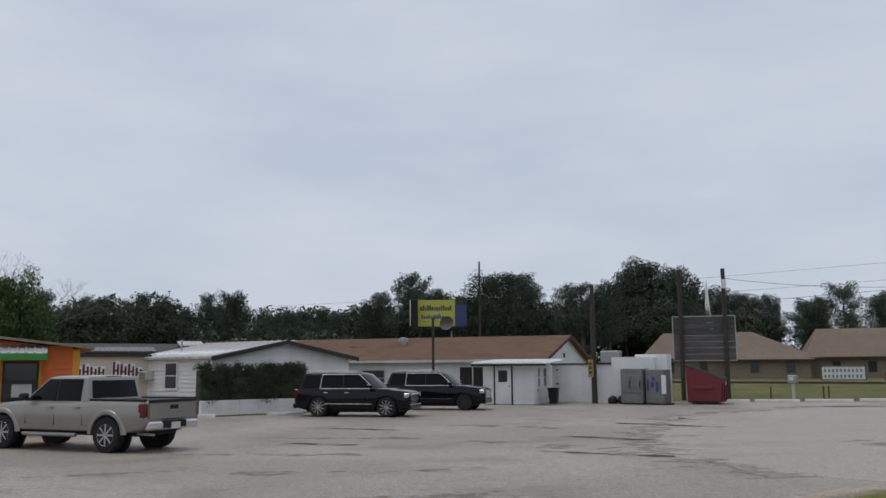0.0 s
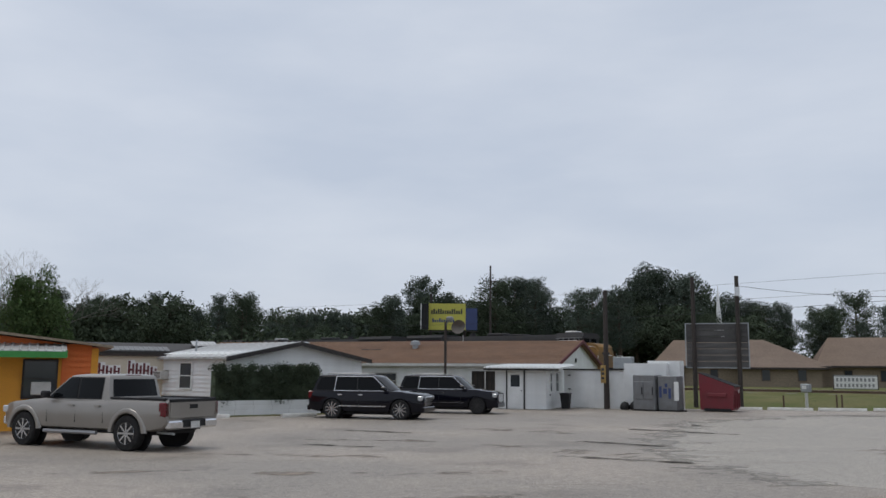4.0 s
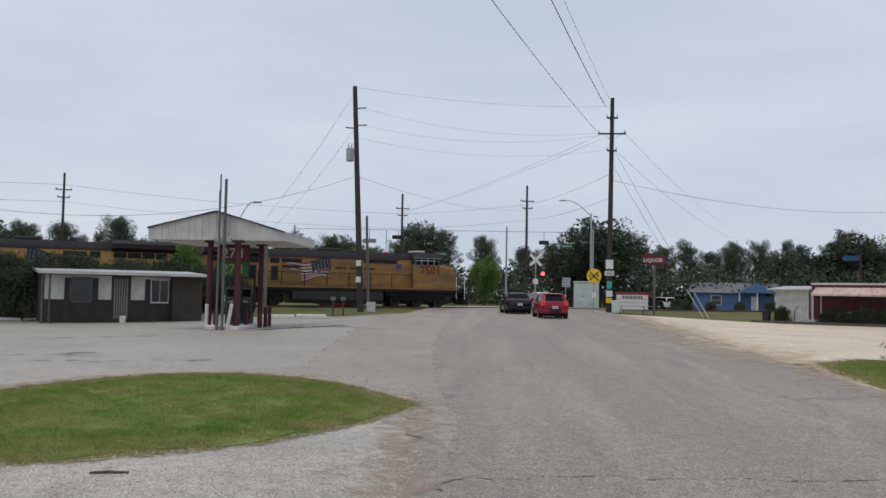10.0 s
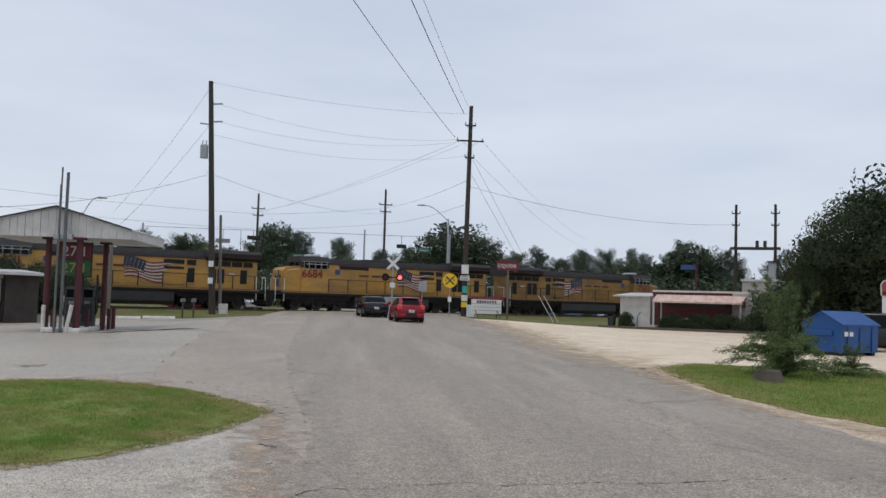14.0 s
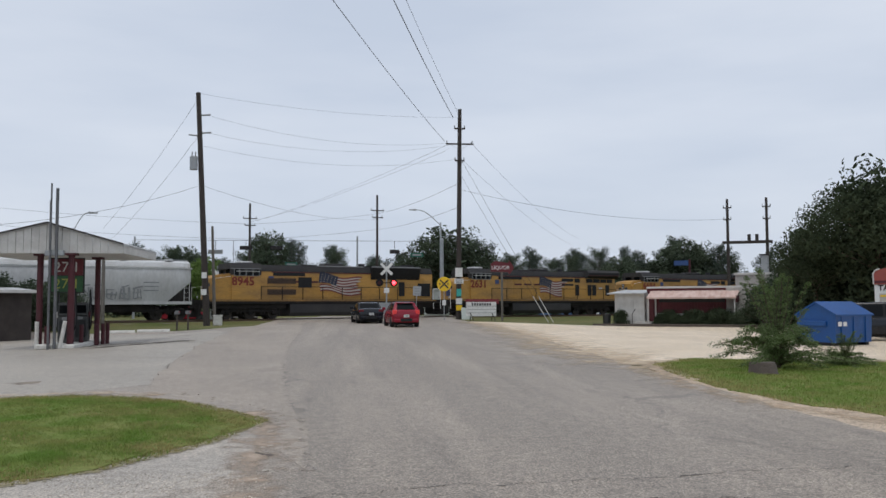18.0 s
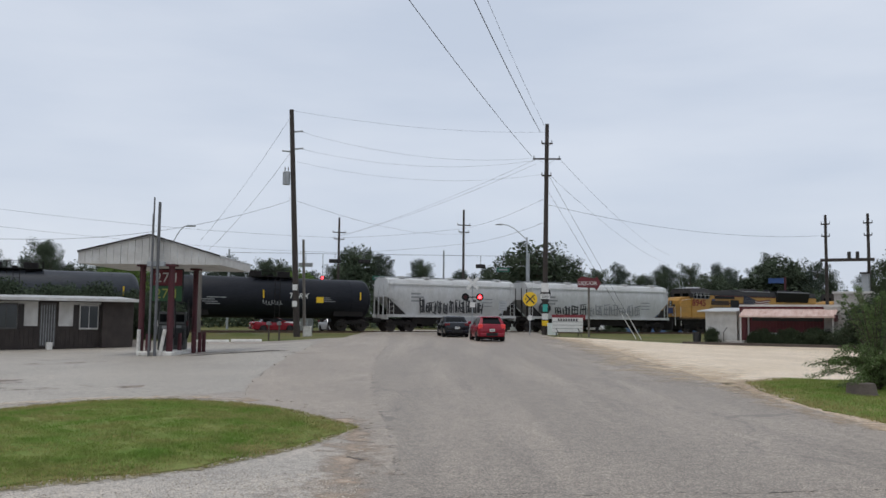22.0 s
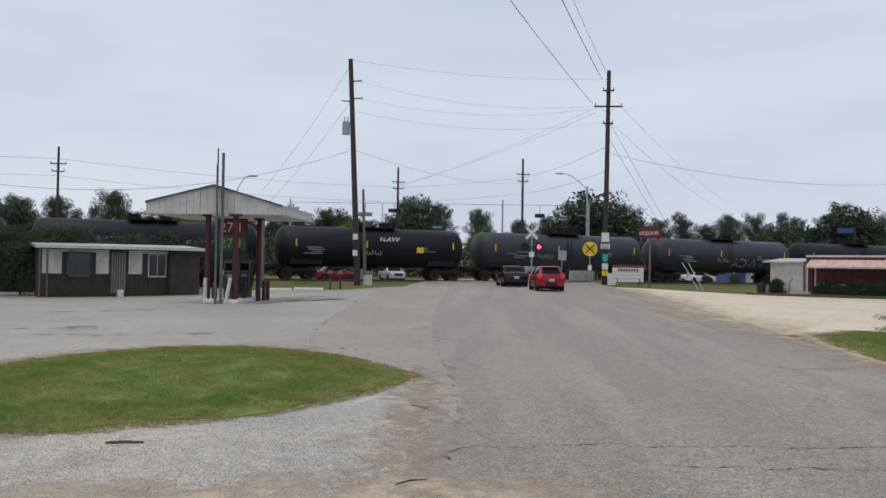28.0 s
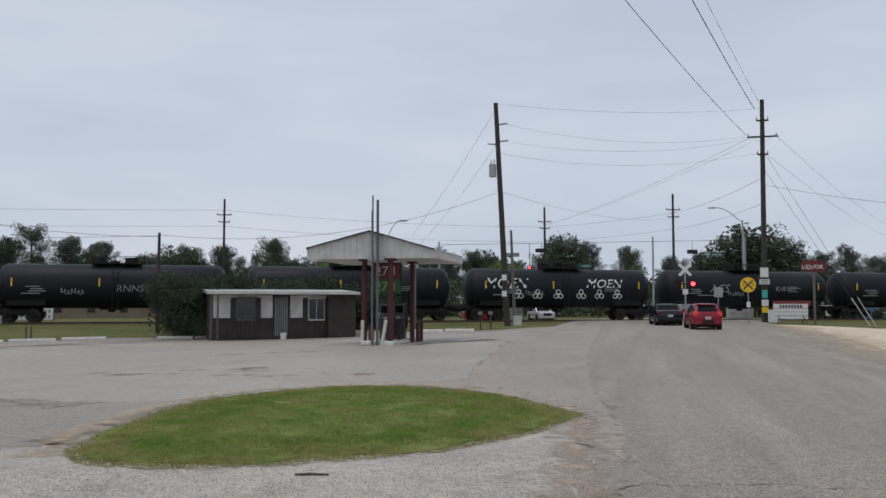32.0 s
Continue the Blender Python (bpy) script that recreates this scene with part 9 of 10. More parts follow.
def street_lamp(x, y, top, tipx, tipy, tipz, mat="steel"):
    ob = thing("street_lamp", "grey steel street lamp with a curved arm", "street lamp", pose(x, y, height(x, y)))
    z0 = height(x, y)
    rod("mast", M[mat], ob, (0, 0, 0), (0, 0, top - z0), 0.12, 0.08, 10)
    bm = bmesh.new()
    a, b = Vector((0, 0, top - z0 - 0.3)), Vector((tipx - x, tipy - y, tipz - z0))
    last = a
    for i in range(1, 7):
        f = i / 6
        p = a.lerp(b, f)
        p.z = a.z + (b.z - a.z) * math.sin(f * 1.57)
        tube(bm, last, p, 0.04, n=6)
        last = p
    part("arm", bm, M[mat], ob)
    d = (b - a)
    d.z = 0
    d.normalize()
    bm = bmesh.new()
    tube(bm, b, b + d * 0.7, 0.1, 0.06, 8)
    part("lamp_head", bm, M["steel"], ob)


street_lamp(8.6, 84.8, 9.8, 6.2, 85.2, 11.1)
street_lamp(-22.4, 71.5, 7.9, -21.3, 71.8, 9.2)


def crossing_signal(x, y, yaw, label):
    z0 = height(x, y)
    ob = thing("crossing_signal", label, "crossing signal", pose(x, y, z0, 0, 0, yaw), group="level crossing signals")
    rod("mast", M["steel"], ob, (0, 0, 0), (0, 0, 4.9), 0.07, 0.06, 10)
    block("base", M["concrete"], ob, -0.35, 0.35, -0.35, 0.35, 0, 0.25, bevel=0.03)
    for a in (45, -45):
        bm = bmesh.new()
        box(bm, -0.66, 0.66, -0.1, -0.08, -0.115, 0.115, m=Matrix.Translation((0, 0 - 0.004 * (a > 0), 4.2)) @ Matrix.Rotation(radians(a), 4, 'Y'))
        part("crossbuck_blade", bm, M["white_mark"], ob)
    rod("light_arm", M["black"], ob, (-0.85, -0.06, 3.05), (0.85, -0.06, 3.05), 0.04)
    for s in (-1, 1):
        bm = bmesh.new()
        tube(bm, (s * 0.6, -0.14, 3.05), (s * 0.6, -0.18, 3.05), 0.32, n=18)
        plate = part("light_backing", bm, M["black"], ob)
        rod("light_lens", M["signal_glow"] if s > 0 else M["oxide"], plate, (s * 0.6, -0.18, 3.05), (s * 0.6, -0.2, 3.05), 0.16, n=14)
        bm = bmesh.new()
        for k in range(9):
            a0, a1 = math.pi * k / 9, math.pi * (k + 1) / 9
            v = [bm.verts.new((s * 0.6 + 0.17 * math.cos(a), yy, 3.05 + 0.17 * math.sin(a))) for a in (a0, a1) for yy in (-0.18, -0.42)]
            bm.faces.new((v[0], v[1], v[3], v[2]))
        part("visor", bm, M["black"], plate)
    block("track_sign", M["white_mark"], ob, -0.22, 0.22, -0.09, -0.07, 2.2, 2.62)
    block("relay_box", M["steel"], ob, -0.6, 0.55, 0.3, 0.8, 0.25, 1.4, bevel=0.02)


crossing_signal(2.78, 72.0, 2, "railway crossing signal with crossbuck and red lamps lit")
crossing_signal(-11.85, 77.2, 8, "railway crossing signal beyond the line with red lamps lit")


def traffic_span():
    """Black traffic lights hung over the highway."""
    for x, y, z, w in ((-13.0, 105.9, 8.6, 1.5), (-9.4, 106.0, 8.6, 1.5), (-14.5, 105.85, 6.5, 0.6), (5.0, 106.4, 8.2, 1.2)):
        ob = thing("traffic_light", "black horizontal traffic light hung over the highway", "traffic light", pose(x, y, z, 0, 0, 5), group="traffic lights")
        block("housing", M["black"], ob, -w / 2, w / 2, -0.12, 0.12, -0.24, 0.24, bevel=0.04)
        n = 3 if w > 1 else 1
        for k in range(n):
            lit = (k == 0 and w < 1)
            rod("lens", M["signal_glow"] if lit else M["tin_dark"], ob, (-w / 2 + w * (k + 0.5) / n, -0.13, 0), (-w / 2 + w * (k + 0.5) / n, -0.16, 0), 0.14, n=12)
        rod("hanger", M["tin_dark"], ob, (0, 0, 0.24), (0, 0, 9.5 - z), 0.03)
    wire("span_wire", (-26, 105.5, 9.5), (11, 106.6, 9.5), 0.0, 0.03, "dark span wire carrying the traffic lights")
    for sx, sy in ((-26, 105.5), (11, 106.6)):
        utility_pole(sx, sy, height(sx, sy), 9.9, 0.16, (0, 0), (), "grey steel pole that carries the traffic lights", "steel")
    for x, y, z, w in ((-7.6, 106.05, 6.6, 1.5), (-16.6, 105.78, 8.1, 1.7), (7.8, 106.5, 7.8, 1.6)):
        ob = thing("street_sign", "small green street name sign over the road", "street sign", pose(x, y, z, 0, 0, 5), group="green street signs")
        block("panel", M["grey_mark"] if x < -10 else M["sign_green"], ob, -w / 2, w / 2, -0.02, 0.02, -0.25, 0.25)
        block("name_bar", M["grey_mark"], ob, -w * 0.35, w * 0.35, -0.03, -0.02, -0.08, 0.1)
        rod("hanger", M["tin_dark"], ob, (0, 0.03, 0.2), (0, 0.0, 9.5 - z), 0.03)


traffic_span()


def warning_sign():
    x, y = 7.05, 66.6
    z0 = height(x, y)
    ob = thing("railway_warning_sign", "round yellow railway warning sign with a black cross", "road sign", pose(x, y, z0))
    rod("post", M["steel"], ob, (0, 0, 0), (0, 0, 3.2), 0.035)
    bm = bmesh.new()
    tube(bm, (0, -0.05, 2.85), (0, -0.06, 2.85), 0.56, n=28)
    disc = part("disc", bm, M["sign_yellow"], ob)
    for a in (45, -45):
        bm = bmesh.new()
        box(bm, -0.46, 0.46, -0.066 - 0.002 * (a > 0), -0.06, -0.055, 0.055, m=Matrix.Translation((0, 0, 2.85)) @ Matrix.Rotation(radians(a), 4, 'Y'))
        part("cross_bar", bm, M["black_mark"], disc)
    for s in (-1, 1):
        lettering("R", 0.3, Matrix.Translation((s * 0.31, -0.068, 2.85)) @ FACE, M["black_mark"], disc)
    block("small_plate", M["white_mark"], ob, -0.14, 0.14, -0.05, -0.04, 1.2, 1.6)
    # square white sign on a leaning post
    s = thing("white_road_sign", "plain white rectangular sign on a thin leaning post", "road sign", pose(4.6, 63.5, height(4.6, 63.5), 0, 3, 0))
    rod("post", M["steel"], s, (0, 0, 0), (0, 0, 2.6), 0.03)
    block("panel", M["steel"], s, -0.3, 0.3, -0.05, -0.035, 1.95, 2.65)
    for k in range(3):
        block("text_bar", M["grey_mark"], s, -0.2, 0.2, -0.056, -0.05, 2.06 + 0.19 * k, 2.12 + 0.19 * k)


warning_sign()


def liquor_sign():
    x, y = 11.85, 68.0
    z0 = height(x, y)
    ob = thing("liquor_sign", "dark red liquor arrow sign with white letters on a post", "sign", pose(x, y, z0, 0, 0, -4))
    rod("post", M["pole_pale"], ob, (0.0, 0, 0), (0.0, 0, 4.4), 0.09)
    bm = bmesh.new()
    prism(bm, [(-0.84, 3.98), (-0.84, 4.52), (-0.55, 4.72), (0.5, 4.58), (0.62, 4.74), (0.9, 4.24), (0.62, 3.78), (0.5, 3.94)], -0.1, 0.1, "y")
    panel = part("panel", bm, M["price_red"], ob)
    bm = bmesh.new()
    prism(bm, [(-0.88, 3.93), (-0.88, 4.55), (-0.57, 4.78), (0.48, 4.63), (0.62, 4.82), (0.96, 4.24), (0.62, 3.7), (0.48, 3.89)], -0.09, 0.09, "y")
    part("edge", bm, M["price_red"], panel)
    lettering("LIQUOR", 0.42, Matrix.Translation((-0.1, -0.105, 4.24)) @ FACE, M["white_mark"], panel, squash=0.95)
    for x0 in (9.2,):
        s = thing("message_board", "white changeable-letter message board with a red top", "sign", pose(8.75, 66.3, height(8.8, 66.3), 0, 0, 3))
        block("panel", M["white_mark"], s, 0, 2.35, -0.1, 0.1, 0.35, 1.45)
        block("top_band", M["dump_red"], s, 0.0, 2.6, 0.12, 0.3, 1.3, 1.68)
        for k in range(3):
            block("rail", M["grey_mark"], s, 0.03, 2.32, -0.115, -0.1, 0.6 + 0.26 * k, 0.63 + 0.26 * k)
        rng = random.Random(7)
        for k in range(8):
            block("letter_bar", M["black_mark"], s, 0.4 + 0.2 * k, 0.53 + 0.2 * k, -0.118, -0.1, 1.18, 1.38)
        for xx in (0.3, 2.0):
            rod("leg", M["tin_dark"], s, (xx, 0.0, 0), (xx, 0.0, 0.4), 0.04)
            rod("brace", M["tin_dark"], s, (xx, -0.1, 0.6), (xx + 0.15, -0.7, 0), 0.03)
    st = thing("leaning_panel", "pale sheet of board leaning against the pole", "board", pose(8.75, 70.1, height(8.75, 70.1), -14, 0, 0))
    block("sheet", M["pale_green"], st, 0.1, 0.9, -0.03, 0.0, 0, 1.0)


liquor_sign()


def small_boxes():
    c = thing("signal_cabinet", "pale grey-green railway signal cabinet with louvred doors", "cabinet", pose(6.95, 84.3, height(7.8, 84.3), 0, 0, -4))
    block("body", M["pale_green"], c, 0, 2.4, 0, 1.8, 0.12, 2.6, bevel=0.03)
    block("plinth", M["concrete"], c, -0.05, 2.45, -0.05, 1.85, 0, 0.12)
    block("roof", M["pale_green"], c, -0.08, 2.48, -0.1, 1.9, 2.6, 2.68, bevel=0.02)
    for x in (0.1, 1.24):
        d = block("door", M["pale_green"], c, x, x + 1.06, -0.03, 0, 0.2, 2.5, bevel=0.01)
        block("handle", M["tin_dark"], d, x + 0.8, x + 0.86, -0.07, -0.03, 1.1, 1.3)
        for k in range(4):
            block("louvre", M["steel"], d, x + 0.2, x + 0.7, -0.045, -0.03, 0.4 + 0.08 * k, 0.43 + 0.08 * k)
    e = thing("utility_box", "small white utility box by the pole", "utility box", pose(-10.0, 63.4, height(-10, 63.4)))
    block("body", M["white_kerb"], e, 0, 0.62, 0, 0.4, 0, 0.7, bevel=0.03)
    block("lid", M["white_kerb"], e, -0.03, 0.65, -0.03, 0.43, 0.7, 0.76, bevel=0.02)
    for x in (-11.35, -10.65):
        m = thing("mailbox", "dark mailbox on a wooden post", "mailbox", pose(x, 57.6, height(x, 57.6)), group="mailboxes by the road")
        rod("post", M["tie"], m, (0, 0, 0), (0, 0, 1.05), 0.06)
        bm = bmesh.new()
        prism(bm, [(-0.12, 1.05), (-0.12, 1.2), (-0.07, 1.28), (0.07, 1.28), (0.12, 1.2), (0.12, 1.05)], -0.28, 0.28, "y")
        part("box", bm, M["worn_steel"], m)
        block("flag", M["red_mark"], m, 0.125, 0.135, -0.1, 0.1, 1.15, 1.25)
    g = thing("gas_meter", "grey gas meter on a pale pipe stand", "meter", pose(-37.5, 42.7, height(-37.5, 42.7)))
    rod("pipe", M["off_white"], g, (0, 0, 0), (0, 0, 0.9), 0.09)
    block("meter", M["steel"], g, -0.32, 0.32, -0.15, 0.15, 0.9, 1.4, bevel=0.05)
    block("dial", M["white_mark"], g, -0.16, 0.16, -0.16, -0.15, 1.1, 1.3)
    for x, y in ((-38.2, 41.6), (-36.4, 43.9), (-36.2, 44.1)):
        p = thing("guard_post", "short rusty steel guard post in the grass", "post", pose(x, y, height(x, y)), group="guard posts round the meter")
        rod("post", M["rail"], p, (0, 0, 0), (0, 0, 0.75), 0.05)
    # sign boards along the highway
    b = thing("roadside_banner", "white banner with illegible grey-green lettering by the road", "banner", pose(-66.0, 77.6, 0.1, 0, 0, 38))
    block("edge_frame", M["grey_mark"], b, 0, 4.3, 0.0, 0.03, 0.1, 1.55)
    block("panel", M["white_mark"], b, 0.1, 4.2, -0.02, 0.0, 0.18, 1.4)
    for k in range(10):
        block("text_bar", M["grey_mark"], b, 0.3 + 0.38 * k, 0.52 + 0.38 * k, -0.03, -0.02, 0.9, 1.25)
        block("text_bar", M["grey_mark"], b, 0.3 + 0.38 * k, 0.5 + 0.38 * k, -0.03, -0.02, 0.32, 0.65)
    for x in (0.05, 4.25):
        rod("stake", M["tie"], b, (x, 0.04, 0), (x, 0.04, 1.6), 0.06)
    n = thing("blue_banner_sign", "blue sign on a tall post beyond the shop", "sign", pose(40.5, 112, 0, 0, 0, -25))
    rod("post", M["oxide"], n, (4.2, 0, 0), (4.2, 0, 7.5), 0.14)
    block("panel", M["banner_blue"], n, 2.2, 4.05, -0.1, 0.1, 6.7, 7.35)
    s = thing("fallen_stick", "short dark broken stick lying on the gravel", "stick", pose(-3.2, 7.17, 0.055, 0, 0, 12))
    bm = bmesh.new()
    tube(bm, (-0.16, 0, 0), (0.0, 0.006, 0.006), 0.012, 0.014, 7)
    tube(bm, (0.0, 0.006, 0.006), (0.165, -0.002, 0.0), 0.014, 0.011, 7)
    part("stick", bm, M["tie"], s)
    st = thing("tree_stump", "low weathered tree stump in the grass verge", "stump", pose(9.25, 18.4, height(9.25, 18.4) + 0.07))
    bm = bmesh.new()
    rings = []
    for z, r in ((-0.02, 0.36), (0.06, 0.3), (0.22, 0.28), (0.27, 0.25)):
        rings.append([(r * (1 + 0.12 * math.sin(5 * a + z)) * math.cos(a), r * (1 + 0.12 * math.sin(3 * a)) * math.sin(a), z) for a in [2 * math.pi * k / 18 for k in range(18)]])
    loft(bm, rings)
    part("trunk", bm, M["tie"], st)


small_boxes()


def debris():
    """Broken pieces of paving along the crumbled edge, and loose stones on the gravel."""
    rng = random.Random(21)
    pieces = []
    for k in range(3):
        bm = bmesh.new()
        n = 7
        pts = [(math.cos(6.283 * i / n) * rng.uniform(0.6, 1), math.sin(6.283 * i / n) * rng.uniform(0.5, 1)) for i in range(n)]
        prism(bm, pts, 0, 0.35, "z")
        pieces.append(mesh_of("paving_fragment", bm, M["dirt"]))
    for k in range(60):
        y = rng.uniform(4.0, 16.5)
        x = -0.75 - 0.25 * rng.random() - (max(0, y - 13.0) * 0.62) + rng.uniform(-0.25, 0.2)
        ob = new("paving_fragment", pieces[k % 3])
        s = rng.uniform(0.02, 0.07)
        ob.matrix_basis = pose(x, y, height(x, y) + 0.04, rng.uniform(-8, 8), rng.uniform(-8, 8), rng.uniform(0, 360)) @ Matrix.Diagonal((s, s * rng.uniform(0.5, 1), s * 0.55, 1))
        tagged(ob, "small broken flake of sandy paving at the road edge", "paving fragment", "flakes at the road edge")
    vs, fs = [], []
    second = thing("fallen_stick", "thin dark twig lying on the crumbled road edge", "stick", pose(-0.53, 6.05, 0.07, 0, 0, 40))
    bm = bmesh.new()
    tube(bm, (-0.13, 0, 0), (0.0, 0.012, 0.006), 0.007, 0.009, 6)
    tube(bm, (0.0, 0.012, 0.006), (0.14, -0.01, 0.0), 0.009, 0.005, 6)
    part("stick", bm, M["bark"], second)
    for k in range(9000):
        x, y = rng.uniform(-7, -0.6), rng.uniform(3.5, 8.6)
        if y > 7.6 and x < -2.6:
            continue
        if y > 9.3 + (x + 2.9) * 0.9:
            continue
        r = rng.uniform(0.004, 0.016)
        i = len(vs)
        for dx, dy, dz in ((-1, -0.6, 0), (1, -0.7, 0), (0.1, 1, 0), (0, 0, 0.9)):
            vs.append((x + dx * r, y + dy * r, height(x, y) + 0.046 + dz * r))
        fs += [(i, i + 1, i + 3), (i + 1, i + 2, i + 3), (i + 2, i, i + 3)]
    me = bpy.data.meshes.new("loose_stones")
    me.from_pydata(vs, [], fs)
    me.materials.append(M["gravel"])
    tagged(new("loose_stones", me), "loose grey gravel stones", "gravel", kind="stuff")


debris()

# ---- trees and bushes ----


def tree_kind(kind, seed, h, spread, leaf, mat, dense=110):
    """A tree: tapered trunk, a limb to every bough, and a crown of loose, soft-edged boughs."""
    rng, g = random.Random(seed), np.random.default_rng(seed)
    trunk, limbs = bmesh.new(), bmesh.new()
    boughs = []          # centre, direction, reach, width, thickness
    if kind == "pine":
        base = h * rng.uniform(0.34, 0.46)
        for k in range(38):
            f = (k + rng.random()) / 38
            a = k * 2.4 + rng.uniform(-0.6, 0.6)
            round_off = math.sqrt(max(0.03, 1 - (max(0.0, f - 0.3) / 0.72) ** 2)) * (0.5 + 0.5 * min(1.0, f / 0.25))
            lobe = 0.75 + 0.3 * math.sin(2 * a + seed) + 0.3 * math.sin(15 * f + 2 * a + seed * 2)
            rad = spread * round_off * min(1.15, max(0.2, lobe)) * rng.uniform(0.5, 1.0)
            z = base + (h * 0.96 - base) * f
            s = spread * rng.uniform(0.24, 0.36)
            boughs.append(((math.cos(a) * rad * 0.85, math.sin(a) * rad * 0.85, z + 0.1 * rad), (math.cos(a), math.sin(a), 0.15 + 0.5 * f), s * 1.25, s * 1.1, s * 0.62))
    elif kind == "broad":
        base = h * 0.2
        for k in range(62):
            a, e = k * 2.4 + rng.uniform(-0.6, 0.6), math.asin(rng.uniform(-0.45, 1))
            q = rng.uniform(0.55, 1.0) * (0.86 + 0.2 * math.sin(3 * a + seed) * math.cos(e) + 0.12 * math.sin(4 * e + seed))
            p = (math.cos(a) * math.cos(e) * spread * q, math.sin(a) * math.cos(e) * spread * q, h * 0.57 + math.sin(e) * h * 0.4 * q)
            s = rng.uniform(0.55, 1.1) * spread
            boughs.append((p, (p[0], p[1], p[2] - h * 0.45), 0.33 * s, 0.36 * s, 0.27 * s))
    elif kind == "wisp":
        # low spreading boughs in layers, and a loose upright plume above them
        base = 0.05
        for k in range(64):
            a = k * 2.4 + rng.uniform(-0.4, 0.4)
            c, d = math.cos(a), math.sin(a)
            if k < 42:
                up = rng.uniform(0.1, 0.42) * h
                reach = spread * (1.08 - 0.7 * (up / h - 0.1) / 0.32) * rng.uniform(0.55, 1.0)
                way = [(0, 0, 0.1), (0.3 * reach * c, 0.3 * reach * d, 0.1 + 0.75 * up), (0.7 * reach * c, 0.7 * reach * d, 0.06 + up), (reach * c, reach * d, up - 0.02 * h)]
            else:
                up, reach = rng.uniform(0.58, 0.98) * h, spread * rng.uniform(0.08, 0.4)
                way = [(0, 0, 0.3), (0.4 * reach * c, 0.4 * reach * d, 0.55 * up), (0.75 * reach * c, 0.75 * reach * d, 0.85 * up), (reach * c, reach * d, up)]
            for p, q in zip(way, way[1:]):
                tube(limbs, p, q, 0.009, 0.006, 5, caps=False)
            for j in range(9):
                f = (0.18 if k < 42 else 0.3) + 0.82 * j / 8
                i = min(2, int(f * 3))
                p = Vector(way[i]).lerp(Vector(way[i + 1]), min(1.0, f * 3 - i))
                out = (c + rng.uniform(-0.7, 0.7), d + rng.uniform(-0.7, 0.7), 0.1 if k < 42 else 0.5)
                boughs.append((tuple(p), out, (0.17 if k < 42 else 0.1) * (1.25 - 0.7 * f) * spread, (0.11 if k < 42 else 0.06) * (1.2 - 0.7 * f) * spread, 0.03 * spread))
    else:
        base = 0.1
        for k in range(34):
            a = k * 2.4 + rng.uniform(-0.5, 0.5)
            q = rng.uniform(0.15, 1.0) * spread
            boughs.append(((math.cos(a) * q, math.sin(a) * q, rng.uniform(0.12, 0.95) * h * (1.1 - 0.55 * q / spread)), (math.cos(a), math.sin(a), 0.6), 0.36 * spread, 0.34 * spread, 0.3 * spread))
    spots, sizes = [], []
    if kind in ("broad", "bush"):
        # inner growth behind the outer boughs
        for k in range(12):
            a, q = k * 2.4, rng.uniform(0.05, 0.5) * spread
            n = dense
            spots.append(spray(g, (math.cos(a) * q, math.sin(a) * q, h * rng.uniform(0.3, 0.75)), (0, 0, 1), 0.3 * h, 0.5 * spread, 0.5 * spread, n))
            sizes.append(g.uniform(1.2, 2.4, n) * leaf)
    bend = rng.uniform(-0.3, 0.3)
    if kind == "wisp":
        tube(trunk, (0, 0, -0.2), (0, 0, 0.3), 0.06, 0.04, 8)
        tube(trunk, (0, 0, 0.3), (0.03, 0, 1.0), 0.03, 0.012, 8)
    else:
        tube(trunk, (0, 0, -0.2), (bend * 0.5, 0, h * 0.5), 0.022 * h + 0.03, 0.014 * h + 0.02, 8)
        tube(trunk, (bend * 0.5, 0, h * 0.5), (bend, 0, h * 0.93), 0.014 * h + 0.02, 0.02, 8)
    for (x, y, z), out, reach, wide, thick in boughs:
        n = int(dense * rng.uniform(0.75, 1.25) * (0.5 if kind == "wisp" and z > 0.45 * h else 1))
        spots.append(spray(g, (x, y, z), out, reach, wide, thick, n))
        sizes.append(g.uniform(0.55, 1.25, n) * leaf)
        z0 = max(base * 0.8, z - 0.35 * math.hypot(x, y) - 0.3)
        if kind != "wisp":
            tube(limbs, (bend * z0 / h, 0, z0), (x, y, z), 0.03 + 0.0025 * h, 0.012, 5, caps=False)
    crown = leaf_mesh("crown", np.concatenate(spots), np.concatenate(sizes), seed, M[mat], 0.3 if kind == "wisp" else 0.45)
    return mesh_of("trunk", trunk, M["bark"]), mesh_of("limb_framework", limbs, M["bark"]), crown


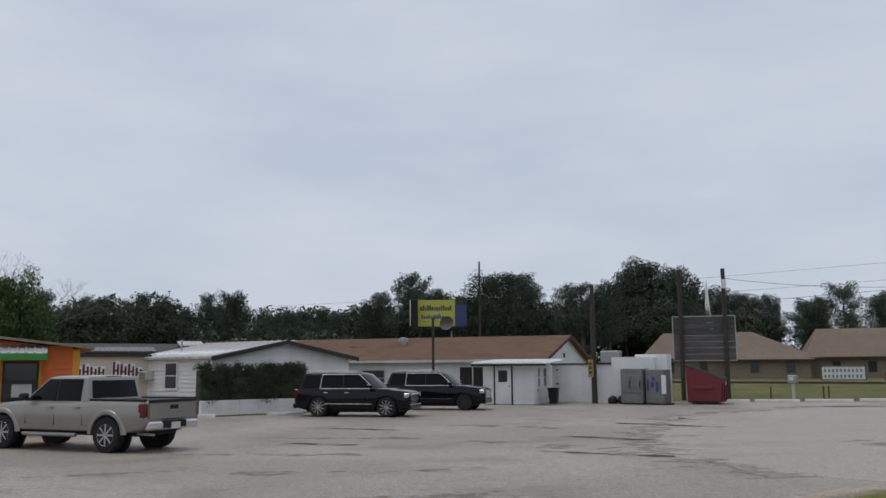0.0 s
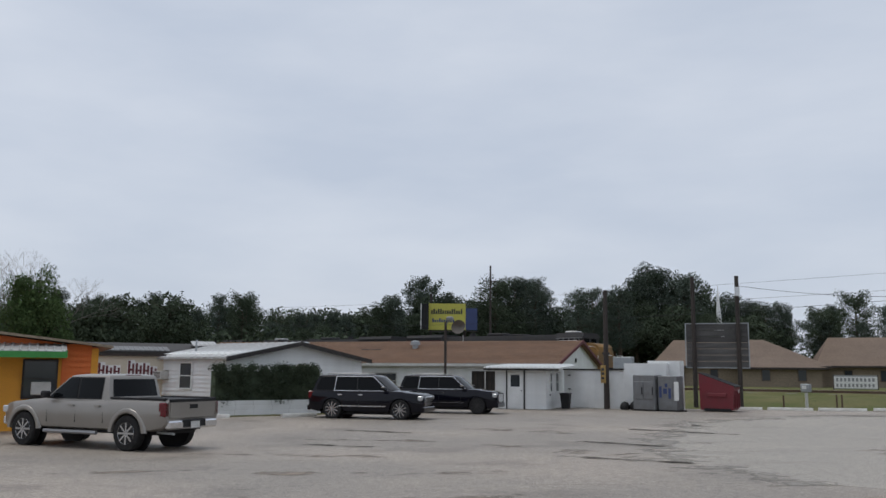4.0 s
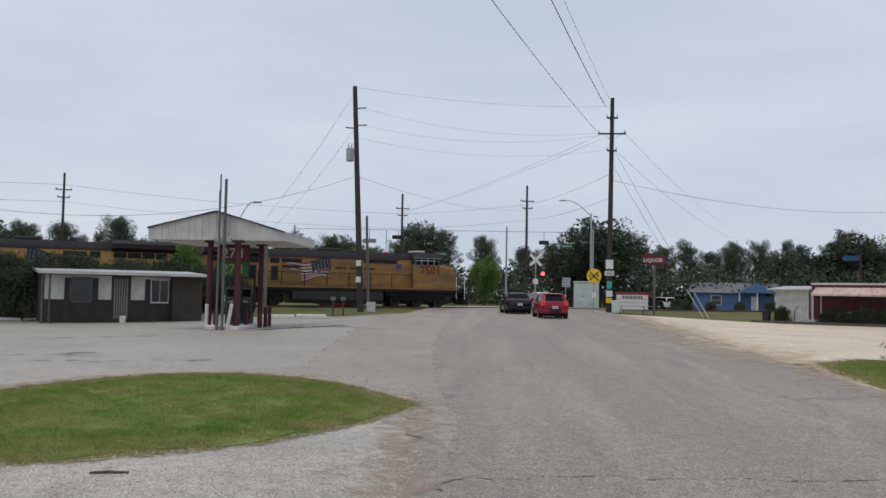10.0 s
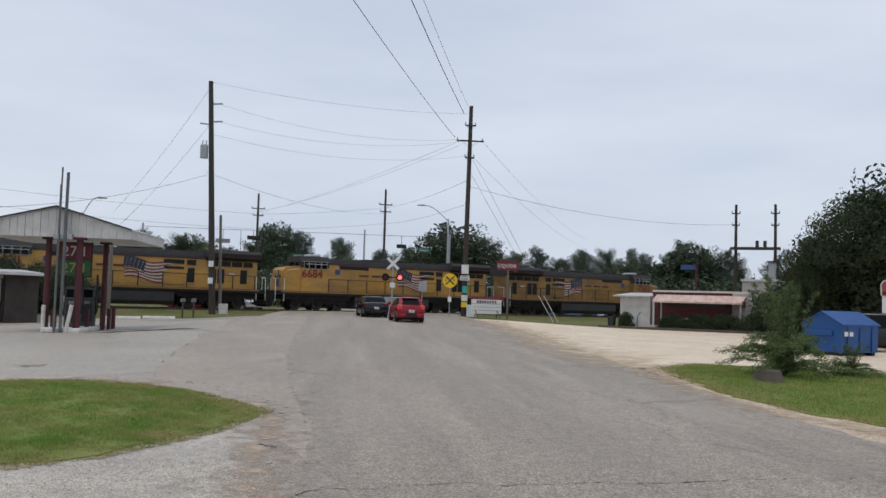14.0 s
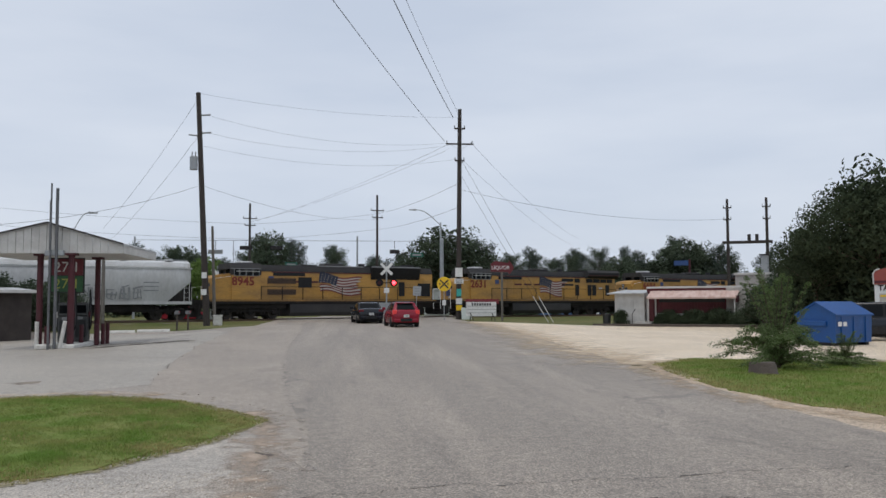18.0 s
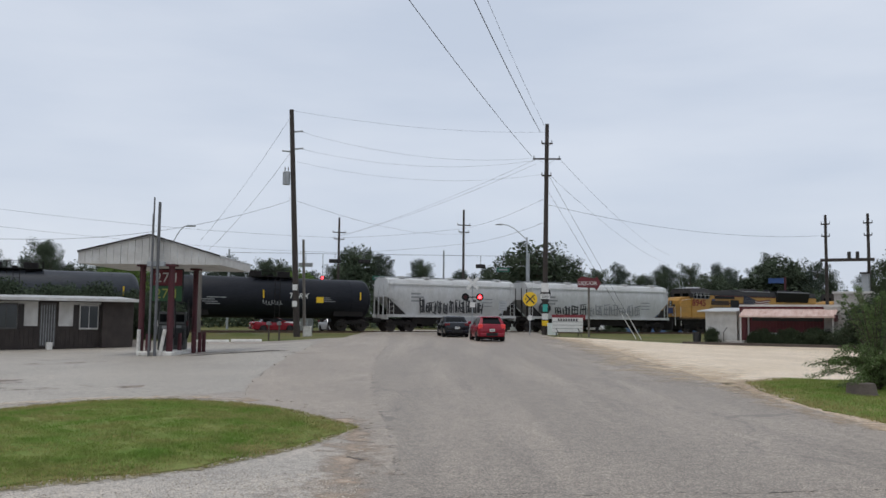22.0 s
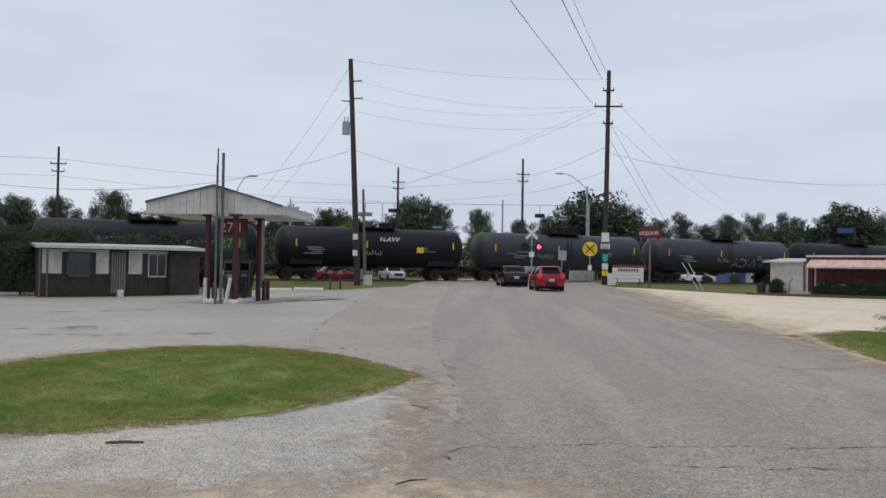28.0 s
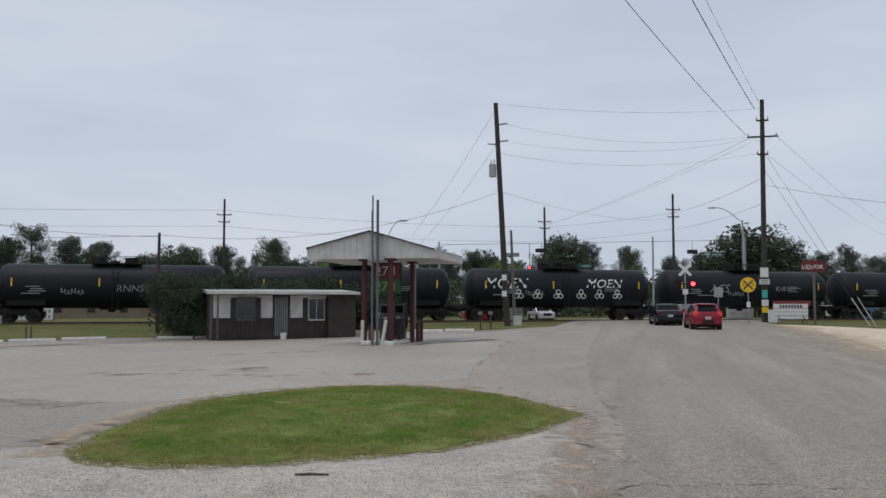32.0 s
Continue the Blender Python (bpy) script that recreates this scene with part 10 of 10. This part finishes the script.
KINDS = {
    "pine_a": tree_kind("pine", 1, 14, 3.5, 0.12, "pine", 270), "pine_b": tree_kind("pine", 2, 12, 3.2, 0.12, "pine", 270), "pine_c": tree_kind("pine", 3, 15, 3.1, 0.12, "pine", 270),
    "pine_d": tree_kind("pine", 11, 13, 4.0, 0.13, "leaf_dark", 270), "broad_a": tree_kind("broad", 4, 10, 4.0, 0.15, "leaf_dark", 130), "broad_b": tree_kind("broad", 5, 8, 3.7, 0.15, "leaf_dark", 130),
    "broad_c": tree_kind("broad", 6, 7, 3.3, 0.1, "leaf_dark", 330), "near_a": tree_kind("broad", 14, 10, 4.1, 0.1, "leaf_oak", 520), "near_b": tree_kind("broad", 15, 6, 2.2, 0.07, "leaf", 330),
    "wisp": tree_kind("wisp", 16, 2.0, 1.6, 0.028, "leaf_bush", 46), "broad_d": tree_kind("broad", 7, 9, 3.9, 0.16, "leaf_light", 130), "bush_a": tree_kind("bush", 8, 2.0, 1.4, 0.06, "leaf_oak", 210),
    "bush_b": tree_kind("bush", 9, 3.4, 2.1, 0.055, "leaf_dark", 430),
}


def tree(kind, x, y, h, wide=1.0, turn=0.0, label="", group="trees behind the railway", name="tree"):
    base = {"pine_a": 14, "pine_b": 12, "pine_c": 15, "pine_d": 13, "broad_a": 10, "broad_b": 8, "broad_c": 7, "broad_d": 9, "bush_a": 2.0, "bush_b": 3.4, "near_a": 10, "near_b": 6, "wisp": 2.0}[kind]
    ob = thing(name, label or ("dark pine with an open uneven crown" if "pine" in kind else "dark green broadleaf tree with a full crown"), name, pose(x, y, height(x, y), 0, 0, turn), group)
    s = h / base
    ob.scale = (s * wide, s * wide, s)
    t, l, c = KINDS[kind]
    part("trunk", t, None, ob)
    part("limb_framework", l, None, ob)
    part("crown", c, None, ob)
    return ob


def tree_belt():
    """Woods beyond the highway, followed round the horizon by bearing; heights vary as the skyline does."""
    rng = random.Random(31)
    # bearing to the left of +y in degrees, distance, top height
    marks = [(100, 95, 9), (90, 92, 9), (84.7, 92, 9.6), (78.7, 110, 10.8), (74, 112, 8.8), (70, 125, 10.5), (66.4, 130, 15.3), (63.5, 130, 13), (60.6, 130, 16), (57.6, 130, 14.8), (54.5, 126, 12.5), (50.2, 118, 16.2),
             (47.6, 120, 11.5), (45.4, 120, 10.6), (42, 140, 12.0), (39.1, 150, 14.0), (37.0, 150, 12.5), (35.3, 150, 14.0), (32, 150, 11), (28.5, 145, 12.0), (24.8, 140, 11.6), (21, 145, 10), (16, 150, 11.5), (11, 150, 12.4),
             (8, 150, 11), (5.6, 150, 13.6), (2, 150, 12.2), (-3, 150, 10.5), (-9, 150, 9.8), (-13, 150, 12.2), (-16.5, 150, 9.6), (-21.6, 150, 13.2), (-25, 150, 11), (-40, 140, 11), (-60, 130, 11)]
    b = 100.0
    while b > -59:
        for (b0, d0, h0), (b1, d1, h1) in zip(marks, marks[1:]):
            if b0 >= b >= b1:
                f = (b0 - b) / (b0 - b1)
                d, h = d0 + (d1 - d0) * f, h0 + (h1 - h0) * f
        for depth in range(2):
            dd = d + depth * 14 + rng.uniform(-6, 6)
            far = max(dd, 150) if 32 < b < 53 else dd
            hh = h * (1.12 - 0.42 * rng.random() ** 1.4) * (0.96 + 0.06 * depth) * far / dd
            dd = far
            a = radians(b + rng.uniform(-0.7, 0.7))
            x, y = -math.sin(a) * dd, math.cos(a) * dd
            kind = rng.choice(("pine_a", "pine_b", "pine_c", "pine_d", "pine_d", "broad_a")) if depth == 0 else rng.choice(("pine_a", "pine_b", "pine_c", "pine_d"))
            tree(kind, x, y, hh, rng.uniform(0.75, 1.05), rng.uniform(0, 360))
        if 44 < b < 82:
            # lower trees that close the gaps below the tall crowns
            dd = d + 24 + rng.uniform(-4, 4)
            a = radians(b + rng.uniform(-0.4, 0.4))
            tree(rng.choice(("broad_a", "pine_d")), -math.sin(a) * dd, math.cos(a) * dd, (8.2 + 2.2 * rng.random()) * dd / 112 * 0.98, rng.uniform(1.0, 1.25), rng.uniform(0, 360))
        b -= rng.uniform(1.0, 1.7)
    # undergrowth that closes the foot of the woods
    g = np.random.default_rng(31)
    spots, sizes = [], []
    b = 100.0
    while b > -59:
        a = radians(b)
        for k in range(10):
            dd = rng.uniform(152, 172) if 30 < b < 55 else rng.uniform(122, 152) if b < 70 else rng.uniform(98, 114)
            wide = rng.uniform(2.2, 4.2)
            spots.append(spray(g, (-math.sin(a) * dd, math.cos(a) * dd, rng.uniform(0.3, 5.0)), (0, 0, 1), rng.uniform(1.4, 2.4), wide, wide, 80))
            sizes.append(g.uniform(0.2, 0.42, 80))
        b -= 0.8
    me = leaf_mesh("undergrowth", np.concatenate(spots), np.concatenate(sizes), 9, M["leaf_dark"])
    tagged(new("undergrowth", me), "dense dark undergrowth along the edge of the woods", "undergrowth", kind="stuff")


tree_belt()
# single trees that stand out
for b, d, h, kind in ((51.8, 116, 14.2, "pine_a"), (50.4, 118, 15.5, "pine_c"), (49.0, 115, 14.2, "pine_b"), (52.8, 117, 12.5, "broad_a"), (46.3, 120, 12.0, "pine_a"), (45.2, 122, 11.4, "pine_c")):
    d, h = d * 1.28, h * 1.26
    tree(kind, -math.sin(radians(b)) * d, math.cos(radians(b)) * d, h, 1.12, b * 37, "tall dark pine towering over the plank billboard")
tree("broad_a", 13.6, 124.0, 13.0, 1.35, 40, "broad dark pine behind the utility pole")
tree("pine_b", 17.5, 125.5, 11.0, 1.3, 10)
tree("broad_b", 9.8, 124.0, 9.0, 1.2, 190)
tree("broad_a", 55.0, 139.0, 12.4, 1.35, 70)
tree("broad_b", 49.0, 142.0, 9.5, 1.2, 170)
tree("broad_a", 40.5, 128.0, 9.0, 1.0, 20)
tree("broad_d", -39.5, 66.0 + 40, 9.2, 0.9, 15, "fresh green broadleaf tree beyond the line")
tree("broad_d", -17.5, 104.0, 8.0, 0.9, 75, "fresh green broadleaf tree beyond the line")
tree("broad_d", -2.5, 118.0, 7.2, 0.8, 35, "fresh green broadleaf tree beyond the line")
tree("near_b", -52.0, 1.1, 7.6, 0.72, 55, "rounded green broadleaf tree behind the orange shop", "trees behind the shops")
tree("broad_b", -78, 6.0, 8.4, 1.0, 95, "dark broadleaf tree behind the sheds", "trees behind the shops")
tree("broad_a", -84, 12, 9.4, 1.0, 15, "dark broadleaf tree behind the sheds", "trees behind the shops")
# thicket round the flat-roofed office
for x, y, h, wd in ((-28.3, 47.8, 3.1, 1.0), (-27.4, 49.6, 3.6, 1.0), (-26.0, 51.6, 3.9, 1.0), (-24.2, 53.2, 3.5, 1.0), (-22.0, 55.4, 3.7, 1.0), (-20.2, 56.8, 3.2, 1.0), (-18.6, 58.4, 2.9, 0.9)):
    tree("bush_b", x, y, h, wd, x * 50, "dense overgrown thicket of dark shrubs behind the office", "shrubs round the office", "shrub")
tree("broad_c", -26.9, 51.0, 4.0, 0.8, 75, "overgrown shrub tree behind the office", "shrubs round the office")
tree("broad_c", -23.6, 54.0, 3.7, 0.8, 250, "overgrown shrub tree behind the office", "shrubs round the office")
tree("broad_c", -29.4, 54.2, 3.7, 1.0, 20, "overgrown shrub tree behind the office", "shrubs round the office")
tree("broad_c", -27.0, 57.2, 3.3, 0.9, 120, "overgrown shrub tree behind the office", "shrubs round the office")
tree("broad_c", -28.6, 47.4, 4.2, 0.85, 60, "dense dark shrub at the end of the office", "shrubs round the office", "shrub")
tree("bush_b", -24.2, 60.2, 3.2, 0.9, 160, "dense dark shrub behind the office", "shrubs round the office", "shrub")
tree("bush_b", -20.5, 62.0, 3.3, 0.8, 250, "dense dark shrub behind the office", "shrubs round the office", "shrub")
tree("broad_b", -42.6, 72.4, 7.3, 0.9, 200, "mid green broadleaf tree beyond the line")
# bushes and big tree on the other side of the road
tree("wisp", 10.3, 19.8, 2.5, 1.05, 30, "open feathery green bush on the grass verge", "bushes by the verge", "bush")
tree("wisp", 12.3, 20.3, 0.95, 1.5, 210, "low loose green bush beside the verge", "bushes by the verge", "bush")
for k in range(13):
    f, off, h = 3.6 + 0.5 * k, -0.55 + 0.15 * math.sin(2.1 * k), 1.0 + 0.22 * math.sin(1.7 * k) + 0.02 * k
    tree("bush_a", 19.6 + 0.84 * f + 0.54 * off, 63.2 - 0.54 * f + 0.84 * off, h, 0.95, 70 * k, "scrubby dark bush in the overgrown row along the shop front", "bushes along the shop", "bush")
tree("bush_a", 19.75, 62.3, 1.25, 0.7, 30, "grey-green pot plant beside the shop's side door", "bushes along the shop", "bush")
for x, y, h in ((30.2, 55.0, 4.2), (32.4, 53.2, 4.6), (34.8, 51.5, 4.4), (33.5, 47.0, 4.0), (36.8, 48.8, 4.6), (28.9, 56.8, 3.6)):
    tree("bush_b", x, y, h, 1.05, x * 70, "dense dark undergrowth below the large trees", "undergrowth by the shop", "shrub")
tree("near_a", 31.0, 48.0, 10.4, 0.95, 25, "large dense dark green tree beside the shop", "large trees by the shop")
tree("near_a", 34.5, 42.5, 13.0, 1.0, 145, "large dense dark green tree beside the shop", "large trees by the shop")
tree("near_a", 29.3, 52.0, 7.4, 0.9, 80, "dense dark green tree beside the shop", "large trees by the shop")
tree("near_a", 40.0, 47.0, 14.2, 1.1, 200, "large dense dark green tree beside the shop", "large trees by the shop")
for x, y, h in ((24.0, 115.5, 1.5), (27.0, 114.5, 1.2), (30.5, 113.2, 1.3), (22.5, 112.5, 1.6), (34.0, 112.0, 1.4), (36.5, 111.0, 1.8)):
    tree("bush_b", x, y, h, 1.3, x * 40, "low scrubby bush before the blue house", "bushes by the blue house", "bush")
# bare tree behind the orange shop
rng = random.Random(77)
bare = thing("bare_tree", "leafless grey tree with fine twigs above the shop", "tree", pose(-66, 1.6, 0))
bm = bmesh.new()


def twigs(p, d, length, r, level):
    q = p + d * length
    tube(bm, p, q, r, r * 0.65, 5, caps=False)
    if level:
        for _ in range(4):
            twigs(q, (d + Vector((rng.uniform(-0.95, 0.95), rng.uniform(-0.95, 0.95), rng.uniform(-0.2, 0.5)))).normalized(), length * rng.uniform(0.6, 0.85), r * 0.52, level - 1)


twigs(Vector((0, 0, -0.1)), Vector((0, 0, 1)), 3.0, 0.1, 5)
part("branch_work", bm, M["pole_pale"], bare)


# ---- movement on the highway ----
def key_traffic():
    def run(ob, rows):
        """Rows of seconds, place along the highway, its lane's distance beyond the rails, and heading."""
        out = []
        for t, s, d, turn in rows:
            x, y = on_track(s, d)
            out.append((t, pose(x, y, height(x, y) + 0.03, 0, 0, turn)))
        walk(ob, out)
    fwd, rev = TRACK_TURN, TRACK_TURN + 180

    def steady(t0, s0, speed, d, turn):
        return [(t, s0 + speed * (t - t0), d, turn) for t in (0, 1 / 30, 8, 16, 24, 32 - 1 / 30, 32)]
    run(MOVERS["white_pickup"], [(0, -18.5, 23.0, fwd), (5.0, -18.5, 23.0, fwd), (5.8, -18.3, 23.0, fwd), (6.5, -16.7, 23.0, fwd), (7.5, -10.7, 23.0, fwd), (9, 5.0, 23.0, fwd), (11, 31.2, 23.0, fwd), (12, 47.0, 23.0, fwd), (16, 105.0, 23.0, fwd), (32, 250.0, 23.0, fwd)])
    run(MOVERS["black_truck"], [(0, 4.0, 23.0, fwd), (6.0, 4.3, 23.0, fwd), (7.0, 6.0, 23.0, fwd), (7.5, 7.6, 23.0, fwd), (9, 20.0, 23.0, fwd), (12, 60.0, 23.0, fwd), (20, 200.0, 23.0, fwd), (32, 260.0, 23.0, fwd)])
    run(MOVERS["white_lead"], steady(2.0, -58.8, -16.0, 23.0, rev))
    run(MOVERS["red_first"], steady(0.0, -46.5, 16.0, 19.0, fwd))
    near = []
    for t, x, y, turn in ((0, -17.0, -16.0, 80), (2.5, -17.0, -14.0, 85), (3.6, -15.8, -6.0, 80), (4.5, -14.9, -1.9, 62), (5.4, -15.6, -3.0, 62), (8.0, -17.0, -8.0, 70), (12, -17.0, -16.0, 75), (32, -17.0, -16.0, 75)):
        near.append((t, pose(x, y, height(x, y) + 0.012, 0, 0, turn)))
    walk(MOVERS["red_near"], near)
    run(MOVERS["white_late"], steady(28.0, 41.5, 8.0, 23.0, fwd))


def motions():
    key_train()
    key_traffic()


motions()
